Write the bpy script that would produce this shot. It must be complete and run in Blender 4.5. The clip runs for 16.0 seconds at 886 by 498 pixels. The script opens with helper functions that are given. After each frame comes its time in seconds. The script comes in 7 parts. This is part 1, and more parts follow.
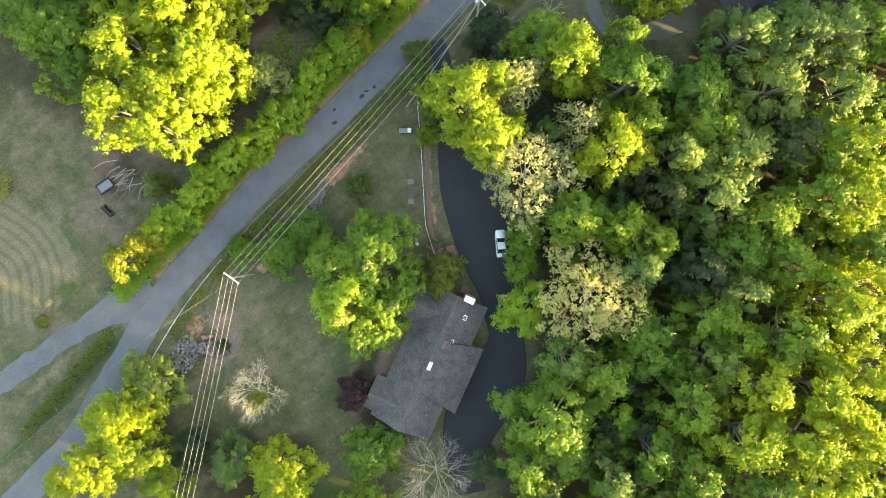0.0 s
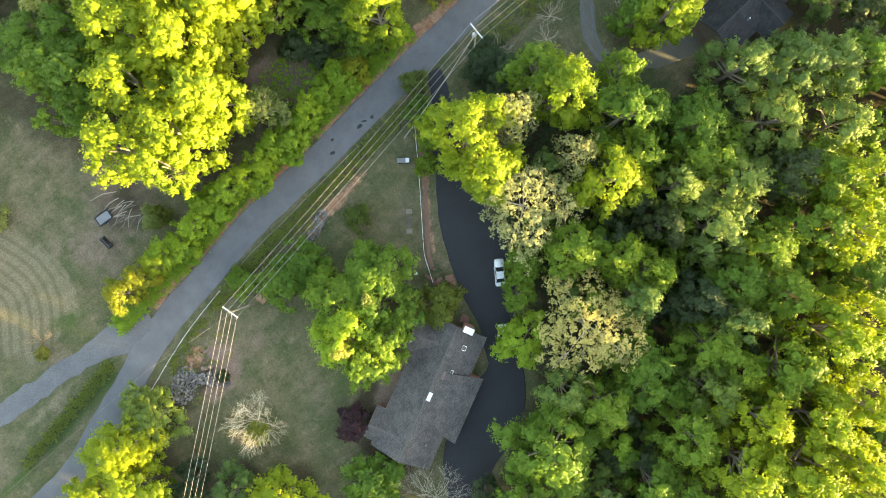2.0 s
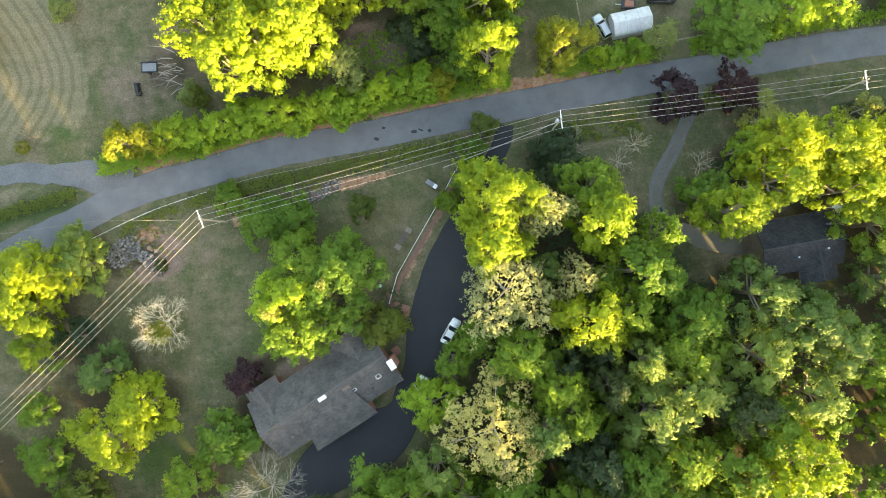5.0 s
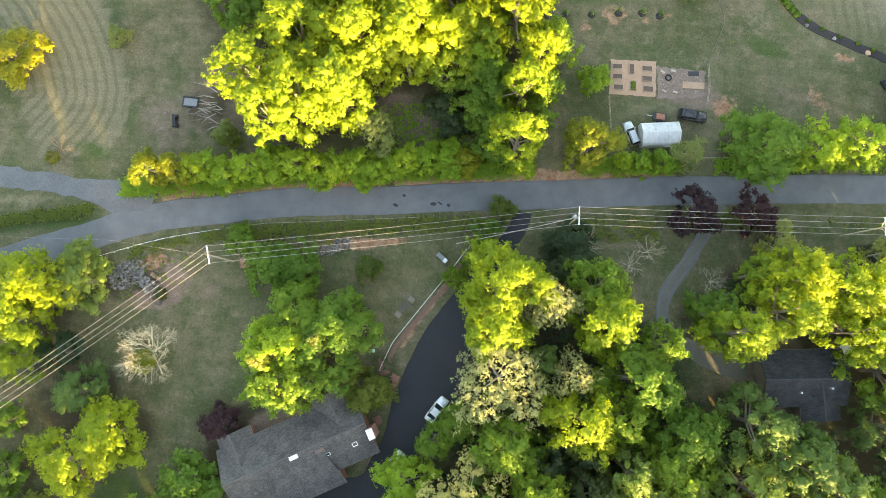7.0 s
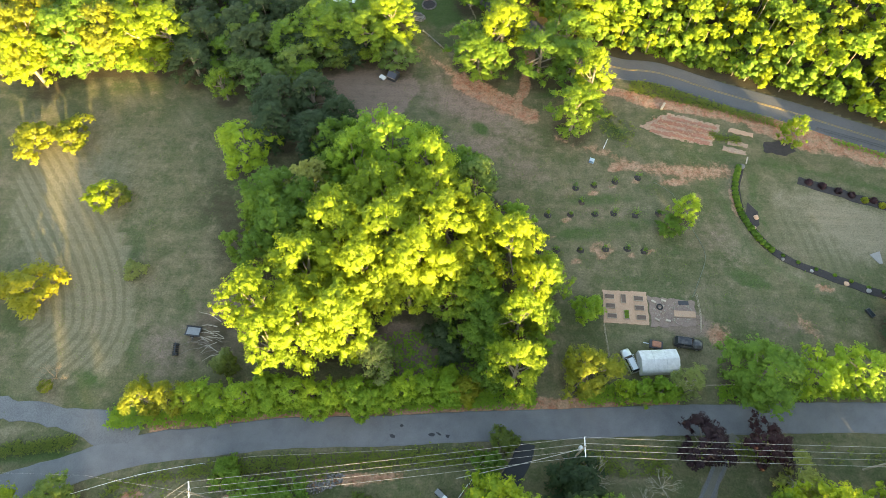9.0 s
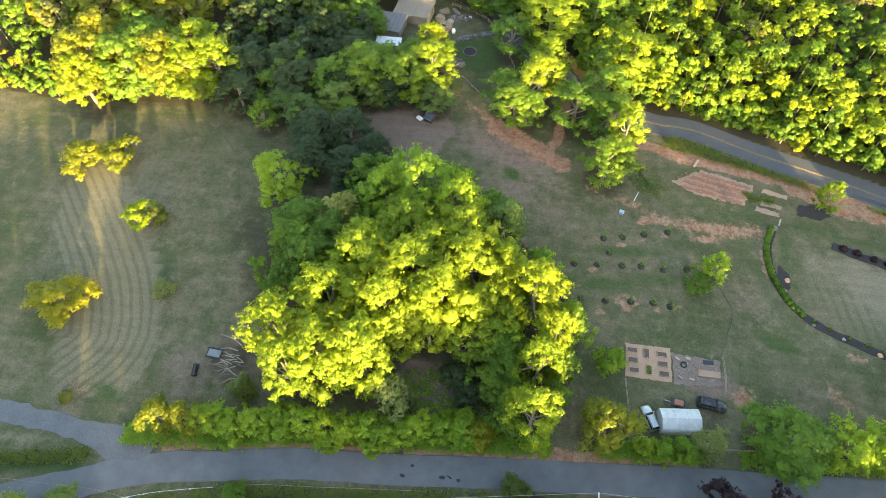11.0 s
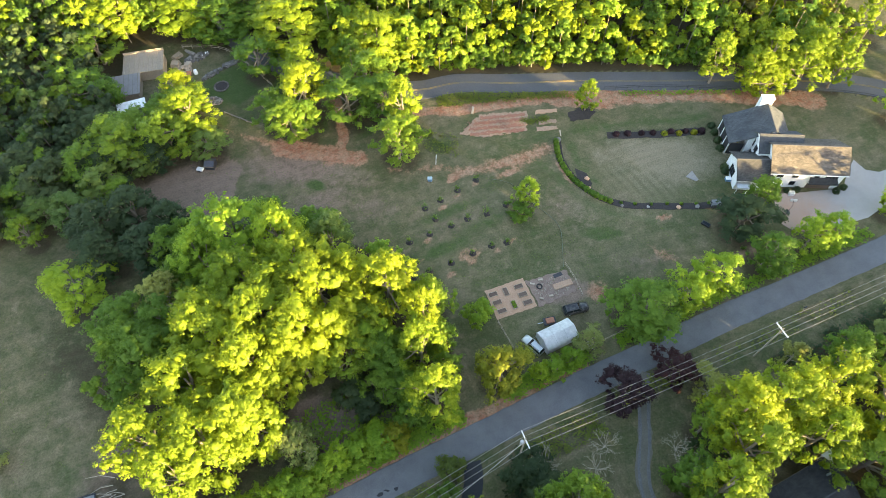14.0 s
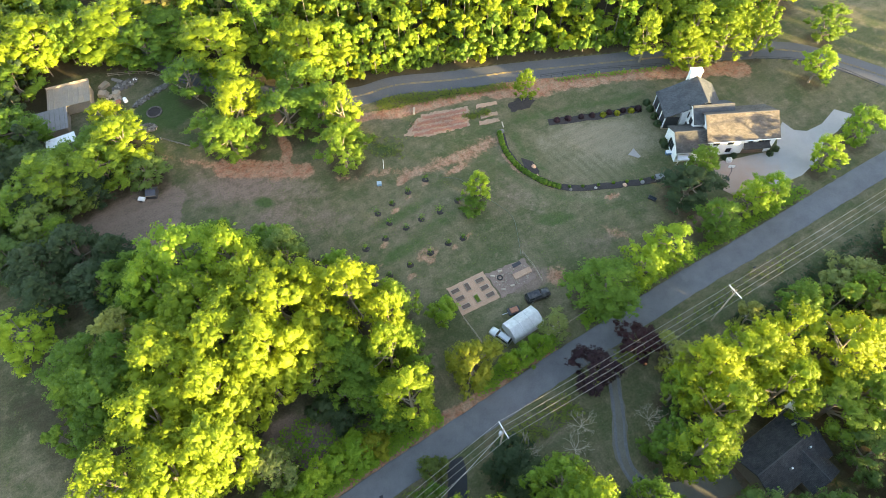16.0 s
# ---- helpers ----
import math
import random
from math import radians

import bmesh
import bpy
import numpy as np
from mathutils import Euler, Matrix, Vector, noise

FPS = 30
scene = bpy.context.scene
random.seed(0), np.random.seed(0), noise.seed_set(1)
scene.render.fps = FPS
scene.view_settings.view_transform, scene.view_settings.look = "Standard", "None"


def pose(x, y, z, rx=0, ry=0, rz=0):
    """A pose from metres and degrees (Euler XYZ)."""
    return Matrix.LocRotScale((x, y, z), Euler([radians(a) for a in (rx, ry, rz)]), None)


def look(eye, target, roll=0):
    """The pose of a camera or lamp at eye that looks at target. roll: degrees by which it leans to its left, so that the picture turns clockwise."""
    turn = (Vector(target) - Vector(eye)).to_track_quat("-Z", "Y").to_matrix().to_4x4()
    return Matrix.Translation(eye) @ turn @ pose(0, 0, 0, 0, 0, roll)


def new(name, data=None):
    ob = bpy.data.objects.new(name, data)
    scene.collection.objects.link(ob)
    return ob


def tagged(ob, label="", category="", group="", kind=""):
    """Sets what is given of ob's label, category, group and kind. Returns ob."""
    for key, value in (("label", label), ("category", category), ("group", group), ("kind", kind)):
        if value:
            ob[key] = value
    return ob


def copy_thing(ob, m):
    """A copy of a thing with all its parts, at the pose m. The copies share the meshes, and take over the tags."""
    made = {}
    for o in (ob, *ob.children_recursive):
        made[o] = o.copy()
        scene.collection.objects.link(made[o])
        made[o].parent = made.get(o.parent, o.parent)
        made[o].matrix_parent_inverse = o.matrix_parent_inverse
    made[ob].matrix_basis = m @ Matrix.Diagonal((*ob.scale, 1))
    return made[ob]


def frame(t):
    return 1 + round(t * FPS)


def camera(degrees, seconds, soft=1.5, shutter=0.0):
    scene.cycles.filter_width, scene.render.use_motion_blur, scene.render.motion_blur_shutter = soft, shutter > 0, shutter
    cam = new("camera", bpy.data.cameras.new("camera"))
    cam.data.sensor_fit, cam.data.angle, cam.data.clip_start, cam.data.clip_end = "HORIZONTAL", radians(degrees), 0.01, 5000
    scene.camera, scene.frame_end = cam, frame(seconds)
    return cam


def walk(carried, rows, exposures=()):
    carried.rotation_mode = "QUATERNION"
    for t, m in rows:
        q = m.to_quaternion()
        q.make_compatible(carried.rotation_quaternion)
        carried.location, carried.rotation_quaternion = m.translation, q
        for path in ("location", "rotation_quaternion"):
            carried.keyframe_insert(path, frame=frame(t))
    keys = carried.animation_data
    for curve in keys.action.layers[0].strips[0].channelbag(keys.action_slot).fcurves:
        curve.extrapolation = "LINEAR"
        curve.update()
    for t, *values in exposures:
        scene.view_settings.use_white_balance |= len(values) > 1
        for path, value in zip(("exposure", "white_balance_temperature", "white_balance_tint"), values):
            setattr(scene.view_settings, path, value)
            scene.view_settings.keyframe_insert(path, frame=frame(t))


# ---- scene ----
cam = camera(71.43, 16.0, soft=0.9)
PATH = [
    (0, -4.752, -16.870, 109.827, -1.288, 0.476, -38.074),
    (0.5, -4.406, -16.374, 109.871, -1.314, 0.472, -38.150),
    (1, -3.702, -15.514, 109.810, -1.306, 0.483, -38.195),
    (1.5, -2.654, -14.370, 109.762, -1.272, 0.484, -38.319),
    (2, -1.359, -13.030, 109.723, -1.235, 0.502, -38.485),
    (2.5, 0.108, -11.543, 109.600, -1.191, 0.534, -38.546),
    (3, 1.737, -9.980, 109.522, -1.067, 0.543, -38.804),
    (3.5, 2.643, -9.315, 109.467, -0.652, 0.585, -35.662),
    (4, 3.092, -9.121, 109.402, -0.465, 0.785, -24.519),
    (4.2, 3.201, -9.055, 109.381, -0.447, 0.825, -19.782),
    (6.3, 3.846, -8.252, 108.755, -0.066, 1.259, 4.238),
    (6.5, 3.845, -8.216, 108.717, 1.499, 1.235, 4.284),
    (7, 3.805, -8.163, 108.681, 6.491, 1.145, 4.234),
    (7.5, 3.756, -8.145, 108.674, 11.718, 1.065, 4.244),
    (8, 3.685, -8.225, 108.648, 16.921, 1.040, 4.059),
    (8.5, 3.683, -8.327, 108.519, 22.262, 1.020, 4.111),
    (9, 3.700, -8.576, 108.436, 27.662, 1.009, 4.073),
    (9.2, 3.733, -8.823, 108.433, 29.512, 1.027, 4.069),
    (10.7, 3.800, -9.200, 108.500, 31.700, 1.050, 9.000),
    (11.3, 3.906, -9.451, 108.558, 31.763, 1.078, 7.072),
    (11.5, 3.980, -9.616, 108.503, 31.755, 1.106, 2.803),
    (12, 3.961, -9.763, 108.321, 31.809, 1.155, -2.048),
    (12.5, 3.898, -9.808, 108.157, 31.856, 1.106, -2.228),
    (13, 3.738, -9.892, 108.059, 31.754, 1.001, -8.974),
    (13.5, 3.469, -9.881, 107.976, 31.694, 0.937, -13.695),
    (14, 3.229, -9.885, 107.888, 31.635, 0.891, -20.077),
    (14.5, 3.119, -9.843, 107.813, 31.636, 0.869, -21.734),
    (15, 3.135, -9.920, 107.840, 31.644, 0.892, -22.597),
    (15.5, 3.133, -9.989, 107.865, 31.616, 0.969, -27.042),
    (16, 3.113, -9.993, 107.835, 31.624, 0.956, -27.787),
]
walk(cam, [(t, pose(*place)) for t, *place in PATH], exposures=[(0, 3.5, 7650, 13.5), (7, 3.54, 7900, 14.5), (7.6, 3.42, 7750, 14), (9, 3.28, 7450, 13), (11.5, 3.18, 6950, 14.5), (16, 3.2, 6900, 16)])

# ---- world, sun ----
SUN_ELEVATION, SUN_AZIMUTH = radians(7.2), radians(-60.0)  # towards the sun, from +x
world = bpy.data.worlds.new("sky")
scene.world = world
world.use_nodes = True
wn = world.node_tree
sky = wn.nodes.new("ShaderNodeTexSky")
sky.sky_type = "NISHITA"
sky.sun_disc = False
sky.sun_elevation = SUN_ELEVATION
sky.sun_rotation = radians(90) - SUN_AZIMUTH
wn.nodes["Background"].inputs[1].default_value = 0.15
wn.links.new(sky.outputs[0], wn.nodes["Background"].inputs[0])
sun = new("sun", bpy.data.lights.new("sun", "SUN"))
sun.data.energy, sun.data.angle, sun.data.color = 4.5, radians(0.6), (1.0, 0.81, 0.40)
to_sun = Vector((math.cos(SUN_AZIMUTH) * math.cos(SUN_ELEVATION), math.sin(SUN_AZIMUTH) * math.cos(SUN_ELEVATION), math.sin(SUN_ELEVATION)))
sun.matrix_world = look(to_sun * 300, (0, 0, 0))


# ---- materials ----
def nodes_of(name):
    m = bpy.data.materials.new(name)
    m.use_nodes = True
    return m, m.node_tree, m.node_tree.nodes["Principled BSDF"]


def noise_node(nt, scale, detail=6.0, rough=0.6, coords="Object", vec=None):
    n = nt.nodes.new("ShaderNodeTexNoise")
    n.inputs["Scale"].default_value, n.inputs["Detail"].default_value, n.inputs["Roughness"].default_value = scale, detail, rough
    if vec is None:
        vec = nt.nodes.new("ShaderNodeTexCoord").outputs[coords]
    nt.links.new(vec, n.inputs["Vector"])
    return n.outputs["Fac"]


def ramp(nt, fac, *stops):
    r = nt.nodes.new("ShaderNodeValToRGB")
    while len(r.color_ramp.elements) < len(stops):
        r.color_ramp.elements.new(0.5)
    for e, (at, c) in zip(r.color_ramp.elements, stops):
        e.position, e.color = at, (*c, 1)
    nt.links.new(fac, r.inputs[0])
    return r.outputs[0]


def blend(nt, fac, a, b, kind="MIX"):
    m = nt.nodes.new("ShaderNodeMix")
    m.data_type, m.blend_type = "RGBA", kind
    for socket, value in ((m.inputs[0], fac), (m.inputs[6], a), (m.inputs[7], b)):
        if isinstance(value, (int, float)):
            socket.default_value = value
        elif isinstance(value, tuple):
            socket.default_value = (*value, 1)
        else:
            nt.links.new(value, socket)
    return m.outputs[2]


def bump(nt, bsdf, height, strength=0.4, distance=0.05):
    b = nt.nodes.new("ShaderNodeBump")
    b.inputs["Strength"].default_value, b.inputs["Distance"].default_value = strength, distance
    nt.links.new(height, b.inputs["Height"])
    nt.links.new(b.outputs[0], bsdf.inputs["Normal"])


def surface(name, a, b, scale=1.0, rough=0.8, metal=0.0, fine=12.0, relief=0.3, vary=0.0, spec=0.4):
    """Two-tone weathered surface: broad stains, fine grain, light relief."""
    m, nt, bsdf = nodes_of(name)
    broad, grain = noise_node(nt, scale), noise_node(nt, scale * fine, 8.0, 0.7)
    c = blend(nt, ramp(nt, broad, (0.3, (0, 0, 0)), (0.7, (1, 1, 1))), a, b)
    c = blend(nt, 0.55, c, ramp(nt, grain, (0.25, tuple(v * 0.5 for v in a)), (0.75, tuple(min(1, v * 1.4) for v in b))))
    if vary:
        info = nt.nodes.new("ShaderNodeObjectInfo").outputs["Random"]
        c = blend(nt, vary, c, ramp(nt, info, (0, tuple(v * 0.55 for v in a)), (1, tuple(min(1, v * 1.35) for v in b))))
    nt.links.new(c, bsdf.inputs["Base Color"])
    bsdf.inputs["Roughness"].default_value, bsdf.inputs["Metallic"].default_value = rough, metal
    bsdf.inputs["Specular IOR Level"].default_value = spec
    if relief:
        bump(nt, bsdf, grain, relief)
    return m


def leaf_material(name, low, high, through_light=0.45, tinted=False):
    m, nt, bsdf = nodes_of(name)
    island = nt.nodes.new("ShaderNodeNewGeometry").outputs["Random Per Island"]
    info = nt.nodes.new("ShaderNodeObjectInfo").outputs["Random"]
    if tinted:
        own = nt.nodes.new("ShaderNodeAttribute")
        own.attribute_name = "tint"
        info = own.outputs["Fac"]
    mean = tuple((p + q) / 2 for p, q in zip(low, high))
    c = ramp(nt, island, (0, tuple(0.45 * p + 0.55 * q for p, q in zip(low, mean))), (0.55, mean), (1, tuple(0.5 * p + 0.5 * q for p, q in zip(high, mean))))
    tint = ramp(nt, info, (0, (0.72, 0.80, 0.8)), (0.5, (1, 1, 1)), (1, (1.25, 1.12, 0.9)))
    c = blend(nt, 1.0, c, tint, "MULTIPLY")
    c = blend(nt, 0.5, c, blend(nt, 1.0, c, ramp(nt, noise_node(nt, 0.35, 3.0), (0.3, (0.7, 0.8, 0.8)), (0.7, (1.22, 1.14, 1.0))), "MULTIPLY"))
    nt.links.new(c, bsdf.inputs["Base Color"])
    bsdf.inputs["Roughness"].default_value, bsdf.inputs["Specular IOR Level"].default_value = 0.55, 0.25
    tr = nt.nodes.new("ShaderNodeBsdfTranslucent")
    nt.links.new(c, tr.inputs["Color"])
    mix = nt.nodes.new("ShaderNodeMixShader")
    mix.inputs[0].default_value = through_light
    nt.links.new(bsdf.outputs[0], mix.inputs[1])
    nt.links.new(tr.outputs[0], mix.inputs[2])
    nt.links.new(mix.outputs[0], nt.nodes["Material Output"].inputs["Surface"])
    return m


LEAF_COLOUR = {
    "lime": ((0.122, 0.192, 0.012), (0.302, 0.378, 0.020)),
    "fresh": ((0.120, 0.225, 0.018), (0.320, 0.450, 0.036)),
    "green": ((0.072, 0.146, 0.016), (0.192, 0.300, 0.032)),
    "dark": ((0.038, 0.066, 0.026), (0.082, 0.118, 0.048)),
    "mist": ((0.076, 0.138, 0.028), (0.178, 0.252, 0.064)),
    "pale": ((0.13, 0.18, 0.05), (0.33, 0.34, 0.10)),
    "gold": ((0.135, 0.165, 0.012), (0.315, 0.310, 0.024)),
    "olive": ((0.075, 0.12, 0.02), (0.18, 0.21, 0.035)),
    "tan": ((0.14, 0.145, 0.04), (0.29, 0.26, 0.08)),
    "blossom": ((0.25, 0.28, 0.10), (0.52, 0.48, 0.22)),
}
LEAF = {kind: leaf_material(kind + "_leaves", *tones) for kind, tones in LEAF_COLOUR.items()}
LEAF["maroon"] = leaf_material("maroon_leaves", (0.016, 0.007, 0.009), (0.052, 0.016, 0.021), 0.15)
WOOD_LEAF = {kind: leaf_material(kind + "_wood_leaves", *tones, 0.45, True) for kind, tones in LEAF_COLOUR.items()}
BARK = surface("bark", (0.11, 0.09, 0.07), (0.24, 0.20, 0.16), 1.5, 0.9, 0, 9, 0.5)
PALE_BARK = surface("pale_bark", (0.30, 0.26, 0.20), (0.46, 0.40, 0.32), 1.5, 0.9, 0, 9, 0.4)
ASPHALT = surface("worn_asphalt", (0.072, 0.073, 0.079), (0.160, 0.159, 0.163), 0.32, 0.9, 0, 60, 0.25)
FAR_ASPHALT = surface("grey_asphalt", (0.066, 0.067, 0.071), (0.102, 0.102, 0.106), 0.12, 0.9, 0, 60, 0.25)
NEW_ASPHALT = surface("dark_asphalt", (0.017, 0.0175, 0.020), (0.030, 0.031, 0.034), 0.15, 0.85, 0, 60, 0.25)
GRAVEL = surface("gravel", (0.080, 0.080, 0.084), (0.150, 0.149, 0.150), 0.35, 0.95, 0, 14, 0.6)
DUST = surface("dusty_gravel", (0.085, 0.082, 0.062), (0.150, 0.138, 0.112), 0.5, 0.95, 0, 14, 0.6)


def stained_concrete():
    """Pale concrete with red clay washed over one corner."""
    m, nt, bsdf = nodes_of("stained_concrete")
    far = nt.nodes.new("ShaderNodeVectorMath")
    far.operation = "DISTANCE"
    far.inputs[1].default_value = (97.0, 33.0, 0)
    nt.links.new(nt.nodes.new("ShaderNodeTexCoord").outputs["Object"], far.inputs[0])
    edge = nt.nodes.new("ShaderNodeMath")
    edge.operation = "MULTIPLY_ADD"
    edge.inputs[1].default_value, edge.inputs[2].default_value = 14.0, -7.0
    nt.links.new(noise_node(nt, 0.22, 7.0, 0.65), edge.inputs[0])
    total = nt.nodes.new("ShaderNodeMath")
    nt.links.new(far.outputs["Value"], total.inputs[0])
    nt.links.new(edge.outputs[0], total.inputs[1])
    scaled = nt.nodes.new("ShaderNodeMath")
    scaled.operation = "DIVIDE"
    scaled.inputs[1].default_value = 20.0
    nt.links.new(total.outputs[0], scaled.inputs[0])
    grey = blend(nt, noise_node(nt, 0.4, 8.0, 0.7), (0.245, 0.236, 0.228), (0.345, 0.330, 0.318))
    c = blend(nt, ramp(nt, scaled.outputs[0], (0.12, (0.75, 0.75, 0.75)), (0.6, (0, 0, 0))), grey, (0.34, 0.205, 0.135))
    c = blend(nt, 1.0, c, ramp(nt, noise_node(nt, 9.0, 6.0, 0.7), (0.3, (0.88, 0.88, 0.88)), (0.7, (1.1, 1.1, 1.1))), "MULTIPLY")
    nt.links.new(c, bsdf.inputs["Base Color"])
    bsdf.inputs["Roughness"].default_value = 0.9
    return m


CLAY_CONCRETE = stained_concrete()


def shingle(name, a, b):
    """Courses of small shingles, each with its own tone, streaked and stained."""
    m, nt, bsdf = nodes_of(name)
    br = nt.nodes.new("ShaderNodeTexBrick")
    br.inputs["Scale"].default_value, br.inputs["Mortar Size"].default_value = 1.0, 0.012
    br.inputs["Brick Width"].default_value, br.inputs["Row Height"].default_value = 0.42, 0.20
    br.inputs["Color1"].default_value, br.inputs["Color2"].default_value = (*a, 1), (*b, 1)
    br.inputs["Mortar"].default_value = (*(v * 0.5 for v in a), 1)
    nt.links.new(nt.nodes.new("ShaderNodeTexCoord").outputs["Object"], br.inputs["Vector"])
    stain = ramp(nt, noise_node(nt, 0.45, 6.0, 0.7), (0.35, (0.72, 0.72, 0.72)), (0.65, (1.2, 1.18, 1.12)))
    speck = ramp(nt, noise_node(nt, 5.0, 6.0, 0.8), (0.3, (0.8, 0.8, 0.8)), (0.7, (1.2, 1.2, 1.2)))
    c = blend(nt, 1.0, blend(nt, 1.0, br.outputs["Color"], stain, "MULTIPLY"), speck, "MULTIPLY")
    nt.links.new(c, bsdf.inputs["Base Color"])
    bsdf.inputs["Roughness"].default_value, bsdf.inputs["Specular IOR Level"].default_value = 0.92, 0.25
    bump(nt, bsdf, br.outputs["Fac"], 0.3, -0.02)
    return m


SHINGLE = shingle("grey_shingle", (0.080, 0.073, 0.069), (0.118, 0.108, 0.102))
DARK_SHINGLE = shingle("charcoal_shingle", (0.036, 0.038, 0.042), (0.055, 0.057, 0.062))
WHITE = surface("white_paint", (0.70, 0.70, 0.69), (0.82, 0.82, 0.81), 0.6, 0.6, 0, 10, 0.05)
BLACK = surface("black_trim", (0.02, 0.02, 0.022), (0.04, 0.04, 0.045), 1.0, 0.5, 0, 10, 0.1)
CLAY = surface("red_clay", (0.24, 0.095, 0.058), (0.33, 0.15, 0.095), 0.4, 0.95, 0, 12, 0.6)
MULCH = surface("dark_mulch", (0.017, 0.015, 0.015), (0.046, 0.038, 0.036), 1.2, 0.95, 0, 10, 0.8)
TIMBER = surface("weathered_timber", (0.25, 0.20, 0.15), (0.40, 0.33, 0.25), 1.4, 0.85, 0, 9, 0.3, 0.3)
PAVER = surface("sandy_chips", (0.31, 0.185, 0.115), (0.41, 0.265, 0.180), 0.6, 0.9, 0, 16, 0.4)
BRICK = surface("red_brick", (0.30, 0.12, 0.08), (0.42, 0.20, 0.14), 2.0, 0.9, 0, 8, 0.3, 0.4)
STONE = surface("field_stone", (0.13, 0.12, 0.11), (0.27, 0.25, 0.23), 1.5, 0.9, 0, 6, 0.5, 0.5)
METAL = surface("galvanised_metal", (0.45, 0.46, 0.47), (0.6, 0.61, 0.62), 1.0, 0.45, 0.8, 10, 0.1)
WIRE = surface("aluminium_wire", (0.33, 0.30, 0.27), (0.45, 0.41, 0.37), 2.0, 0.45, 0.3, 4, 0)
YELLOW_PAINT = surface("yellow_line", (0.17, 0.125, 0.045), (0.23, 0.17, 0.06), 0.8, 0.8, 0, 20, 0.1)
CANVAS = surface("white_canvas", (0.84, 0.835, 0.82), (0.89, 0.885, 0.87), 0.5, 0.7, 0, 3, 0.0)
RUBBER = surface("rubber", (0.015, 0.015, 0.016), (0.03, 0.03, 0.03), 2, 0.8, 0, 6, 0.1)
BLUE = surface("blue_plastic", (0.10, 0.20, 0.33), (0.16, 0.28, 0.42), 1, 0.5, 0, 6, 0.1)
TAN = surface("tan_boards", (0.20, 0.165, 0.125), (0.29, 0.235, 0.18), 0.8, 0.85, 0, 9, 0.3)
GLASS, _nt, _b = nodes_of("dark_glass")
_b.inputs["Base Color"].default_value = (0.02, 0.025, 0.03, 1)
_b.inputs["Roughness"].default_value = 0.06


def paint(name, colour, rough=0.3, metal=0.2):
    m, nt, bsdf = nodes_of(name)
    dust = noise_node(nt, 1.5)
    c = blend(nt, ramp(nt, dust, (0.4, (0, 0, 0)), (0.8, (0.35, 0.35, 0.35))), colour, (0.3, 0.27, 0.23))
    nt.links.new(c, bsdf.inputs["Base Color"])
    bsdf.inputs["Roughness"].default_value, bsdf.inputs["Metallic"].default_value = rough, metal
    bsdf.inputs["Coat Weight"].default_value = 0.25
    return m


GREY_STEEL = surface("grey_steel", (0.14, 0.145, 0.15), (0.22, 0.225, 0.23), 1.5, 0.6, 0.1, 8, 0.1)
STAIN = surface("tar_patch", (0.018, 0.018, 0.02), (0.035, 0.035, 0.038), 1.5, 0.8, 0, 10, 0.2)


# ---- building blocks ----
def mesh_from(name, verts, faces, mat, smooth=False):
    me = bpy.data.meshes.new(name)
    me.from_pydata([tuple(v) for v in verts], [], [tuple(f) for f in faces])
    me.materials.append(mat)
    if smooth:
        me.shade_smooth()
    me.update()
    return me


def part(name, bm, mat, parent=None, label=""):
    """One bmesh as one mesh object under a thing or a part."""
    me = bpy.data.meshes.new(name)
    bm.to_mesh(me)
    bm.free()
    me.materials.append(mat)
    ob = new(name, me)
    if parent is not None:
        ob.parent = parent
    if label:
        tagged(ob, label)
    return ob


def piece(name, me, parent, m=None):
    ob = new(name, me)
    ob.parent = parent
    if m is not None:
        ob.matrix_basis = m
    return ob


def thing(name, x, y, z, rz, label, category, group="", kind=""):
    ob = new(name)
    ob.matrix_basis = pose(x, y, z, 0, 0, rz)
    return tagged(ob, label, category, group, kind)


def box(x, y, z, sx, sy, sz, rz=0.0, bevel=0.0, bm=None, rx=0.0, ry=0.0):
    """A box centred at x, y with its foot at z; adds to bm when one is given."""
    b = bmesh.new()
    bmesh.ops.create_cube(b, size=1.0)
    bmesh.ops.scale(b, vec=(sx, sy, sz), verts=b.verts)
    if bevel:
        bmesh.ops.bevel(b, geom=b.edges[:], offset=bevel, segments=2, affect="EDGES", profile=0.5)
    bmesh.ops.transform(b, matrix=pose(x, y, z + sz / 2, rx, ry, rz), verts=b.verts)
    if bm is None:
        return b
    me = bpy.data.meshes.new("t")
    b.to_mesh(me)
    b.free()
    bm.from_mesh(me)
    bpy.data.meshes.remove(me)
    return bm


def prism(poly, z0, z1):
    """An upright prism over a polygon in plan."""
    b = bmesh.new()
    lo, hi = [b.verts.new((x, y, z0)) for x, y in poly], [b.verts.new((x, y, z1)) for x, y in poly]
    b.faces.new(lo[::-1])
    b.faces.new(hi)
    n = len(poly)
    for i in range(n):
        b.faces.new((lo[i], lo[(i + 1) % n], hi[(i + 1) % n], hi[i]))
    bmesh.ops.recalc_face_normals(b, faces=b.faces)
    return b


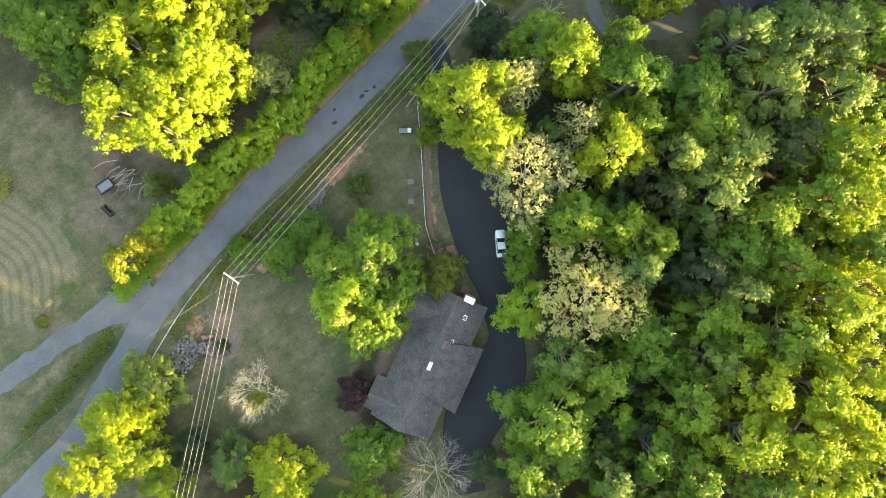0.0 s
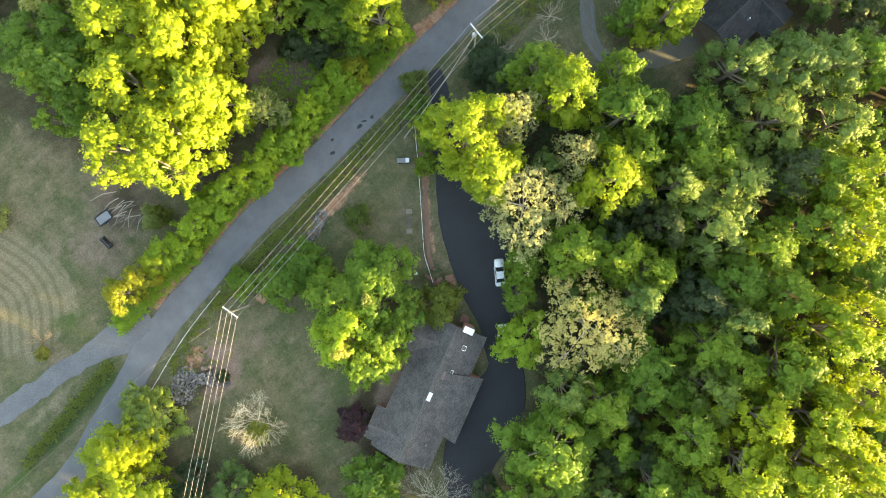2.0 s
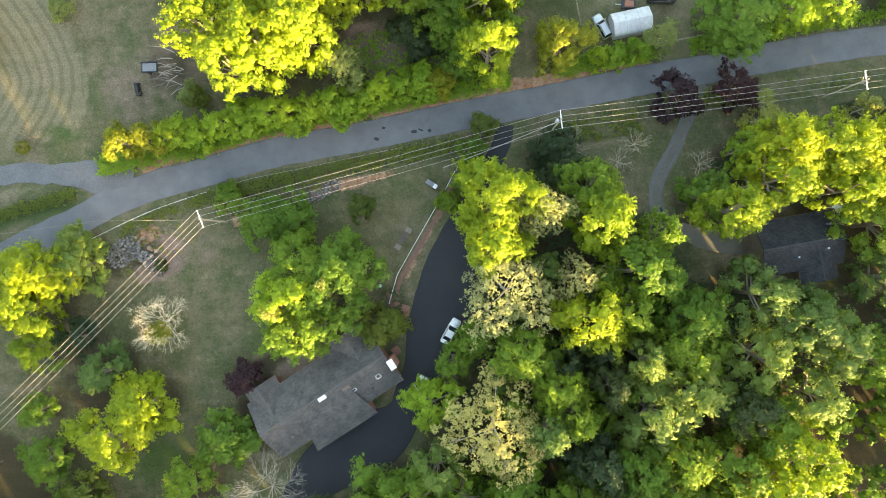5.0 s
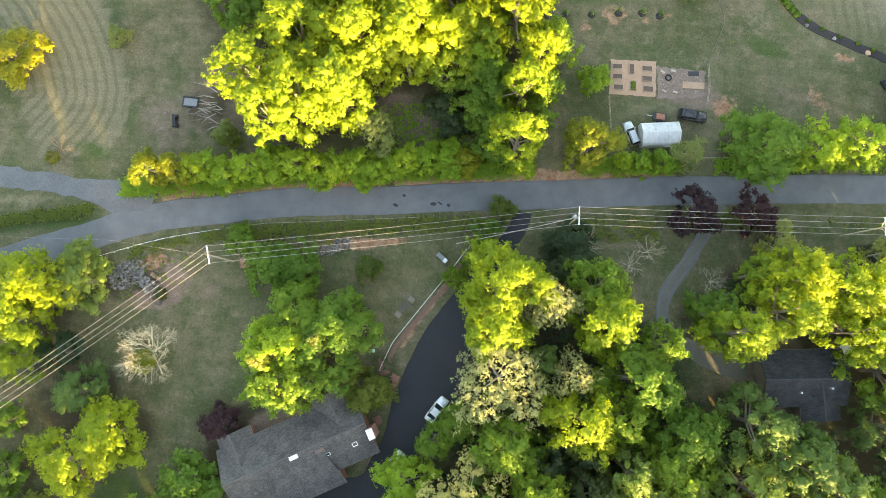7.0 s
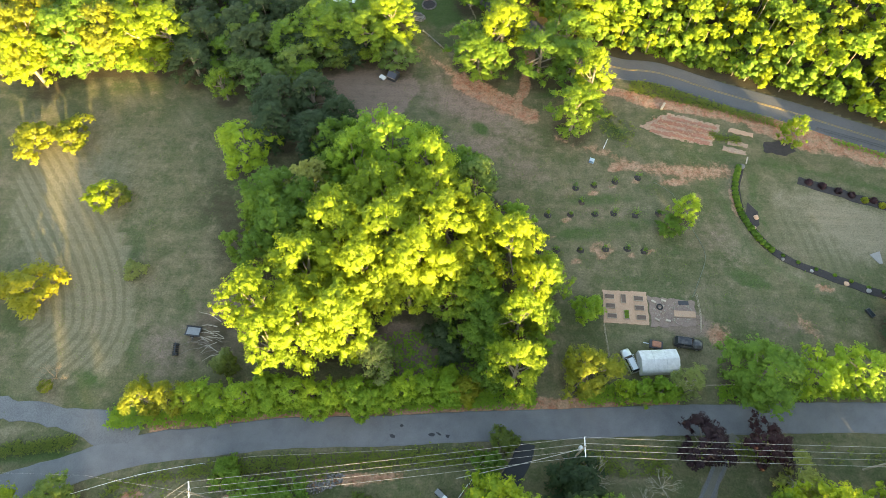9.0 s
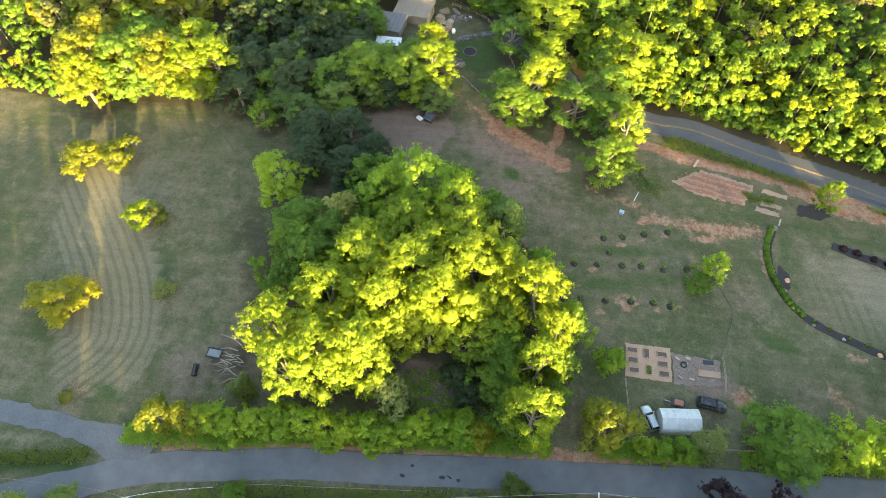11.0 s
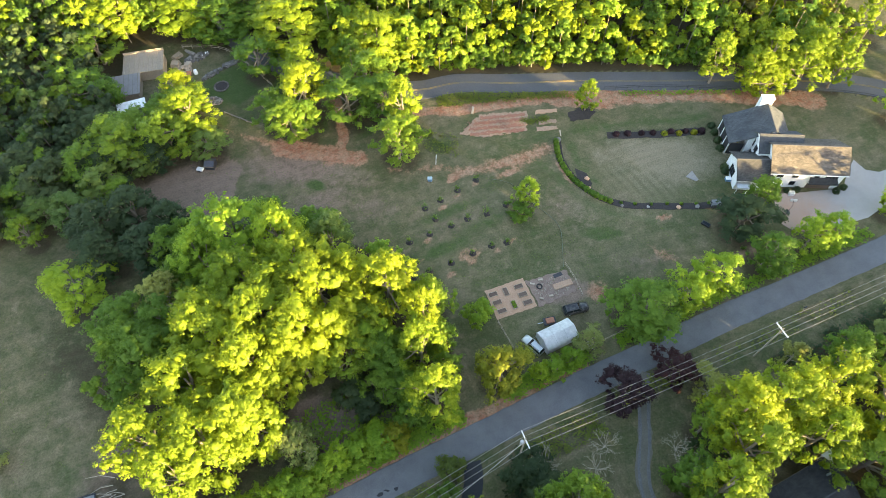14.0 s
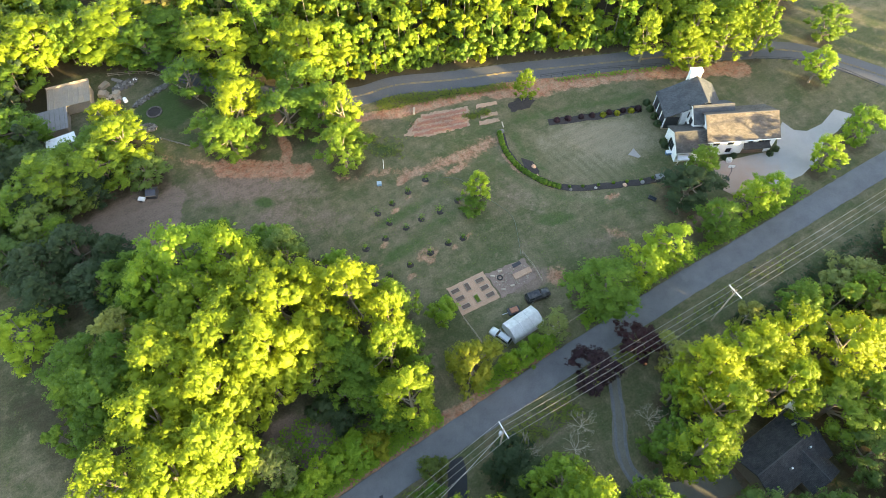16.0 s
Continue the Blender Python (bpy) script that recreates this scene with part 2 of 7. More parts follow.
def tube(path, radii, sides=6):
    """Vertices and faces of a tapered tube along a path."""
    vs, fs = [], []
    path = [Vector(p) for p in path]
    for i, p in enumerate(path):
        d = (path[min(i + 1, len(path) - 1)] - path[max(i - 1, 0)]).normalized()
        q = d.to_track_quat("Z", "Y")
        for k in range(sides):
            a = 2 * math.pi * k / sides
            vs.append(p + q @ Vector((math.cos(a) * radii[i], math.sin(a) * radii[i], 0)))
    for i in range(len(path) - 1):
        for k in range(sides):
            a, b = i * sides + k, i * sides + (k + 1) % sides
            fs.append((a, b, b + sides, a + sides))
    fs.append(tuple(range(sides))[::-1])
    fs.append(tuple(range((len(path) - 1) * sides, len(path) * sides)))
    return vs, fs


def add_tube(bm, path, radii, sides=6):
    vs, fs = tube(path, radii, sides)
    made = [bm.verts.new(v) for v in vs]
    for f in fs:
        bm.faces.new([made[i] for i in f])


def smooth_line(points, step=2.0):
    """A rounded line through points in plan, about one point each step."""
    p = [np.array(q, float) for q in points]
    p = [2 * p[0] - p[1]] + p + [2 * p[-1] - p[-2]]
    out = []
    for i in range(1, len(p) - 2):
        n = max(1, int(np.linalg.norm(p[i + 1] - p[i]) / step))
        for k in range(n):
            s = k / n
            out.append(0.5 * (2 * p[i] + (p[i + 1] - p[i - 1]) * s + (2 * p[i - 1] - 5 * p[i] + 4 * p[i + 1] - p[i + 2]) * s * s
                              + (3 * p[i] - p[i - 1] - 3 * p[i + 1] + p[i + 2]) * s ** 3))
    return out + [p[-2]]


def ribbon(name, points, width, z, mat, thick=0.06, ragged=0.0, seed=1):
    """A strip of paving along a line, with a real edge and a slightly crowned, ragged shape."""
    rng = random.Random(seed)
    line = smooth_line(points, 1.5)
    bm = bmesh.new()
    rows = []
    for i, p in enumerate(line):
        d = line[min(i + 1, len(line) - 1)] - line[max(i - 1, 0)]
        d = d / np.linalg.norm(d)
        n = np.array((-d[1], d[0]))
        w = width(i / (len(line) - 1)) if callable(width) else width
        a, b = w / 2 + rng.uniform(-ragged, ragged), w / 2 + rng.uniform(-ragged, ragged)
        q = [p - n * a, p - n * a * 0.96, p, p + n * b * 0.96, p + n * b]
        h = [z - thick, z, z + 0.04, z, z - thick]
        rows.append([bm.verts.new((v[0], v[1], u)) for v, u in zip(q, h)])
    for r, s in zip(rows, rows[1:]):
        for k in range(4):
            bm.faces.new((r[k], r[k + 1], s[k + 1], s[k]))
    bmesh.ops.recalc_face_normals(bm, faces=bm.faces)
    return part(name, bm, mat)


def inside(poly, x, y):
    """Signed test in numpy: True within a polygon."""
    hit = np.zeros(np.shape(x), bool)
    for (ax, ay), (bx, by) in zip(poly, poly[1:] + poly[:1]):
        cross = (ay > y) != (by > y)
        hit ^= cross & (x < (bx - ax) * (y - ay) / ((by - ay) or 1e-9) + ax)
    return hit


def line_distance(points, x, y):
    best = np.full(np.shape(x), 1e9)
    for (ax, ay), (bx, by) in zip(points, points[1:]):
        dx, dy = bx - ax, by - ay
        s = np.clip(((x - ax) * dx + (y - ay) * dy) / (dx * dx + dy * dy + 1e-9), 0, 1)
        best = np.minimum(best, np.hypot(x - ax - s * dx, y - ay - s * dy))
    return best


def value_noise(x, y, size, seed):
    """Smooth random field with cells of a given size."""
    r = np.random.RandomState(seed).rand(257, 257)
    u, v = x / size, y / size
    i, j = np.floor(u).astype(int), np.floor(v).astype(int)
    f, g = u - i, v - j
    f, g = f * f * (3 - 2 * f), g * g * (3 - 2 * g)
    i, j = i % 256, j % 256
    return (r[i, j] * (1 - f) + r[i + 1, j] * f) * (1 - g) + (r[i, j + 1] * (1 - f) + r[i + 1, j + 1] * f) * g


# ---- roads ----
ROAD = [(-112, -8.0), (-98, -6.8), (-92, -6.2), (-86, -5.5), (-79.5, -4.4), (-72.7, -1.9), (-68.7, -0.3), (-63.8, 1.4), (-58.9, 3.5), (-53.9, 5.3), (-49, 6.7), (-38.8, 8.4), (-28.8, 10.3), (-20.1, 11.2), (-8.5, 12.2), (4.8, 13.8),
        (21.7, 15.4), (36, 16.9), (51.6, 18.2), (71.5, 19.8), (90, 20.6), (127, 22.6), (170, 25), (260, 30)]
FAR_ROAD = [(-14, 165), (-8, 142), (3, 122), (17, 107.5), (33, 98.6), (44.2, 97.0), (57.1, 92.0), (72.2, 87.0), (83.9, 82.5), (110.8, 72.3), (124.2, 66.9), (134.3, 61.9), (141.4, 55.7), (150.0, 42.6), (158, 24), (160, 5)]
tagged(ribbon("road", ROAD, 5.2, 0.05, ASPHALT, 0.08, 0.10, 3), "narrow worn grey asphalt lane without markings", "road", kind="structure")
tagged(ribbon("far_road", FAR_ROAD, 6.4, 0.06, FAR_ASPHALT, 0.09, 0.05, 4), "two-lane grey asphalt road with a yellow centre line", "road", kind="structure")
for off in (-0.16, 0.16):
    line = smooth_line(FAR_ROAD, 3.0)
    shifted = []
    for i, p in enumerate(line):
        d = line[min(i + 1, len(line) - 1)] - line[max(i - 1, 0)]
        d = d / np.linalg.norm(d)
        shifted.append((p[0] - d[1] * off, p[1] + d[0] * off))
    tagged(ribbon("centre_line", shifted, 0.11, 0.108, YELLOW_PAINT, 0.02), "yellow painted centre line on the far road", "road marking", kind="structure")
tagged(ribbon("gravel_drive", [(-52.5, 7.6), (-56, 8.4), (-59.6, 9.3), (-65, 10.3), (-70.3, 10.9), (-75.6, 11.2), (-82, 11.8), (-100, 12.0), (-125, 11)], lambda s: 3.7 + 4.2 * max(0, 1 - s * 6), 0.035, GRAVEL, 0.06, 0.3, 5),
       "pale grey gravel lane branching off the road", "gravel lane", kind="structure")
DRIVE = [(14.4, 11.6), (14.2, 10.0), (12.5, 6.5), (8.6, 1.5), (5.0, -5.2), (2.9, -11.0), (1.4, -17), (-1, -23.2), (-3.8, -29.5), (-5.8, -33.4), (-8.6, -38.5), (-14.4, -42.3), (-22.3, -46), (-27.2, -50.6), (-30, -56)]
DRIVE_WIDTH = [3.2, 3.2, 3.4, 3.8, 6.6, 9.6, 10.6, 9.6, 6.2, 5.8, 10.4, 11.4, 9.4, 6.6, 5.0]
tagged(ribbon("driveway", DRIVE, lambda s: float(np.interp(s * (len(DRIVE) - 1), range(len(DRIVE)), DRIVE_WIDTH)), 0.04, NEW_ASPHALT, 0.07, 0.05, 6),
       "smooth dark asphalt driveway curving past the house", "driveway", kind="structure")
SIDE_DRIVE = [(49.8, 15.5), (48.0, 13.0), (46.7, 10.3), (43.6, 4.6), (41.0, 0.4), (39.6, -3.4), (40.2, -6.6), (43.4, -9.4), (48.6, -11.8), (54.5, -12.5)]
tagged(ribbon("side_drive", SIDE_DRIVE, lambda s: 2.5 + 8.0 * max(0, s - 0.68), 0.03, DUST, 0.05, 0.25, 7), "pale dusty drive with two worn gravel tracks to the dark-roofed house", "gravel drive", kind="structure")
for off in (-0.75, 0.75):
    line = smooth_line(SIDE_DRIVE, 1.5)
    shifted = []
    for i, p in enumerate(line[1:-6]):
        d = line[i + 2] - line[i]
        d = d / np.linalg.norm(d)
        shifted.append((p[0] - d[1] * off, p[1] + d[0] * off))
    tagged(ribbon("wheel_track", shifted, 0.62, 0.045, GRAVEL, 0.04, 0.12, 8), "worn grey gravel wheel track on the drive", "wheel track", kind="structure")
tagged(part("concrete_drive", prism([(92.3, 35.0), (94.7, 39.3), (97.5, 40.6), (102.2, 39.2), (110.8, 37.2), (115.2, 40.9), (118.1, 42.8), (118.6, 39.6), (121.0, 38.0), (125.6, 38.0), (131.5, 40.0), (134.0, 36.8),
                                     (127.0, 34.6), (122.3, 34.0), (116.5, 30.4), (110.6, 29.0), (104.1, 29.4), (97.5, 30.4), (94.1, 31.4)], -0.05, 0.06), CLAY_CONCRETE),
       "pale concrete driveway with clay stains in front of the garage", "driveway", kind="structure")
for x, y, sx, sy, rz in ((-8.3, 11.3, 0.65, 0.35, 25), (-1.6, 12.0, 0.75, 0.3, 5), (1.1, 11.9, 0.45, 0.28, 0), (-0.4, 12.2, 0.5, 0.25, 40), (-6.9, 13.1, 0.4, 0.25, 0)):
    rr = random.Random(int(x * 10))
    poly = [(x + sx * rr.uniform(0.6, 1.1) * math.cos(a + radians(rz)), y + sy * rr.uniform(0.6, 1.2) * math.sin(a)) for a in np.linspace(0, 5.9, 11)]
    tagged(part("road_patch", prism(poly, 0.05, 0.094), STAIN), "small dark tar patch on the lane", "road patch", kind="structure")

# ---- trees ----
def sprays(rng, p, out, size, loose=0.5):
    """Leaf sprays at points p, each a pointed blade that faces about along out. Returns corners and soft normals."""
    n = len(p)
    lie = out / (np.linalg.norm(out, axis=1)[:, None] + 1e-6)
    out = lie + rng.normal(scale=loose, size=(n, 3)) + (0, 0, 0.3)
    out /= np.linalg.norm(out, axis=1)[:, None]
    side = np.cross(out, rng.normal(size=(n, 3)))
    side /= np.linalg.norm(side, axis=1)[:, None]
    tip = np.cross(out, side)
    s = (size * rng.uniform(0.5, 1.4, n))[:, None]
    wide = rng.uniform(0.36, 0.62, n)[:, None]
    facing = np.repeat(lie + out * 0.4, 3, 0)
    q = np.stack([p - tip * s * 0.55 - side * s * wide, p - tip * s * 0.45 + side * s * wide, p + tip * s * 0.75 + out * s * 0.12], 1)
    return q.reshape(-1, 3), facing / np.linalg.norm(facing, axis=1)[:, None]


def dome():
    """Corners of the triangles of a unit ball without its underside."""
    bm = bmesh.new()
    bmesh.ops.create_icosphere(bm, subdivisions=1, radius=1.0)
    out = np.array([[tuple(v.co) for v in f.verts] for f in bm.faces if f.calc_center_median().z > -0.45])
    bm.free()
    return out


HEART = dome()


def crown_points(rng, height, radius, lobes_n, clumps, leaves, size, base=0.3, spread=0.5, clump=0.42, ragged=0.2, fill=0.62):
    """The sprays of one crown: lobes on the limbs, each with a leafy heart, tufts on the lobes, sprays on the tufts. Returns corners, soft normals and the lobes."""
    lobes, tries = [], 0
    zc, rz = height * (1 + base) / 2, height * (1 - base) / 2
    turn = rng.uniform(0, 6.28)
    while len(lobes) < lobes_n and tries < 3500:
        tries += 1
        d = rng.normal(size=3)
        d /= np.linalg.norm(d)
        if d[2] < -0.9:
            d[2] = -d[2]
        if d[2] < 0:
            d[:2] *= np.hypot(*d[:2]) ** -0.55
        k = rng.uniform(0.45, 1.0) ** 0.4
        r = radius * rng.uniform(0.13, 0.27)
        a = math.atan2(d[1], d[0]) + turn
        wob = 1 + ragged * math.sin(3 * a) + 0.6 * ragged * math.sin(5 * a + 1) + rng.uniform(-0.14, 0.14)
        taper = 1.0 if d[2] < 0 else 1 - 0.3 * d[2]
        reach = k * (radius - r * 0.8) * wob * taper
        p = (d[0] * reach, d[1] * reach, zc + d[2] * k * (rz - r * 0.6))
        if all((p[0] - q[0]) ** 2 + (p[1] - q[1]) ** 2 + (p[2] - q[2]) ** 2 > (spread * (r + q[3])) ** 2 for q in lobes):
            lobes.append((*p, r))
    corners, soft = [], []
    heart = np.array((0, 0, zc - 0.3 * rz))
    unit = HEART
    for cx, cy, cz, r in lobes:
        c = np.array((cx, cy, cz))
        whole = (c - heart) / (np.linalg.norm(c - heart) + 1e-6)
        if fill:
            swell = 1 + 0.30 * np.sin(unit @ rng.normal(scale=2.6, size=3) + rng.uniform(0, 6.28))
            corners.append((c + unit * r * fill * swell[..., None] * (1, 1, 0.85)).reshape(-1, 3))
            soft.append(unit.reshape(-1, 3) * 0.8 + whole * 0.45)
        n = max(3, int(clumps * (r / (0.20 * radius)) ** 2))
        d = rng.normal(size=(n, 3))
        d /= np.linalg.norm(d, axis=1)[:, None]
        d[:, 2] = np.where(d[:, 2] < -0.25, -d[:, 2], d[:, 2])
        centre = c + d * (r * rng.uniform(0.6, 1.2, n))[:, None] * (1, 1, 0.85)
        around = rng.normal(size=(n, leaves, 3))
        around /= np.linalg.norm(around, axis=2)[:, :, None]
        around[..., 2] = np.where(around[..., 2] < -0.3, -around[..., 2], around[..., 2])
        p = (centre[:, None] + around * clump * rng.uniform(0.5, 1.25, (n, leaves, 1)) * (1, 1, 0.75)).reshape(-1, 3)
        v, n = sprays(rng, p, around.reshape(-1, 3) * 0.75 + np.repeat(d, leaves, 0) * 0.6 + whole * 0.2, size)
        corners.append(v)
        soft.append(n)
    return np.concatenate(corners), np.concatenate(soft), lobes


def fast_mesh(name, v, f, mat, soft=None):
    me = bpy.data.meshes.new(name)
    n = len(f)
    me.vertices.add(len(v))
    me.vertices.foreach_set("co", np.asarray(v, np.float32).ravel())
    side = f.shape[1]
    me.loops.add(side * n)
    me.loops.foreach_set("vertex_index", np.asarray(f, np.int32).ravel())
    me.polygons.add(n)
    me.polygons.foreach_set("loop_start", np.arange(0, side * n, side, dtype=np.int32))
    me.update(calc_edges=True)
    me.materials.append(mat)
    if soft is not None:
        me.attributes.new("custom_normal", "FLOAT_VECTOR", "POINT").data.foreach_set("vector", np.asarray(soft, np.float32).ravel())
    return me


def leaf_mesh(name, leaves, mat):
    v, soft = leaves
    return fast_mesh(name, v, np.arange(len(v)).reshape(-1, 3), mat, soft)


def tree_model(kind, seed, height, radius, lobes_n, clumps, leaves, size, base=0.3, spread=0.5, bark=None, clump=0.42, ragged=0.2, fill=0.60):
    """A tree of a standard size: tapered trunk, forking limbs, crown of many sprays. Returns the Empty with its parts."""
    rng = np.random.RandomState(seed)
    v, soft, lobes = crown_points(rng, height, radius, lobes_n, clumps, leaves, size, base, spread, clump, ragged, fill)
    crown = leaf_mesh("crown", (v, soft), LEAF[kind])
    bm = bmesh.new()
    tr = (0.011 if kind == "blossom" else 0.026) * height
    lean = rng.uniform(-0.3, 0.3, 2)
    top = Vector((lean[0], lean[1], height * 0.72))
    add_tube(bm, [(0, 0, -0.3), (0, 0, 0.4), (lean[0] * 0.4, lean[1] * 0.4, height * 0.32), top], [tr * 1.5, tr, tr * 0.75, tr * 0.2], 8)
    for p in sorted(lobes, key=lambda q: q[2])[:: max(1, len(lobes) // 8)]:
        start = Vector((lean[0] * 0.4, lean[1] * 0.4, min(height * rng.uniform(0.24, 0.55), p[2] - 0.3)))
        end = Vector(p[:3])
        mid = start.lerp(end, 0.55) + Vector((0, 0, -0.06 * height * rng.uniform(0, 1)))
        add_tube(bm, [start, mid, end], [tr * 0.45, tr * 0.28, tr * 0.08], 5)
        for _ in range(2):
            far = end + Vector(rng.normal(size=3)) * p[3] * 0.6
            add_tube(bm, [mid.lerp(end, 0.4), far], [tr * 0.16, tr * 0.04], 4)
    root = new("tree")
    part("trunk", bm, bark or BARK, root)
    piece("crown", crown, root)
    return root


def twig_mesh(rng, height, radius, forks, levels, tr):
    """Bare branching wood."""
    bm = bmesh.new()

    def grow(a, d, length, r, level):
        mid = a + d * length * 0.5 + Vector(rng.normal(size=3)) * length * 0.05
        b = a + d * length + Vector(rng.normal(size=3)) * length * 0.06
        add_tube(bm, [a, mid, b], [r, r * 0.75, r * 0.45], 4 if level else 6)
        if level >= levels:
            return
        for _ in range(forks):
            e = (d + Vector(rng.normal(size=3)) * 0.55).normalized()
            grow(mid.lerp(b, rng.uniform(0.2, 1.0)), e, length * rng.uniform(0.5, 0.75), r * 0.5, level + 1)

    add_tube(bm, [(0, 0, -0.3), (0, 0, height * 0.2)], [tr * 1.3, tr], 7)
    limbs = 14 if radius > 4 else 9
    for k in range(limbs):
        a = 2 * math.pi * k / limbs + rng.uniform(-0.3, 0.3)
        up = rng.uniform(0.5, 1.5)
        grow(Vector((0, 0, height * rng.uniform(0.14, 0.22))), Vector((math.cos(a), math.sin(a), up)).normalized(), radius * 0.75, tr * 0.6, 0)
    return bm


MODEL = {}
STANDARD = {"lime": (16.0, 5.5), "fresh": (12.0, 5.0), "green": (15.0, 5.5), "dark": (13.0, 4.6), "mist": (17.0, 5.6), "pale": (9.0, 3.6), "gold": (12.0, 5.0), "olive": (8.0, 4.0), "maroon": (6.5, 3.8), "blossom": (17.0, 6.5)}
LABEL = {
    "lime": ("tall broadleaf tree with yellow-green spring leaves", "tree"),
    "fresh": ("leafy tree with bright fresh green leaves", "tree"),
    "green": ("leafy broadleaf tree with fresh green crown", "tree"),
    "dark": ("dense tree with dark blue-green foliage", "tree"),
    "mist": ("tall forest tree with pale grey-green young leaves", "tree"),
    "pale": ("small thin tree with pale green leaves", "tree"),
    "gold": ("rounded tree with golden yellow-green foliage", "tree"),
    "olive": ("rounded tree with olive green foliage", "tree"),
    "maroon": ("small ornamental tree with dark maroon leaves", "tree"),
    "blossom": ("open tree with cream budding tips and visible pale limbs", "tree"),
}
VARIANTS = {"lime": 5, "fresh": 2, "green": 5, "dark": 3, "mist": 4, "pale": 2, "gold": 3, "olive": 2, "maroon": 2, "blossom": 3}
# lobes, tufts on a lobe, sprays on a tuft, spray size, tuft radius
DENSITY = {"fresh": (52, 11, 10, 0.22, 0.34), "lime": (62, 12, 10, 0.23, 0.36), "green": (62, 12, 10, 0.23, 0.38), "dark": (60, 12, 9, 0.23, 0.34), "mist": (62, 12, 10, 0.21, 0.32), "pale": (40, 12, 9, 0.19, 0.26), "gold": (60, 12, 10, 0.22, 0.34),
           "olive": (50, 11, 9, 0.23, 0.28), "maroon": (50, 11, 9, 0.21, 0.26), "blossom": (84, 13, 10, 0.19, 0.30)}
for kind, count in VARIANTS.items():
    h, r = STANDARD[kind]
    n, tufts, per, size, clump = DENSITY[kind]
    light = kind in ("blossom", "pale")
    MODEL[kind] = [tree_model(kind, 100 + 17 * i + len(kind) * 7, h, r, n, tufts, per, size, 0.05 if h < 14 else 0.08, 0.42 if kind != "blossom" else 0.55, PALE_BARK if light else None, clump, 0.3 if light else 0.2, {"blossom": 0, "pale": 0.45}.get(kind, 0.60))
                   for i in range(count)]
    if kind in ("lime", "fresh", "green", "dark", "gold", "olive", "pale"):
        STANDARD["low " + kind] = (4.5, 2.7)
        MODEL["low " + kind] = [tree_model(kind, 900 + 13 * i + len(kind), 4.5, 2.7, 34, 11, 8, 0.22, 0.02, 0.45, None, 0.30, 0.22) for i in range(2)]
    if kind in ("lime", "green"):
        STANDARD["big " + kind] = (19.0, 8.4)
        MODEL["big " + kind] = [tree_model(kind, 700 + 11 * i + len(kind), 19.0, 8.4, 84, 17, 10, 0.25, 0.08, 0.45, None, 0.42, 0.22) for i in range(3)]
planted = []
chooser = random.Random(5)


def plant(kind, *rows):
    """Trees of one kind: x, y, height, crown radius."""
    for x, y, h, r in rows:
        low = h < 7 and "low " + kind in MODEL
        size = "low " + kind if low else "big " + kind if r > 6.4 and "big " + kind in MODEL else kind
        h0, r0 = STANDARD[size]
        models = MODEL[size]
        model = models[chooser.randrange(len(models))]
        wide = r / r0 * 1.16
        m = pose(x, y, 0, 0, 0, chooser.uniform(0, 360)) @ Matrix.Diagonal((wide * chooser.uniform(0.92, 1.08), wide, h / h0, 1))
        ob = copy_thing(model, m)
        label, category = LABEL[kind]
        if low:
            ob.name = "shrub"
            label, category = label.replace("tall ", "").replace("tree", "shrub"), "shrub"
        tagged(ob, label, category)
        planted.append((x, y, r, h))


plant("lime", (-21.5, 44.5, 21.5, 7.1), (-14.0, 53.5, 20.0, 6.6), (-4.6, 53.0, 20.5, 5.6), (-11.4, 45.2, 21.5, 8.1), (-1.3, 45.8, 21.5, 7.5), (-5.8, 38.8, 21.5, 6.8), (-15.4, 37.1, 21.5, 6.8), (-25.1, 36.4, 21.5, 6.3), (-32.6, 29.6, 21.5, 5.9), (-24.3, 26.1, 21.5, 6.1), (-17.9, 27.5, 21.5, 6.1), (-29.3, 22.8, 21.5, 4.1), (10.4, 43.0, 21.5, 5.2), (12.3, 30.6, 20.0, 3.6), (14.6, 36.0, 19.0, 3.0), (12.0, 21.6, 20.0, 4.4), (-97.3, 84.9, 16.0, 5.2), (-73.9, 93.1, 16.0, 6.3), (-68.1, 95.2, 16.0, 5.7), (-74.8, 100.2, 16.0, 5.8), (-18.1, 103.1, 14.0, 5.8))
plant("lime", (9.2, 123.4, 14.0, 9.0), (28.7, 111.7, 14.0, 7.0), (-13.1, 142.5, 14.0, 10.0), (101.5, 75.0, 15.0, 3.4), (113.5, 71.5, 15.0, 5.4), (123.0, 68.6, 15.0, 5.0), (118.2, 66.0, 14.0, 4.6), (108.6, 69.5, 12.0, 3.8), (109.4, 66.5, 10.0, 3.4), (127.1, 63.5, 14.0, 3.6), (-19.9, 112.7, 11.0, 4.3), (-29.3, 146.5, 14.0, 8.3), (69.2, 77.6, 9.5, 2.5), (56.4, 1.6, 20.5, 5.3), (61.2, 1.0, 20.5, 4.8))
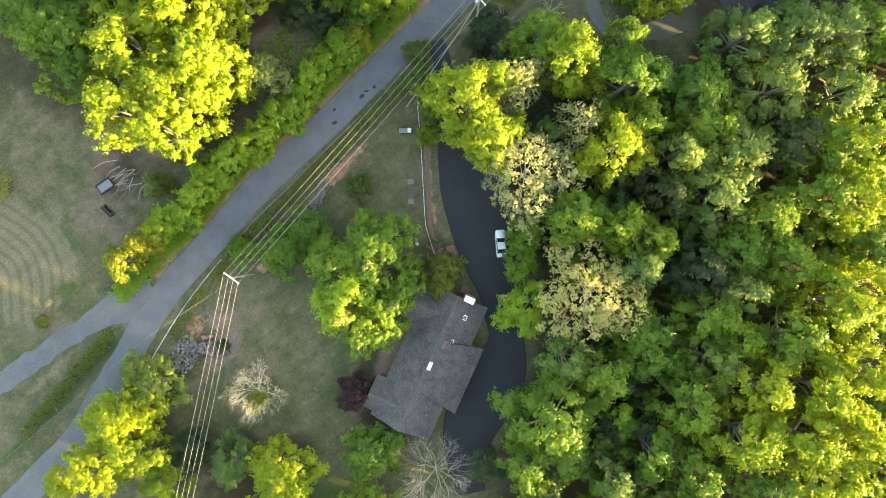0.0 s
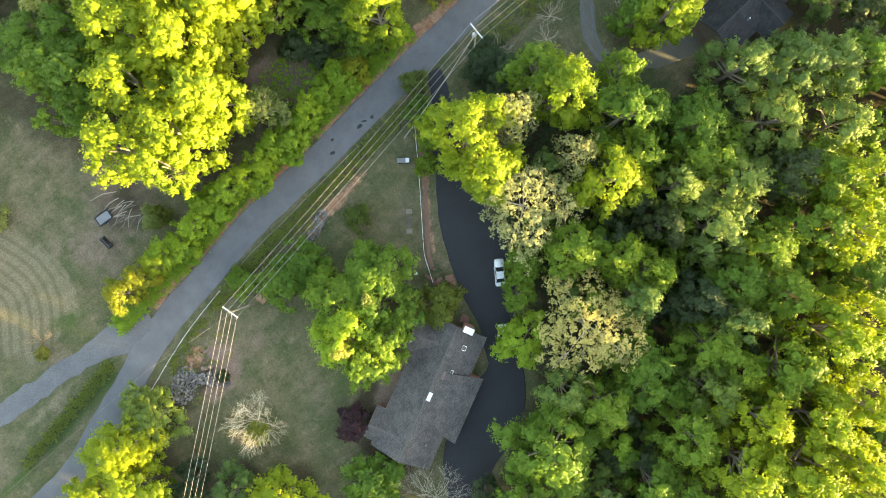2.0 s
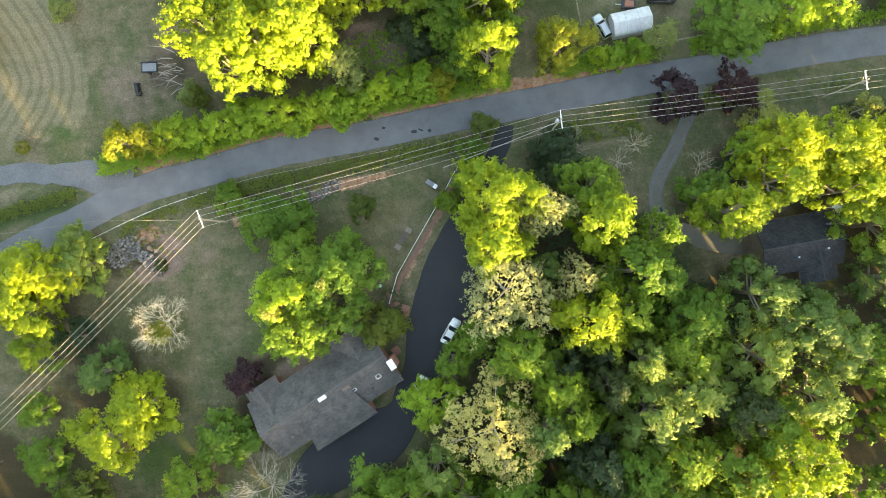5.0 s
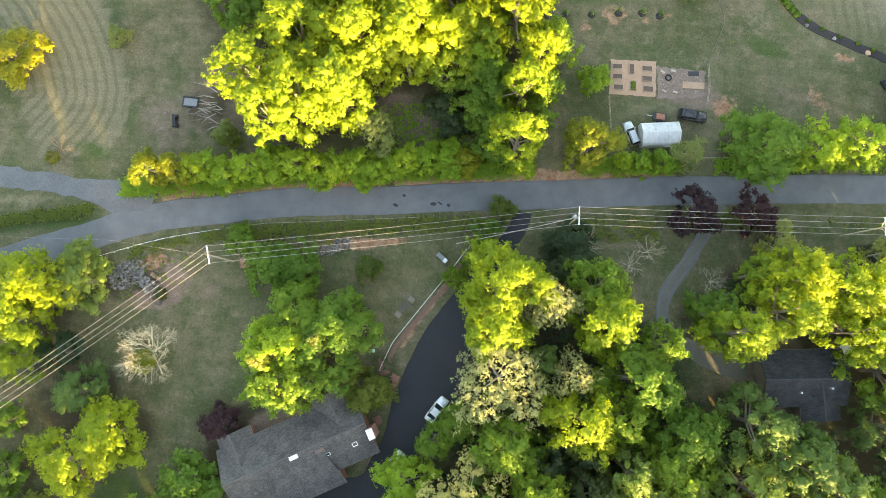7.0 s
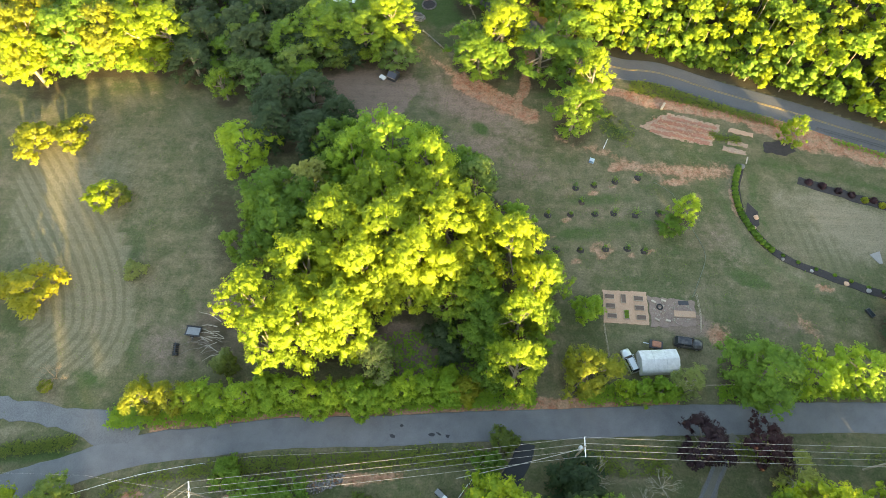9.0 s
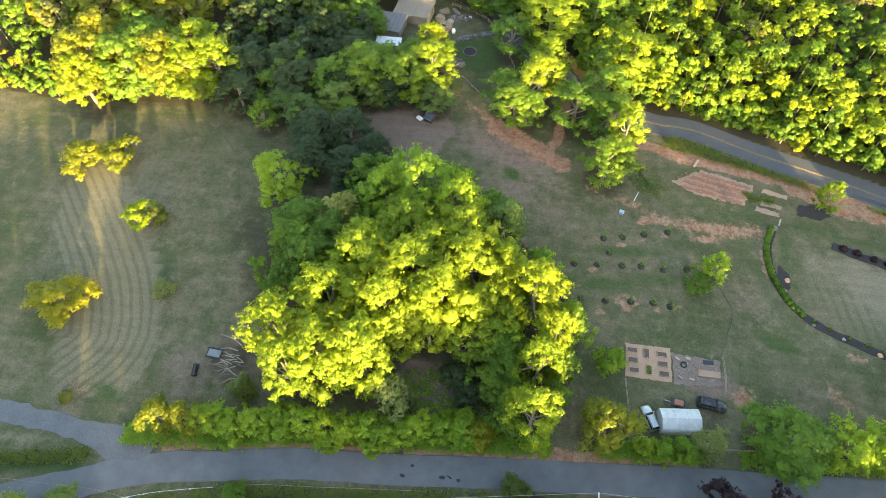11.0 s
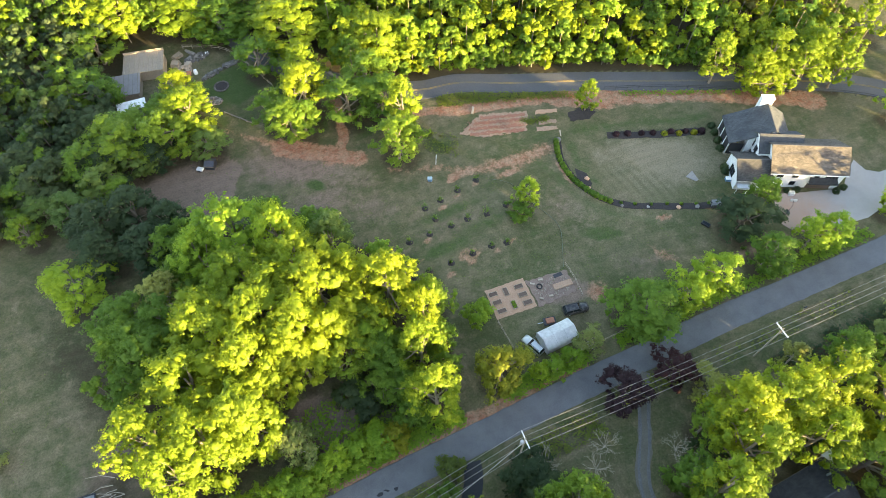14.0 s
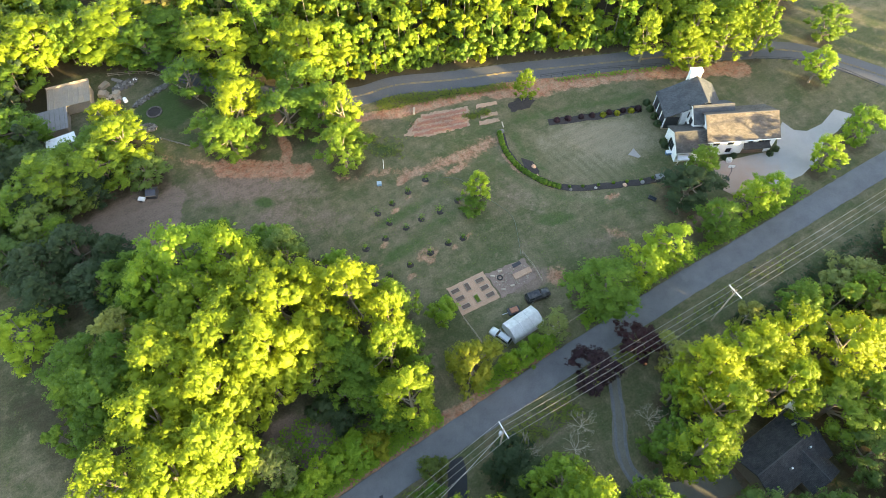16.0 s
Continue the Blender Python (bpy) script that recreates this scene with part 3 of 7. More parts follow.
plant("lime", (54.5, -3.4, 20.5, 5.0), (65.4, 1.0, 20.5, 4.5), (72.1, 0.9, 20.5, 4.3), (79.7, -5.4, 20.5, 5.4), (47.5, -7.1, 20.5, 4.7), (65.8, -5.7, 20.5, 4.1), (53.7, -46.7, 22.5, 5.1), (49.5, -52.3, 22.5, 4.6), (35.8, -61.8, 22.5, 4.9), (41.1, -63.6, 22.5, 4.2), (25.7, -70.9, 22.5, 5.1), (32.9, -73.1, 22.5, 4.9), (19.8, -75.9, 22.5, 5.8), (26.2, -79.2, 22.5, 4.4), (17.8, -83.0, 22.5, 5.2), (25.3, -86.5, 22.5, 4.3))
plant("lime", (19.0, -65.1, 22.5, 4.9), (12.7, -70.5, 22.5, 5.5), (-82.5, -9.2, 9.0, 3.4), (-68.8, -19.9, 9.0, 3.9), (-43.4, 14.6, 8.5, 2.7), (-73.3, 54.2, 5.0, 3.2), (4.6, 47.0, 19.0, 4.6), (-23.0, 32.4, 17.0, 4.9), (-15.1, 31.9, 17.0, 4.4), (-7.6, 35.6, 17.0, 3.9), (0.2, 38.3, 17.0, 4.0), (-57.0, -35.6, 11.0, 5.8))
plant("fresh", (62.7, 25.0, 12.0, 3.9), (69.9, 26.5, 12.0, 4.2), (44.6, 56.8, 10.0, 2.4), (133.0, 49.6, 10.5, 3.6), (114.0, 28.8, 10.5, 3.5), (127.5, 30.7, 10.5, 4.3), (96.8, 27.1, 10.5, 3.6), (92.5, 27.3, 10.5, 3.0), (-24.3, -15.8, 15.5, 5.5), (-30.6, 17.7, 6.5, 2.7), (-9.2, 18.2, 6.5, 2.7), (-0.1, 20.4, 6.0, 2.9), (-30.8, 15.8, 6.0, 3.1))
plant("fresh", (-13.0, 17.0, 6.6, 3.1), (-38.4, 14.8, 6.6, 3.1), (-3.5, 19.6, 6.6, 2.9))
plant("fresh", (-38.5, 12.9, 6.0, 2.1), (-21.3, 14.5, 6.0, 2.1), (-13.6, 14.6, 6.0, 1.9), (31.2, 21.0, 6.0, 1.9), (34.1, 20.7, 6.0, 2.1), (37.5, 21.4, 6.0, 2.1), (25.1, 35.7, 6.0, 2.7))
plant("green", (5.4, 39.6, 12.5, 4.4), (17.6, 39.5, 14.0, 3.6), (7.0, 33.5, 10.5, 4.6), (1.0, 35.5, 12.0, 4.6), (-31.7, 45.8, 16.0, 6.5), (-54.2, 83.6, 10.0, 3.0), (-87.7, 90.9, 7.0, 3.9), (-80.1, 92.3, 7.0, 3.9), (-73.3, 91.8, 7.0, 3.9), (-34.5, 99.4, 14.0, 6.4), (-24.0, 98.3, 14.0, 5.3), (53.5, 24.9, 12.0, 6.1), (2.9, 93.3, 12.0, 5.2), (16.6, 95.0, 12.0, 6.0), (23.6, 79.4, 12.0, 5.0))
plant("green", (23.0, 100.6, 12.0, 5.7), (-37.3, 136.0, 10.0, 6.1), (-20.7, 108.7, 9.0, 6.3), (-0.0, 117.4, 11.0, 5.3), (24.2, 94.0, 11.0, 5.6), (-6.7, 134.4, 11.0, 6.9), (-30.8, 102.9, 11.0, 5.8), (-0.1, 98.3, 11.0, 4.5), (5.6, 93.9, 11.0, 3.7), (145.5, 59.1, 11.0, 4.2), (82.5, 26.8, 11.0, 4.0), (89.5, 39.4, 11.0, 3.1), (73.6, -11.5, 12.0, 6.0), (45.9, -4.2, 12.0, 4.0), (52.6, 2.7, 12.0, 2.8), (95.6, 0.4, 12.0, 3.6), (79.9, -12.7, 12.0, 4.2), (82.2, 4.9, 12.0, 4.1), (26.3, -1.1, 17.0, 4.3))
plant("green", (30.6, -21.5, 17.0, 4.1), (36.7, -9.7, 17.0, 3.2), (40.8, -23.7, 17.0, 5.0), (51.0, -41.9, 17.0, 5.3), (46.1, -48.4, 17.0, 5.3), (37.5, -46.3, 17.0, 4.5), (13.0, -27.3, 17.0, 4.7), (18.0, -32.8, 17.0, 3.8), (39.3, -28.8, 17.0, 5.0), (20.2, -37.5, 17.0, 3.6), (29.9, -47.3, 17.0, 5.0), (20.7, -53.5, 17.0, 5.0), (-0.4, -64.6, 17.0, 4.6), (67.0, -31.8, 18.0, 4.3), (35.0, -53.6, 18.0, 4.4), (27.9, -63.0, 18.0, 5.9), (9.1, -62.3, 18.0, 5.3), (3.1, -71.7, 18.0, 4.8), (21.5, -58.0, 18.0, 3.6), (10.7, -80.0, 18.0, 5.0))
plant("green", (-10.0, -51.3, 17.0, 7.5), (9.7, -51.3, 17.0, 5.3), (1.3, -50.1, 17.0, 4.6), (-18.1, -54.4, 17.0, 4.1), (-14.7, -10.4, 14.0, 5.2), (-22.1, -10.0, 14.0, 4.8), (-24.5, -21.1, 14.0, 4.7), (-17.2, -14.3, 15.0, 5.7), (-19.5, -20.1, 15.0, 4.1), (-38.9, -39.0, 6.9, 5.2), (-23.5, -0.6, 5.0, 3.7), (-29.6, -2.1, 5.0, 3.9), (-26.6, -1.3, 5.0, 3.3), (-24.1, -4.5, 5.0, 2.3), (-34.9, 2.9, 4.0, 2.6), (7.9, 7.2, 6.0, 2.5), (6.9, 2.0, 6.0, 2.5), (3.5, -0.8, 6.0, 2.1), (42.5, 55.4, 3.5, 2.5))
plant("green", (4.6, 28.6, 8.0, 3.6), (8.2, 27.1, 9.0, 3.4), (8.0, 22.2, 8.0, 3.0), (15.9, 27.0, 10.0, 2.6), (16.6, 32.6, 11.0, 2.8), (-36.2, 55.4, 13.0, 5.0), (-35.6, 41.7, 13.0, 4.2), (-24.2, 64.3, 13.0, 5.1), (0.9, 61.7, 13.0, 4.5), (-54.5, 92.8, 10.0, 4.1), (-35.3, 86.4, 10.0, 3.2), (25.1, 129.3, 11.0, 7.2), (1.1, 137.4, 11.0, 6.5), (-39.0, 120.0, 11.0, 5.8), (21.3, 110.2, 11.0, 3.5), (-70.3, -30.6, 8.0, 2.9), (-69.6, -39.2, 8.0, 4.0), (-68.9, -50.1, 8.0, 4.3), (-45.2, -47.1, 9.0, 5.2))
plant("green", (-56.0, -51.6, 5.0, 3.4), (-61.7, -52.2, 5.0, 2.9))
plant("pale", (-28.6, 57.0, 14.0, 5.0))
plant("green", (-29.0, 52.0, 15.0, 4.8), (-36.0, 50.8, 14.0, 4.8))
plant("mist", (3.3, 58.4, 15.0, 4.9), (-29.6, 97.3, 8.0, 4.4), (-16.3, 95.5, 8.0, 4.6), (51.6, -21.0, 18.0, 5.2), (57.2, -25.4, 18.0, 5.8), (50.1, -30.5, 18.0, 5.2), (62.2, -29.2, 18.0, 5.2), (58.3, -37.5, 18.0, 4.3), (33.0, -38.2, 18.0, 5.9), (31.8, -29.3, 18.0, 4.1), (38.9, -34.8, 18.0, 5.9), (15.9, -39.8, 18.0, 4.1), (26.0, -52.4, 17.0, 4.4), (16.5, -59.0, 17.0, 5.0))
plant("mist", (-8.3, -64.3, 17.0, 4.1), (-2.3, -44.3, 17.0, 3.8), (-38.1, 88.9, 11.0, 5.0), (-45.0, 85.2, 11.0, 4.2), (-32.3, 95.7, 10.0, 4.7))
# the 15.5 m pair: pale crowns standing in for sunlit tops of yard trees
plant("pale", (-12.4, 23.1, 11.0, 4.1), (42.2, 23.5, 7.0, 2.9), (97.8, 4.8, 8.0, 4.8), (57.7, 8.0, 8.0, 3.4), (74.3, 7.9, 8.0, 2.5), (-26.0, -16.8, 15.5, 2.4), (-17.4, -12.9, 15.5, 2.0), (-40.2, 21.8, 3.0, 2.0), (-62.0, 38.9, 3.0, 2.0))
plant("dark", (-29.8, 70.1, 12.0, 5.8), (-39.9, 79.3, 12.0, 5.8), (-32.8, 80.6, 12.0, 5.4), (-39.8, 72.5, 12.0, 5.3), (-25.8, 74.8, 12.0, 4.1), (-27.8, 97.2, 9.0, 4.8), (83.6, 36.1, 9.0, 6.1), (-38.8, 108.3, 9.0, 6.8), (-38.2, 96.1, 9.0, 6.3), (47.7, -39.2, 16.0, 4.6), (26.9, -33.4, 16.0, 3.5), (24.1, -46.3, 16.0, 4.8), (-2.4, -60.3, 9.0, 3.9), (-24.1, -52.1, 9.0, 2.9), (-63.3, -18.8, 6.0, 3.7), (22.8, 6.7, 5.0, 3.7), (24.0, 2.8, 5.0, 3.9), (-1.3, 29.5, 4.0, 3.1))
plant("dark", (0.9, 26.4, 4.0, 2.8))
plant("green", (-90.2, 91.8, 17.0, 7.2), (-86.9, 99.1, 18.0, 6.4))
# hedge end at (-51, 14) and (-47, 14): its sunlight put into gold leaves
plant("gold", (-99.3, 90.4, 18.0, 7.5), (-81.1, 93.2, 17.0, 6.4), (-97.9, 96.6, 18.0, 6.4), (-107.2, 113.3, 16.0, 8.3), (-96.7, 115.8, 16.0, 8.4), (-84.1, 112.0, 16.0, 6.9), (-51.2, 13.8, 9.5, 3.0), (-47.0, 14.4, 9.0, 2.8), (-92.6, 68.4, 5.6, 4.3), (-84.6, 69.4, 5.4, 4.2), (-80.0, 33.6, 5.0, 5.5))
plant("maroon", (43.3, 12.9, 7.0, 4.0), (53.5, 13.5, 7.0, 3.5), (-34.2, -28.4, 5.5, 3.4))
plant("blossom", (11.3, -16.8, 18.0, 7.2), (18.6, -4.4, 18.0, 4.0), (7.4, -39.0, 18.0, 7.7), (22.9, -15.6, 18.0, 3.1))
plant("olive", (-10.5, -21.2, 6.0, 3.9), (-12.1, -0.8, 3.5, 2.4), (10.4, 11.3, 3.5, 2.3), (-39.0, 21.3, 3.5, 2.0), (-69.9, 55.5, 4.0, 2.1), (-16.5, 100.0, 4.0, 3.5), (-64.5, -46.4, 6.5, 4.0))
plant("dark", (-50.1, 93.0, 11.0, 5.7), (-61.8, 98.5, 11.0, 6.5), (-53.2, 100.8, 11.0, 5.8), (-62.1, 89.7, 11.0, 4.8), (-46.9, 96.9, 10.5, 5.1))
plant("green", (-41.5, 95.5, 11.5, 4.6), (26.2, 85.2, 9.0, 3.6), (33.3, -15.6, 19.0, 5.8))
plant("mist", (-60.6, -6.3, 9.0, 5.0), (-61.0, -2.4, 9.0, 3.2), (-57.8, -24.7, 9.0, 4.3))
plant("mist", (-50.8, 87.9, 9.0, 4.4))
plant("fresh", (-44.6, 66.0, 12.0, 5.3), (-13.6, 65.0, 20.0, 7.2), (-5.6, 60.6, 20.0, 6.0), (-20.5, 61.0, 18.0, 5.0))
plant("lime", (-67.6, -7.1, 12.5, 5.8), (-63.2, -7.0, 12.5, 3.2), (-68.3, -12.6, 12.5, 4.6), (-75.2, -10.9, 12.5, 4.3), (-51.6, -31.4, 11.0, 5.5))
plant("lime", (11.2, -2.1, 21.0, 6.6), (9.8, -9.0, 20.5, 4.9), (27.3, -6.8, 21.0, 5.4), (24.6, -22.1, 20.5, 5.4), (7.5, 99.6, 16.0, 5.4), (27.2, 86.4, 17.0, 3.6), (9.5, 107.5, 14.0, 4.6))
plant("fresh", (-26.2, 16.8, 8.5, 2.7))
plant("fresh", (-6.4, 18.6, 8.5, 2.6))
plant("fresh", (-41.4, 14.8, 8.3, 2.7))
plant("fresh", (-34.2, 15.4, 8.0, 2.7))
plant("fresh", (-18.6, 16.4, 8.3, 2.6))
plant("fresh", (-22.7, 16.9, 7.4, 2.7), (-15.6, 17.4, 8.5, 2.8), (1.4, 18.6, 8.5, 2.5))
plant("gold", (3.8, 19.1, 6.8, 2.7))
# unseen trees behind the house, added to cut the sun streak in the field
plant("green", (-14.0, -75.0, 8.5, 4.2), (-5.6, -79.4, 18.5, 4.2), (-8.6, -81.0, 17.5, 3.2), (-23.0, -80.0, 15.0, 4.6), (-1.0, -76.0, 17.6, 4.8))
# tree by the tent; gold leaves stand in for its sunlit half
plant("gold", (24.6, 23.3, 11.5, 4.9))
plant("green", (5.4, -24.9, 9.0, 3.3), (1.7, -28.1, 9.0, 2.9))
plant("fresh", (-2.6, -35.1, 9.0, 4.5))
plant("mist", (73.1, -20.1, 12.0, 4.2))
plant("green", (48.0, -60.8, 14.0, 4.6), (47.8, -62.8, 14.0, 4.4))


# woods that run on beyond the gardens, some unseen and added to block sun
WOODS = (
    ("south_wood", [(30, -60), (84, -28), (120, -14), (150, -30), (120, -80), (60, -120), (-10, -120), (-60, -85), (-38, -62), (-20, -62), (8, -92)], 130, ("lime", "green", "lime", "mist", "green"), (8, 11),
     "dense spring wood of green and yellow-green trees", 0.5, 0.8),
    # next nine: unseen woods, added to block the low sun
    ("east_ridge_wood", [(166, -24), (230, -15), (300, -40), (300, -94), (168, -94)], 110, ("lime", "green"), (16, 19), "unseen tall dense wood to the east, added to block the sun", 0.5, 0.4),
    ("east_low_wood", [(140, -28), (166, -24), (170, -52), (142, -52)], 40, ("green", "lime"), (12.5, 15), "unseen low wood to the east, added to shade the lawns", 0.4, 0.4),
    ("east_wood", [(104, -30), (134, -30), (142, -58), (120, -58)], 70, ("lime", "green"), (24, 27), "unseen tall wood east of the gardens, added for shade", 0.45, 0.8),
    ("south_ridge_wood", [(-66, -98), (14, -124), (28, -160), (-60, -170), (-120, -120)], 80, ("lime", "green"), (23, 27), "unseen tall dense wood far behind the house, added for shade", 0.5, 0.4),
    ("south_slope_wood", [(18, -112), (60, -104), (66, -130), (26, -140)], 40, ("lime", "green"), (19, 22), "unseen tall wood behind the forest, added to shade the house roof", 0.5, 0.4),
    ("south_garden_wood", [(-34, -60), (-20, -60), (-18, -70), (-32, -70)], 14, ("green", "lime"), (20, 23), "unseen tall wood behind the house garden, added to shade the field", 0.3, 0.5),
    ("south_east_wood", [(75, -54), (83, -54), (92, -70), (84, -70)], 18, ("lime", "green"), (28, 31), "unseen tall wood beyond the forest, added to shade the yard", 0.3, 0.7),
    ("south_east_clump", [(91, -50), (98, -50), (101, -60), (94, -60)], 9, ("lime", "green"), (22, 24), "unseen tall clump beyond the dark-roofed house, added to block a sunbeam", 0.25, 0.6),
    ("south_west_wood", [(-60, -62), (-45, -72), (-40, -120), (-110, -130), (-180, -80), (-170, -28), (-120, -22), (-96, -20), (-74, -42)], 120, ("green", "lime", "gold", "green"), (16, 22),
     "unseen wood of green and golden trees, added to shade the field", 0.5, 0.5),
    ("forest_understorey", [(12, -10), (20, -4), (34, -12), (50, -24), (72, -24), (88, -30), (60, -64), (30, -100), (-6, -86), (-24, -62), (-12, -52), (-2, -44), (6, -30), (11, -20)], 95,
     ("green", "mist", "green", "dark", "fresh"), (7, 12), "younger trees filling the forest by the driveway", 0.34, 1.1),
    ("grove_understorey", [(-42, 44), (-30, 66), (-20, 74), (-4, 72), (8, 60), (16, 50), (19, 36), (14, 22), (8, 21), (4, 36), (-10, 34), (-20, 24), (-34, 22)], 32, ("green", "green", "fresh"), (9, 13), "younger green trees filling the grove", 0.30, 1.25),
    ("far_wood", [(10, 116), (30, 105), (58, 98), (88, 87), (128, 73), (141, 68), (146, 72), (150, 84), (158, 100), (140, 125), (110, 150), (60, 175), (0, 195), (-14, 190), (-14, 138), (4, 126)], 290,
     ("lime", "fresh", "lime", "green", "lime", "tan", "lime", "lime", "green", "lime"), (10, 18), "dense sunlit wood beyond the two-lane road", 0.50, 1.1),
    ("far_wood_thicket", [(24, 108), (58, 98), (88, 87), (128, 73), (146, 72), (150, 84), (120, 100), (80, 118), (30, 140), (0, 150), (-30, 150), (-14, 136), (6, 126)], 230, ("green", "fresh", "lime"), (3, 6), "green saplings and shrubs filling the far wood", 0.14, 0.48),
    ("north_wood", [(-14, 138), (-38, 141), (-66, 152), (-62, 205), (-14, 195)], 110, ("green", "mist", "lime", "green"), (11, 15), "dense green wood behind the sheds", 0.40, 1.0),
    ("far_wood_edge", [(16, 111), (34, 101.5), (58, 95.5), (84, 86.3), (112, 76), (132, 68), (136, 72), (112, 82), (84, 92), (58, 101), (34, 107), (18, 118)], 190, ("green", "green", "lime", "green"), (3.5, 8), "green thicket along the edge of the far wood", 0.26, 0.7),
    ("west_wood_edge", [(-150, 90), (-112, 87), (-84, 89), (-68, 94), (-70, 99), (-86, 95), (-150, 97)], 48, ("green", "gold", "green"), (3, 7), "low green thicket along the edge of the field wood", 0.36, 0.7),
    ("west_wood", [(-150, 96), (-112, 92), (-84, 94), (-70, 101), (-76, 150), (-84, 168), (-120, 170), (-170, 130)], 105, ("gold", "green", "tan", "green", "lime"), (11, 17), "dense golden-green wood beyond the field", 0.42, 1.0),
    ("hollow_wood", [(-69, 98), (-60, 92), (-46, 100), (-34, 112), (-30, 122), (-34, 150), (-56, 160), (-76, 150), (-72, 125)], 110, ("dark", "mist", "dark", "dark", "green"), (8, 11.5), "mixed grey-green and fresh green trees behind the sheds", 0.32, 1.0),
    ("east_thicket", [(74, 4), (110, 8), (160, 12), (175, 0), (120, -12), (84, -24), (74, -18)], 70, ("green", "lime", "pale", "green"), (8, 13), "thicket of young green trees along the lane", 0.4, 1.0),
)


CLEARINGS = ((-28, 130, 6.5), (-33, 122, 5), (-30, 117, 3), (-10, 118, 11), (-18, 128, 6), (12, 100, 3), (-8.2, 29.9, 4.5))


def wood(name, poly, count, kinds, tall, label, apart, detail):
    """A wood too large to count: one mesh of many crowns and trunks."""
    rng = random.Random(len(name) * 31 + count)
    nrng = np.random.RandomState(count)
    got, tries, corners, softs, kind_of, tint, bm = [], 0, [], [], [], [], bmesh.new()
    xs, ys = [p[0] for p in poly], [p[1] for p in poly]
    while len(got) < count and tries < 12 * count:
        tries += 1
        x, y = rng.uniform(min(xs), max(xs)), rng.uniform(min(ys), max(ys))
        h = rng.uniform(*tall)
        r = min(5.8, max(1.6, h * rng.uniform(0.25, 0.38)))
        if not inside(poly, np.array(x), np.array(y)) or line_distance(FAR_ROAD, np.array(x), np.array(y)) < r + 3.2 or line_distance(DRIVE, np.array(x), np.array(y)) < r + 3 or line_distance(ROAD, np.array(x), np.array(y)) < r + 2 or math.hypot(x - 62, y + 13) < 9:
            continue
        if any((x - a) ** 2 + (y - b) ** 2 < (c + r) ** 2 for a, b, c in CLEARINGS):
            continue
        if any((x - a) ** 2 + (y - b) ** 2 < (apart * (r + c)) ** 2 for a, b, c, d in planted):
            continue
        kind = rng.choice(kinds)
        v, soft, _ = crown_points(nrng, h, r, int(20 * detail), 8 * detail, 8, 0.46 / detail ** 0.8, 0.03, 0.45, min(0.5, r * 0.14) / detail, 0.25)
        corners.append(v + (x, y, 0))
        softs.append(soft)
        kind_of += [kinds.index(kind)] * (len(v) // 3)
        tint += [rng.random()] * len(v)
        planted.append((x, y, r, h))
        got.append((x, y, h))
    v = np.concatenate(corners)
    me = leaf_mesh(name, (v, np.concatenate(softs)), WOOD_LEAF[kinds[0]])
    for k in kinds[1:]:
        me.materials.append(WOOD_LEAF[k])
    me.polygons.foreach_set("material_index", np.array(kind_of, np.int32))
    at = me.attributes.new("tint", "FLOAT", "POINT")
    at.data.foreach_set("value", np.array(tint, np.float32))
    ob = tagged(new(name, me), label, "wood", kind="stuff")
    for x, y, h in got:
        add_tube(bm, [(x, y, -0.2), (x, y, h * 0.75)], [0.17, 0.06], 5)
    part("trunks", bm, BARK, ob)


for row in WOODS:
    wood(*row)
for models in MODEL.values():
    for ob in models:
        for o in (*ob.children_recursive, ob):
            bpy.data.objects.remove(o)

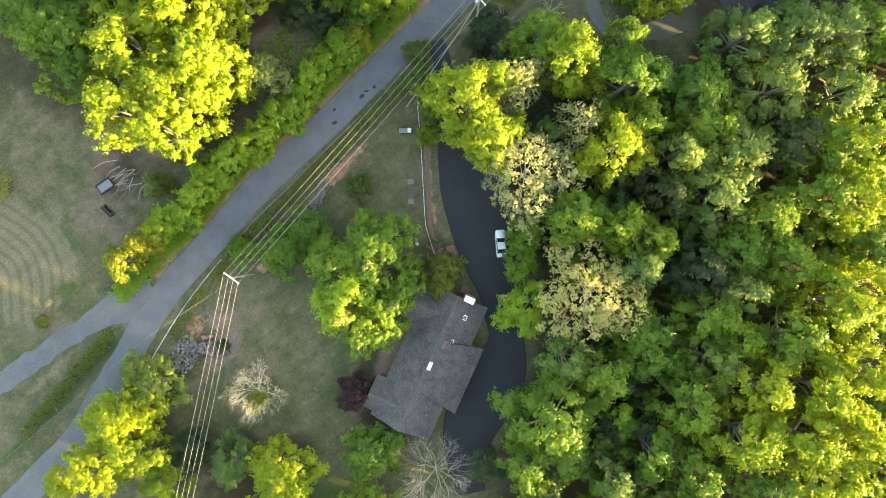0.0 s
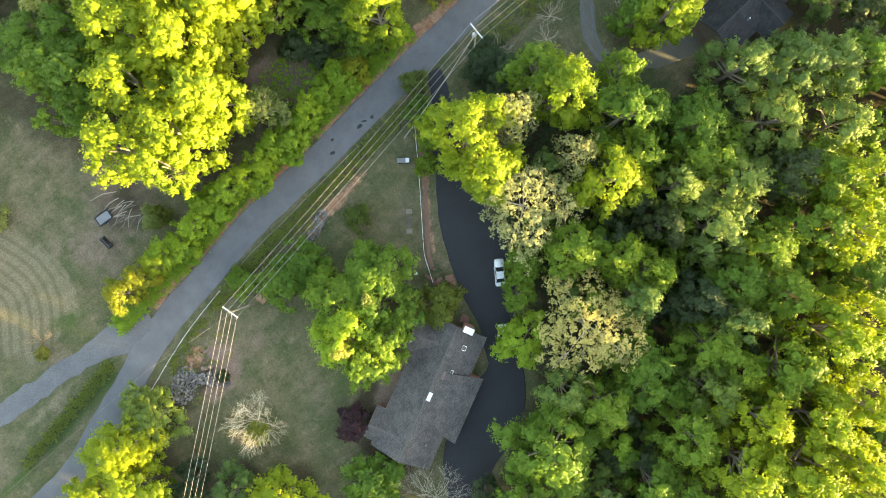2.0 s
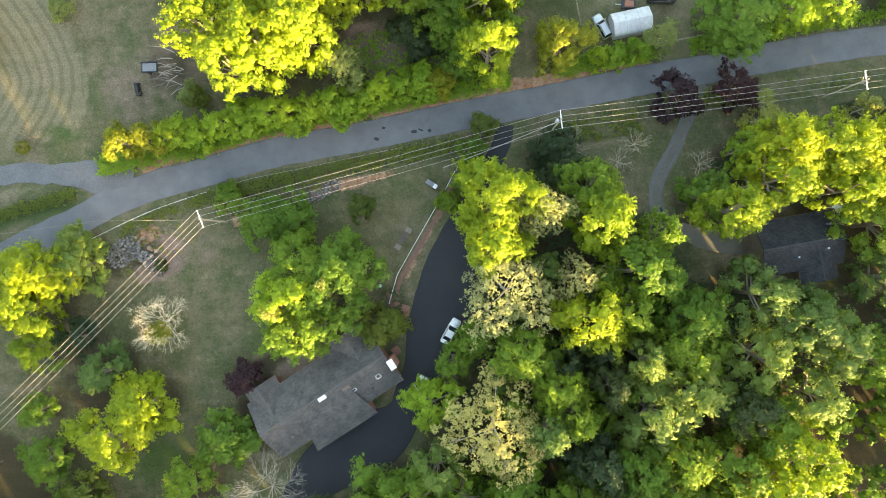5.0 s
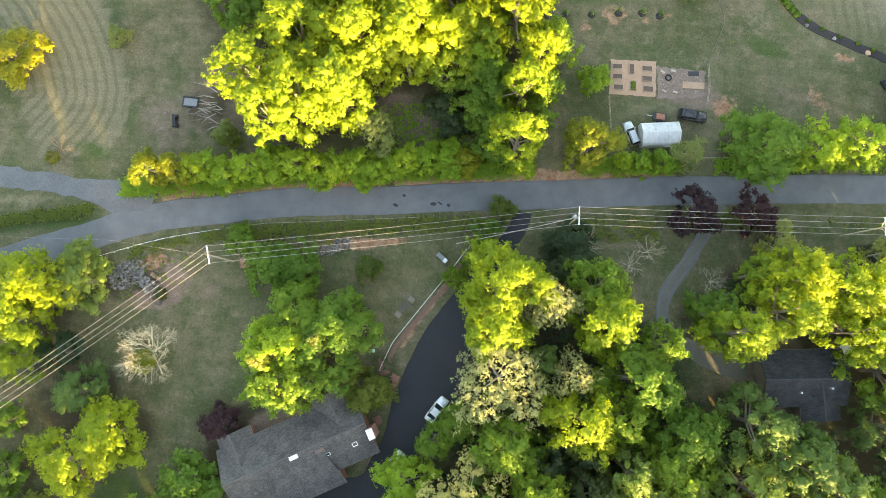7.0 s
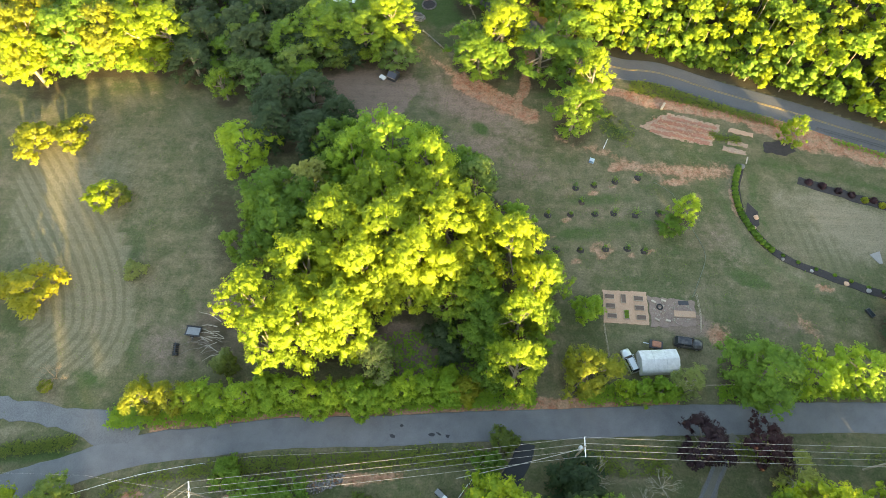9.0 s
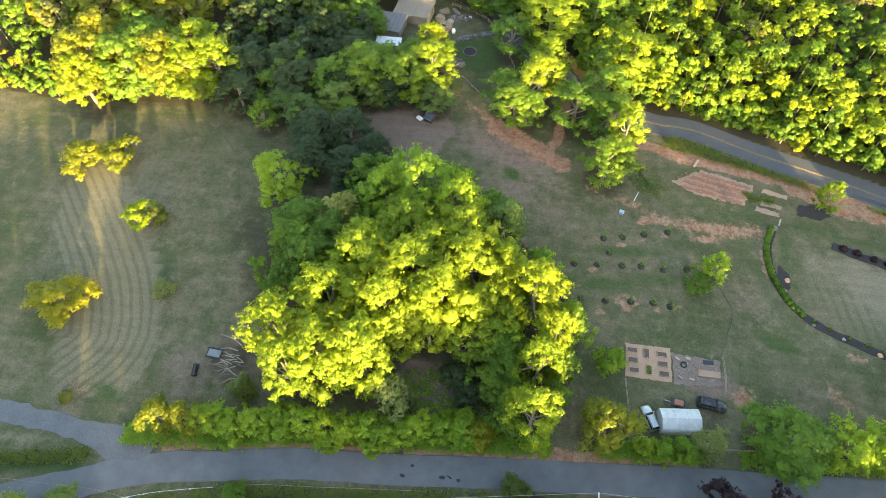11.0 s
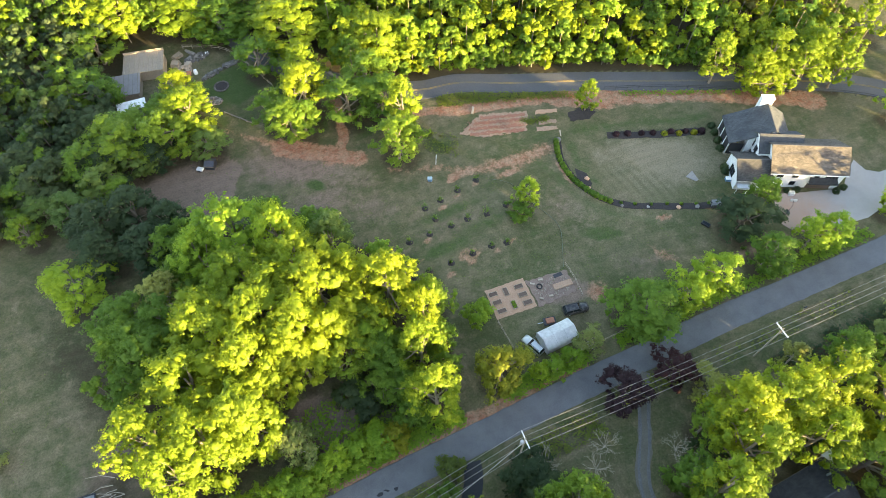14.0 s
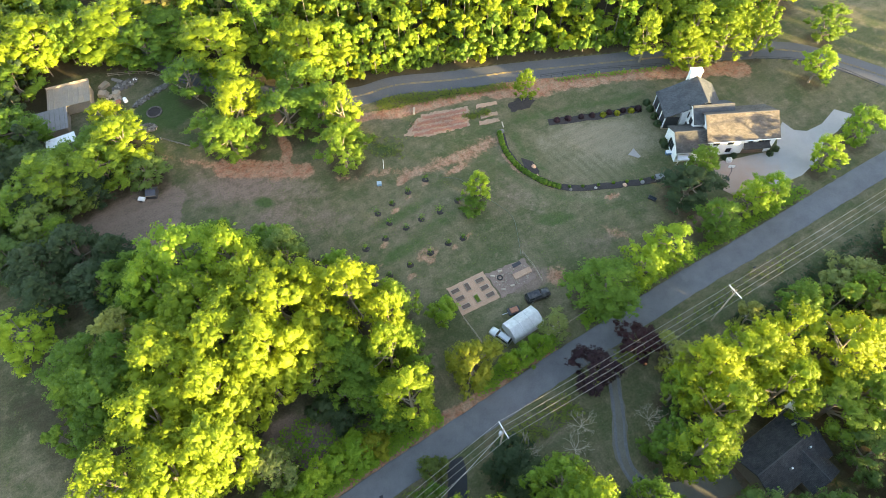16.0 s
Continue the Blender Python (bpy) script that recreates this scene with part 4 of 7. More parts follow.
# ---- ground ----
def ground_mesh():
    """One sheet to the horizon, fine over the gardens; its layers hold what covers the soil."""
    near_x = np.concatenate([np.arange(-150, -60, 2.0), np.arange(-60, 125, 0.7), np.arange(125.5, 201, 2.0)])
    near_y = np.concatenate([np.arange(-130, -50, 2.0), np.arange(-50, 130, 0.7), np.arange(130.5, 191, 2.0)])
    far = np.array([260, 400, 700, 1200, 2500.0])
    gx = np.concatenate([-far[::-1], near_x, far + 0.0])
    gy = np.concatenate([-far[::-1], near_y, far + 0.0])
    x, y = np.meshgrid(gx, gy, indexing="ij")
    z = -0.02 + 0.05 * (value_noise(x + 500, y + 500, 9, 3) - 0.9)
    wob = 2.2 * (value_noise(x + 900, y + 700, 5, 11) - 0.5) + 1.4 * (value_noise(x + 400, y + 300, 1.8, 12) - 0.5)

    def spot(cx, cy, rx, ry, turn=0.0, soft=0.35):
        c, s = math.cos(radians(turn)), math.sin(radians(turn))
        u, v = ((x - cx) * c + (y - cy) * s) / rx, (-(x - cx) * s + (y - cy) * c) / ry
        return np.clip((1 + wob * 0.12 - np.hypot(u, v)) / soft, 0, 1)

    def strip(points, w, soft=1.0):
        return np.clip((w + 0.35 + wob * 0.5 - line_distance(points, x, y)) / soft, 0, 1)

    def area(poly, soft=0.0):
        return inside(poly, x + wob * 0.6, y - wob * 0.6).astype(float)

    clay = np.zeros_like(x)
    for p in (strip([(-12.1, 101.8), (-5.2, 96.0), (0.8, 90.7)], 1.0, 2.5) * 0.62, strip([(-1, 92), (7.8, 86.6), (15.0, 82.6)], 2.6, 2.6), strip([(14.9, 103.5), (13.9, 96), (13.5, 90), (12.4, 86.8)], 1.0, 1.4) * 1.0, strip([(6.5, 84.2), (15.8, 79.0)], 0.6, 2.4) * 0.6,
              strip([(20.7, 77.0), (23.9, 75.2), (30.4, 73.8), (36, 71.6)], 1.8, 3.4) * 0.5, strip([(34, 70.6), (42, 69.8), (48.5, 69.4), (56.3, 70.2)], 2.6, 4.0) * 0.62, spot(33, 69.4, 2.2, 0.9, 10) * 0.55, spot(45, 66.8, 5, 1.2, 5, 0.8) * 0.5, spot(56.8, 62, 1.2, 6, 8, 0.8) * 0.6,
              strip([(37.6, 89.4), (44, 87.8), (50.7, 86.4), (58, 85.2), (64.7, 83.8)], 1.8, 1.8), strip([(64.7, 83.2), (76.7, 79.8), (88.2, 76.0), (100.2, 71.8), (108.9, 67.0), (122, 61.0)], 3.0, 2.8), spot(74, 77.5, 3.6, 1.4, -20, 0.8) * 0.7, strip([(31, 91.8), (38, 89.5)], 1.2, 1.5) * 0.8,
              spot(49.5, 33, 3.0, 3, 0, 0.8) * 0.55, strip([(-50, 10.5), (-38, 11.9), (-14, 14.9), (4, 17.0), (18, 18.3), (40, 20.6)], 0.9) * 0.95, spot(-58, 10.5, 3, 1.2, 20) * 0.7, spot(-50.8, -2.0, 2.4, 1.6, 20) * 0.8,
              spot(-34, -1, 2, 1.5) * 0.5, strip([(-5.2, -14), (-1.4, -7), (3, -0.5)], 0.5) * 0.9, spot(-7, -20, 2, 1.6) * 0.9, strip([(-20, 2.8), (-6, 5.0)], 0.8) * 0.5, spot(29, 50, 3, 2) * 0.3, spot(66, 36, 2, 5, 35, 0.9) * 0.4, spot(71, 44, 2, 0.8, -20) * 0.5,
              *(spot(px, py, 1.6, 0.9, 15, 0.9) * 0.5 for px, py in ((28, 63), (32, 65), (37, 66.5), (22, 56), (29, 48), (35, 49), (38.5, 50), (24, 47), (19, 52)))):
        clay = np.maximum(clay, np.clip(p * 1.35, 0, 1))
    bare = np.maximum.reduce([area([(-44, 101), (-38, 104), (-27, 104), (-17, 99.5), (-10, 89), (-14, 82), (-20, 76), (-28, 77), (-38, 88)]) * 0.9, strip([(-10, 88), (2, 80), (16, 74)], 2.0, 4.0) * 0.6, spot(2, 84, 20, 8, -30, 0.8) * 0.8, spot(4, 74, 12, 6, 0, 0.8) * 0.6, spot(-52, 24, 8, 8, 0, 0.8) * 0.6, spot(-49, -6, 7, 5, 30) * 0.9,
                              spot(-8, 27, 12, 7, 0, 0.5), spot(8, -10, 8, 5) * 0.6, spot(-24, -26, 8, 3, 28) * 0.9, spot(44, 35, 6, 3.5, 0, 0.5) * 0.8, spot(-41, 31, 14, 10, 40, 0.6) * 0.6,
                              strip([(22, 68.5), (10, 60), (4, 52)], 2, 3) * 0.3, spot(28, 58, 18, 14, 0, 1) * 0.35, spot(52, 54, 12, 14, 20, 1) * 0.4, spot(62, 36, 12, 5, -10, 1) * 0.45, spot(14, 68, 9, 6, -20, 1) * 0.6, spot(-68, 30, 12, 12, 0, 1) * 0.25, spot(-6, -6, 7, 4, 50, 1) * 0.35, spot(-40, -6, 9, 6, 0, 1) * 0.5, spot(60, -14, 12, 8) * 0.6, spot(86, 31, 8, 3) * 0.5])
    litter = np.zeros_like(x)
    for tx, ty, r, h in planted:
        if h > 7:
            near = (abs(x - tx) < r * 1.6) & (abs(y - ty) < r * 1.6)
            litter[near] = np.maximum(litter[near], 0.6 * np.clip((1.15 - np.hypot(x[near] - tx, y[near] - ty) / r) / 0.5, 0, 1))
    # first three spots only darken the ground along the grove's west side
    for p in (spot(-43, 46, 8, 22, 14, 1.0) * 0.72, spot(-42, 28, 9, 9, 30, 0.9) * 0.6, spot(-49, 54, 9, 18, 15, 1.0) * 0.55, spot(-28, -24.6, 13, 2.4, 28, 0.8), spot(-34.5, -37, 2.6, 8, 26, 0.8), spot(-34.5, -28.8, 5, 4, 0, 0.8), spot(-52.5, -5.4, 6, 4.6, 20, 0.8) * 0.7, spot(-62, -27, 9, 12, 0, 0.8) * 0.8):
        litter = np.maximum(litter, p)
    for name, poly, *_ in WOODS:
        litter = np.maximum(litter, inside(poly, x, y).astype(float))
    straw = np.maximum.reduce([area([(-61.3, 17.5), (-59.0, 28.4), (-62.2, 38.6), (-69.0, 49.3), (-84.5, 68.5), (-97, 67), (-92, 50), (-86, 42), (-80, 26), (-74, 15)]) * 0.95, spot(-76, 82, 16, 5, -5, 0.9) * 0.4, spot(-62, 78, 5, 9, -20, 0.9) * 0.5, spot(74, 55, 17, 12, -20, 0.9) * 0.75,
                               spot(-30, -10, 9, 8, 0, 0.9) * 0.35, spot(-3, -3, 5, 8, 40, 0.9) * 0.4, spot(60, 40, 14, 8, 0, 1) * 0.3, spot(122, 52, 16, 8, -25, 1) * 0.3])
    lush = np.maximum.reduce([spot(3.8, 78.7, 3.4, 2.0, -40, 0.6), spot(24, 53.0, 13, 2.6, 4, 0.8) * 0.7, spot(29, 61.5, 12, 2.2, 8, 0.8) * 0.65, spot(36, 56, 12, 2.4, 6, 0.9) * 0.6, spot(-64, 17.5, 6, 2.5, -10, 0.8) * 0.7, spot(-58, 24, 3, 8, 10, 0.8) * 0.4, spot(57, 45, 6, 2.2, -20) * 0.6, spot(-33, -22, 9, 5, 30, 1) * 0.5, spot(-51.3, -42.4, 11, 9, 0, 0.8) * 0.8, spot(-28, -14, 8, 7, 0, 1) * 0.55,
                              strip([(-62, 4.6), (-72, 3.2), (-84, 1.4), (-95, 0.2)], 1.1, 1.2) * 0.7, strip([(-64.0, 6.6), (-69.0, 5.4), (-76.3, 4.2), (-87.0, 2.0)], 1.0, 1.4) * 0.95, strip([(14.1, 58.9), (28, 62.4), (43.2, 66.3)], 0.2, 1.2) * 0.6, strip([(15.1, 64.1), (28.1, 66.7), (41.3, 69.4)], 0.2, 1.2) * 0.5, strip([(18.3, 47.8), (31.5, 49.1), (47.7, 50.7)], 0.3, 1.3) * 0.6, strip([(61.5, 69), (60.5, 63), (62, 57)], 1.6, 2.0) * 0.6, strip([(64, 72.5), (74, 71), (86, 67.5), (96, 66)], 2.2, 3.0) * 0.6, strip([(52, 68), (54.6, 62), (56, 55), (60, 50), (68, 44)], 1.6, 2.5) * 0.55,
                              spot(33, 80, 6, 3.5, -35, 0.8) * 0.7, spot(10, 97, 3, 5, 0, 0.8) * 0.8, spot(19, 90, 5, 5, 0, 0.9) * 0.7, spot(5, 112, 6, 6) * 0.7, spot(-8, 116, 9, 9) * 0.8, spot(-14, 106, 3, 5, 30) * 0.6, strip([(36, 91.5), (50, 88.6), (62, 86.5), (80, 82)], 0.6, 0.8) * 0.8])
    dry = np.maximum.reduce([strip([(-71.2, 8.4), (-78.0, 7.3), (-86.7, 6.3)], 1.2, 1.8) * 0.6, spot(80, 57.5, 16, 9, -28, 0.6), spot(66, 64, 4, 7, 10, 0.8) * 0.6, spot(10, 80, 12, 5, -30, 1) * 0.75, spot(-14, 90, 5, 3, -40, 1) * 0.8, spot(38, 60, 14, 10, 0, 1) * 0.32, spot(56, 52, 9, 9, 0, 1) * 0.45, spot(66, 46, 12, 3, -28, 1) * 0.55, spot(44, 74, 12, 4, -5, 1) * 0.35,
                             spot(-75, 60, 22, 26, 30, 1) * 0.5, spot(112, 58, 16, 6, -28, 1) * 0.3, spot(-20, -12, 12, 8, 20, 1) * 0.4, spot(-40, 30, 6, 12, 10, 1) * 0.4])
    rut = np.maximum.reduce([strip([(-13.7, 108.8), (-8.2, 99.0), (-4.3, 91.4), (2.6, 83.0), (10.1, 78.3), (17.9, 74.6), (31, 72.6)], 0.0, 1.0) * 0.7, strip([(-15, 107), (-10, 98), (-5.6, 90), (1.4, 81.6), (9.3, 76.8), (17.5, 73.2), (27, 71.8)], -0.05, 1.0) * 0.55, spot(69.2, 77.9, 3.4, 1.0, -5, 0.5) * 1.0])
    i, j = np.meshgrid(np.arange(len(gx) - 1), np.arange(len(gy) - 1), indexing="ij")
    a = (i * len(gy) + j).ravel()
    faces = np.stack([a, a + len(gy), a + len(gy) + 1, a + 1], 1)
    me = fast_mesh("ground", np.stack([x, y, z], -1).reshape(-1, 3), faces, GROUND)
    cover = me.color_attributes.new("cover", "FLOAT_COLOR", "POINT")
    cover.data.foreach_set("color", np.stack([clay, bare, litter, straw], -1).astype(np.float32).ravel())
    extra = me.color_attributes.new("growth", "FLOAT_COLOR", "POINT")
    extra.data.foreach_set("color", np.stack([lush, dry, rut, lush], -1).astype(np.float32).ravel())
    swath = me.attributes.new("swath", "FLOAT", "POINT")
    swath.data.foreach_set("value", line_distance(smooth_line([(-100, 84), (-85.5, 67.9), (-69.8, 49.3), (-62.9, 38.6), (-59.7, 28.4), (-61.3, 20.8), (-66, 14)], 2.0), x, y).astype(np.float32).ravel())
    me.shade_smooth()
    return me


def ground_material():
    m, nt, bsdf = nodes_of("grass_and_soil")
    at = nt.nodes.new("ShaderNodeAttribute")
    at.attribute_name = "cover"
    sep = nt.nodes.new("ShaderNodeSeparateColor")
    nt.links.new(at.outputs["Color"], sep.inputs[0])
    big, mid, fine = noise_node(nt, 0.05, 5.0), noise_node(nt, 0.35, 8.0, 0.65), noise_node(nt, 3.0, 9.0, 0.8)
    tuft = noise_node(nt, 1.3, 6.0, 0.7)
    broad = noise_node(nt, 0.13, 6.0, 0.62)
    grass = blend(nt, ramp(nt, big, (0.38, (0, 0, 0)), (0.62, (1, 1, 1))), (0.092, 0.094, 0.044), (0.142, 0.125, 0.075))
    grass = blend(nt, ramp(nt, broad, (0.50, (0, 0, 0)), (0.66, (0.85, 0.85, 0.85))), grass, (0.060, 0.080, 0.030))
    grass = blend(nt, ramp(nt, broad, (0.30, (0.85, 0.85, 0.85)), (0.46, (0, 0, 0))), grass, (0.165, 0.132, 0.088))
    grass = blend(nt, ramp(nt, mid, (0.48, (0, 0, 0)), (0.66, (0.8, 0.8, 0.8))), grass, (0.066, 0.074, 0.030))
    grass = blend(nt, ramp(nt, mid, (0.32, (0.8, 0.8, 0.8)), (0.45, (0, 0, 0))), grass, (0.190, 0.152, 0.100))
    grass = blend(nt, ramp(nt, tuft, (0.52, (0, 0, 0)), (0.70, (0.6, 0.6, 0.6))), grass, (0.050, 0.066, 0.023))
    grass = blend(nt, ramp(nt, tuft, (0.30, (0.5, 0.5, 0.5)), (0.44, (0, 0, 0))), grass, (0.185, 0.160, 0.105))
    grain = ramp(nt, fine, (0.25, (0.45, 0.45, 0.45)), (0.75, (1.5, 1.5, 1.5)))

    def cover(fac, under, colour, hard=0.35, broken=1.1):
        edge = nt.nodes.new("ShaderNodeMath")
        edge.operation = "ADD"
        off = nt.nodes.new("ShaderNodeMath")
        off.operation = "MULTIPLY_ADD"
        off.inputs[1].default_value, off.inputs[2].default_value = broken, -broken / 2
        nt.links.new(patchy if broken > 1.5 else mid, off.inputs[0])
        nt.links.new(fac, edge.inputs[0])
        nt.links.new(off.outputs[0], edge.inputs[1])
        gate = nt.nodes.new("ShaderNodeMath")
        gate.operation = "MULTIPLY"
        nt.links.new(ramp(nt, edge.outputs[0], (0.16, (0, 0, 0)), (0.16 + hard, (1, 1, 1))), gate.inputs[0])
        soft = ramp(nt, fac, (0.02, (0, 0, 0)), (0.3, (1, 1, 1)))
        nt.links.new(soft if broken < 2.2 else blend(nt, 1.0, soft, ramp(nt, noise_node(nt, 1.7, 9.0, 0.8), (0.36, (0.12, 0.12, 0.12)), (0.52, (1, 1, 1))), "MULTIPLY"), gate.inputs[1])
        return blend(nt, gate.outputs[0], under, colour)

    patchy = noise_node(nt, 0.55, 9.0, 0.72)
    mown = nt.nodes.new("ShaderNodeAttribute")
    mown.attribute_name = "swath"
    wander = nt.nodes.new("ShaderNodeMath")
    wander.operation = "MULTIPLY_ADD"
    wander.inputs[1].default_value = 1.1
    nt.links.new(mid, wander.inputs[0])
    nt.links.new(mown.outputs["Fac"], wander.inputs[2])
    phase = nt.nodes.new("ShaderNodeMath")
    phase.operation = "MULTIPLY"
    phase.inputs[1].default_value = 2 * math.pi / 1.9
    nt.links.new(wander.outputs[0], phase.inputs[0])
    row = nt.nodes.new("ShaderNodeMath")
    row.operation = "SINE"
    nt.links.new(phase.outputs[0], row.inputs[0])
    straw = blend(nt, ramp(nt, row.outputs[0], (0.0, (0, 0, 0)), (0.75, (0.75, 0.75, 0.75))), (0.165, 0.145, 0.092), (0.114, 0.107, 0.060))
    growth = nt.nodes.new("ShaderNodeAttribute")
    growth.attribute_name = "growth"
    more = nt.nodes.new("ShaderNodeSeparateColor")
    nt.links.new(growth.outputs["Color"], more.inputs[0])
    c = cover(at.outputs["Alpha"], grass, straw, 0.6)
    c = cover(more.outputs[1], c, blend(nt, mid, (0.165, 0.140, 0.092), (0.235, 0.195, 0.135)), 0.7, 1.8)
    c = cover(sep.outputs[1], c, blend(nt, patchy, (0.132, 0.096, 0.076), (0.255, 0.182, 0.142)), 0.6, 1.7)
    c = cover(more.outputs[0], c, blend(nt, tuft, (0.036, 0.066, 0.018), (0.072, 0.100, 0.032)), 0.6, 1.6)
    # leaf litter, its colour darkened for the shade inside the woods
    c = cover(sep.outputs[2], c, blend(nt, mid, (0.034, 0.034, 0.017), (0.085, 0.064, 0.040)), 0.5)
    c = cover(sep.outputs[0], c, blend(nt, ramp(nt, patchy, (0.38, (0, 0, 0)), (0.6, (1, 1, 1))), (0.300, 0.122, 0.074), (0.365, 0.222, 0.152)), 0.40, 2.3)
    c = cover(more.outputs[2], c, (0.060, 0.054, 0.033), 0.7, 1.2)
    swath = nt.nodes.new("ShaderNodeMapping")
    swath.inputs["Rotation"].default_value, swath.inputs["Scale"].default_value = (0, 0, radians(-12)), (0.07, 0.75, 1)
    nt.links.new(nt.nodes.new("ShaderNodeTexCoord").outputs["Object"], swath.inputs[0])
    c = blend(nt, 1.0, c, ramp(nt, noise_node(nt, 1.0, 5.0, 0.6, "Object", swath.outputs[0]), (0.34, (0.90, 0.93, 0.90)), (0.66, (1.09, 1.07, 1.08))), "MULTIPLY")
    c = blend(nt, 1.0, blend(nt, 1.0, c, grain, "MULTIPLY"), (0.94, 0.93, 0.90), "MULTIPLY")
    nt.links.new(c, bsdf.inputs["Base Color"])
    bsdf.inputs["Roughness"].default_value, bsdf.inputs["Specular IOR Level"].default_value = 0.95, 0.2
    bump(nt, bsdf, fine, 0.6, 0.1)
    return m


GROUND = ground_material()
tagged(new("ground", ground_mesh()), "mown grass with bare soil, clay and shade-darkened leaf litter", "ground", kind="structure")


# ---- houses ----
DARK_RIDGE = surface("dark_ridge_tiles", (0.045, 0.047, 0.051), (0.066, 0.068, 0.073), 1.5, 0.9, 0, 8, 0.3)
RIDGE = surface("ridge_tiles", (0.074, 0.069, 0.066), (0.110, 0.102, 0.097), 1.5, 0.9, 0, 8, 0.3)


def gable(parent, u0, u1, v0, v1, eave, ridge, along="u", over=0.45, walls=None, roof=None, peak=None, low=0.0, drop=(None, None)):
    """A gabled block: wall shell, two roof slabs with overhang. along: the ridge's direction. peak: the ridge's place across. drop: own eave heights of the two sides."""
    walls, roof = walls or WHITE, roof or DARK_SHINGLE
    c0, c1 = (v0, v1) if along == "u" else (u0, u1)
    a0, a1 = (u0, u1) if along == "u" else (v0, v1)
    peak = (c0 + c1) / 2 if peak is None else peak
    e0, e1 = (eave if d is None else d for d in drop)

    def at(a, c, z):
        return (a, c, z) if along == "u" else (c, a, z)

    b = bmesh.new()
    ends = []
    for a in (a0, a1):
        ends.append([b.verts.new(at(a, c, z)) for c, z in ((c0, low - 0.1), (c1, low - 0.1), (c1, e1 - 0.15), (peak, ridge - 0.2), (c0, e0 - 0.15))])
        b.faces.new(ends[-1])
    for i in range(5):
        b.faces.new((ends[0][i], ends[0][(i + 1) % 5], ends[1][(i + 1) % 5], ends[1][i]))
    bmesh.ops.recalc_face_normals(b, faces=b.faces)
    part("wall", b, walls, parent)
    for c, e in ((c0, e0), (c1, e1)):
        slope = (ridge - e) / abs(peak - c)
        co = c + (over if c > peak else -over)
        z = e - over * slope
        part("roof", slab_roof([at(a0 - over, peak, ridge), at(a1 + over, peak, ridge), at(a1 + over, co, z), at(a0 - over, co, z)]), roof, parent)
        part("fascia", box(*at((a0 + a1) / 2, co, z - 0.24), *((a1 - a0 + 2 * over, 0.05, 0.2) if along == "u" else (0.05, a1 - a0 + 2 * over, 0.2))), WHITE if walls is WHITE else TIMBER, parent)
    part("ridge_cap", box(*at((a0 + a1) / 2, peak, ridge - 0.03), *((a1 - a0 + 2 * over, 0.2, 0.07) if along == "u" else (0.2, a1 - a0 + 2 * over, 0.07)), bevel=0.02), DARK_RIDGE if roof is DARK_SHINGLE else RIDGE, parent)


def slab_roof(corners, thick=0.16):
    """A sloping slab below four corners, listed round."""
    b = bmesh.new()
    top = [b.verts.new(v) for v in corners]
    low = [b.verts.new((v[0], v[1], v[2] - thick)) for v in corners]
    b.faces.new(top)
    b.faces.new(low[::-1])
    n = len(top)
    for i in range(n):
        b.faces.new((top[i], low[i], low[(i + 1) % n], top[(i + 1) % n]))
    bmesh.ops.recalc_face_normals(b, faces=b.faces)
    return b


def window(parent, x, y, z, w, h, rz, frame_mat=None, bars=1):
    """A window standing proud of a wall; rz: 0 when the wall runs along x."""
    ob = new("window")
    ob.parent = parent
    ob.matrix_basis = pose(x, y, z, 0, 0, rz)
    b = bmesh.new()
    for s in (-1, 1):
        box(s * (w / 2 + 0.04), 0, -0.06, 0.09, 0.10, h + 0.12, bm=b)
    for k in (-0.08, h):
        box(0, 0, k, w, 0.10, 0.09, bm=b)
    for k in range(bars):
        box(-w / 2 + w * (k + 1) / (bars + 1), 0, 0, 0.05, 0.08, h, bm=b)
    box(0, 0, h / 2 - 0.02, w, 0.08, 0.05, bm=b)
    part("window_frame", b, frame_mat or BLACK, ob)
    part("pane", box(0, 0, 0, w, 0.05, h), GLASS, ob)
    return ob


RUSTY = surface("rusty_shingle", (0.105, 0.082, 0.070), (0.200, 0.135, 0.105), 1.6, 0.95, 0, 8, 0.5)
# grey-roofed house among the lawns
house = thing("house", -20.95, -32.0, 0, 27.9, "long single-storey brick house with a grey shingle roof", "house")
gable(house, -12.2, 12.2, -5.2, 5.0, 3.1, 5.6, "u", 0.45, BRICK, SHINGLE, 0.0)
gable(house, 5.6, 11.3, 0.6, 6.4, 3.1, 4.9, "v", 0.4, BRICK, SHINGLE, 8.5)
gable(house, -11.5, -6.3, 0.6, 6.8, 3.1, 4.9, "v", 0.4, BRICK, SHINGLE, -8.9)
part("wall", box(-0.45, -6.2, -0.1, 11.6, 2.8, 2.8), BRICK, house)
part("roof", slab_roof([(4.4, -1.5, 4.92), (-5.2, -1.5, 4.92), (-6.6, -8.0, 2.75), (5.7, -8.0, 2.75)]), SHINGLE, house)
for a, b_ in (((5.7, -8.0), (4.4, -1.5)), ((-6.6, -8.0), (-5.2, -1.5))):
    bm = bmesh.new()
    add_tube(bm, [(a[0], a[1], 2.80), (b_[0], b_[1], 4.94)], [0.09, 0.09], 5)
    part("hip_cap", bm, RIDGE, house)
chimney = part("chimney", box(12.85, -2.0, -0.1, 0.9, 1.9, 5.9, bevel=0.02), BRICK, house)
part("chimney_cap", box(12.85, -2.0, 5.8, 1.1, 1.75, 0.22, bevel=0.03), WHITE, chimney, "white metal chimney cap")
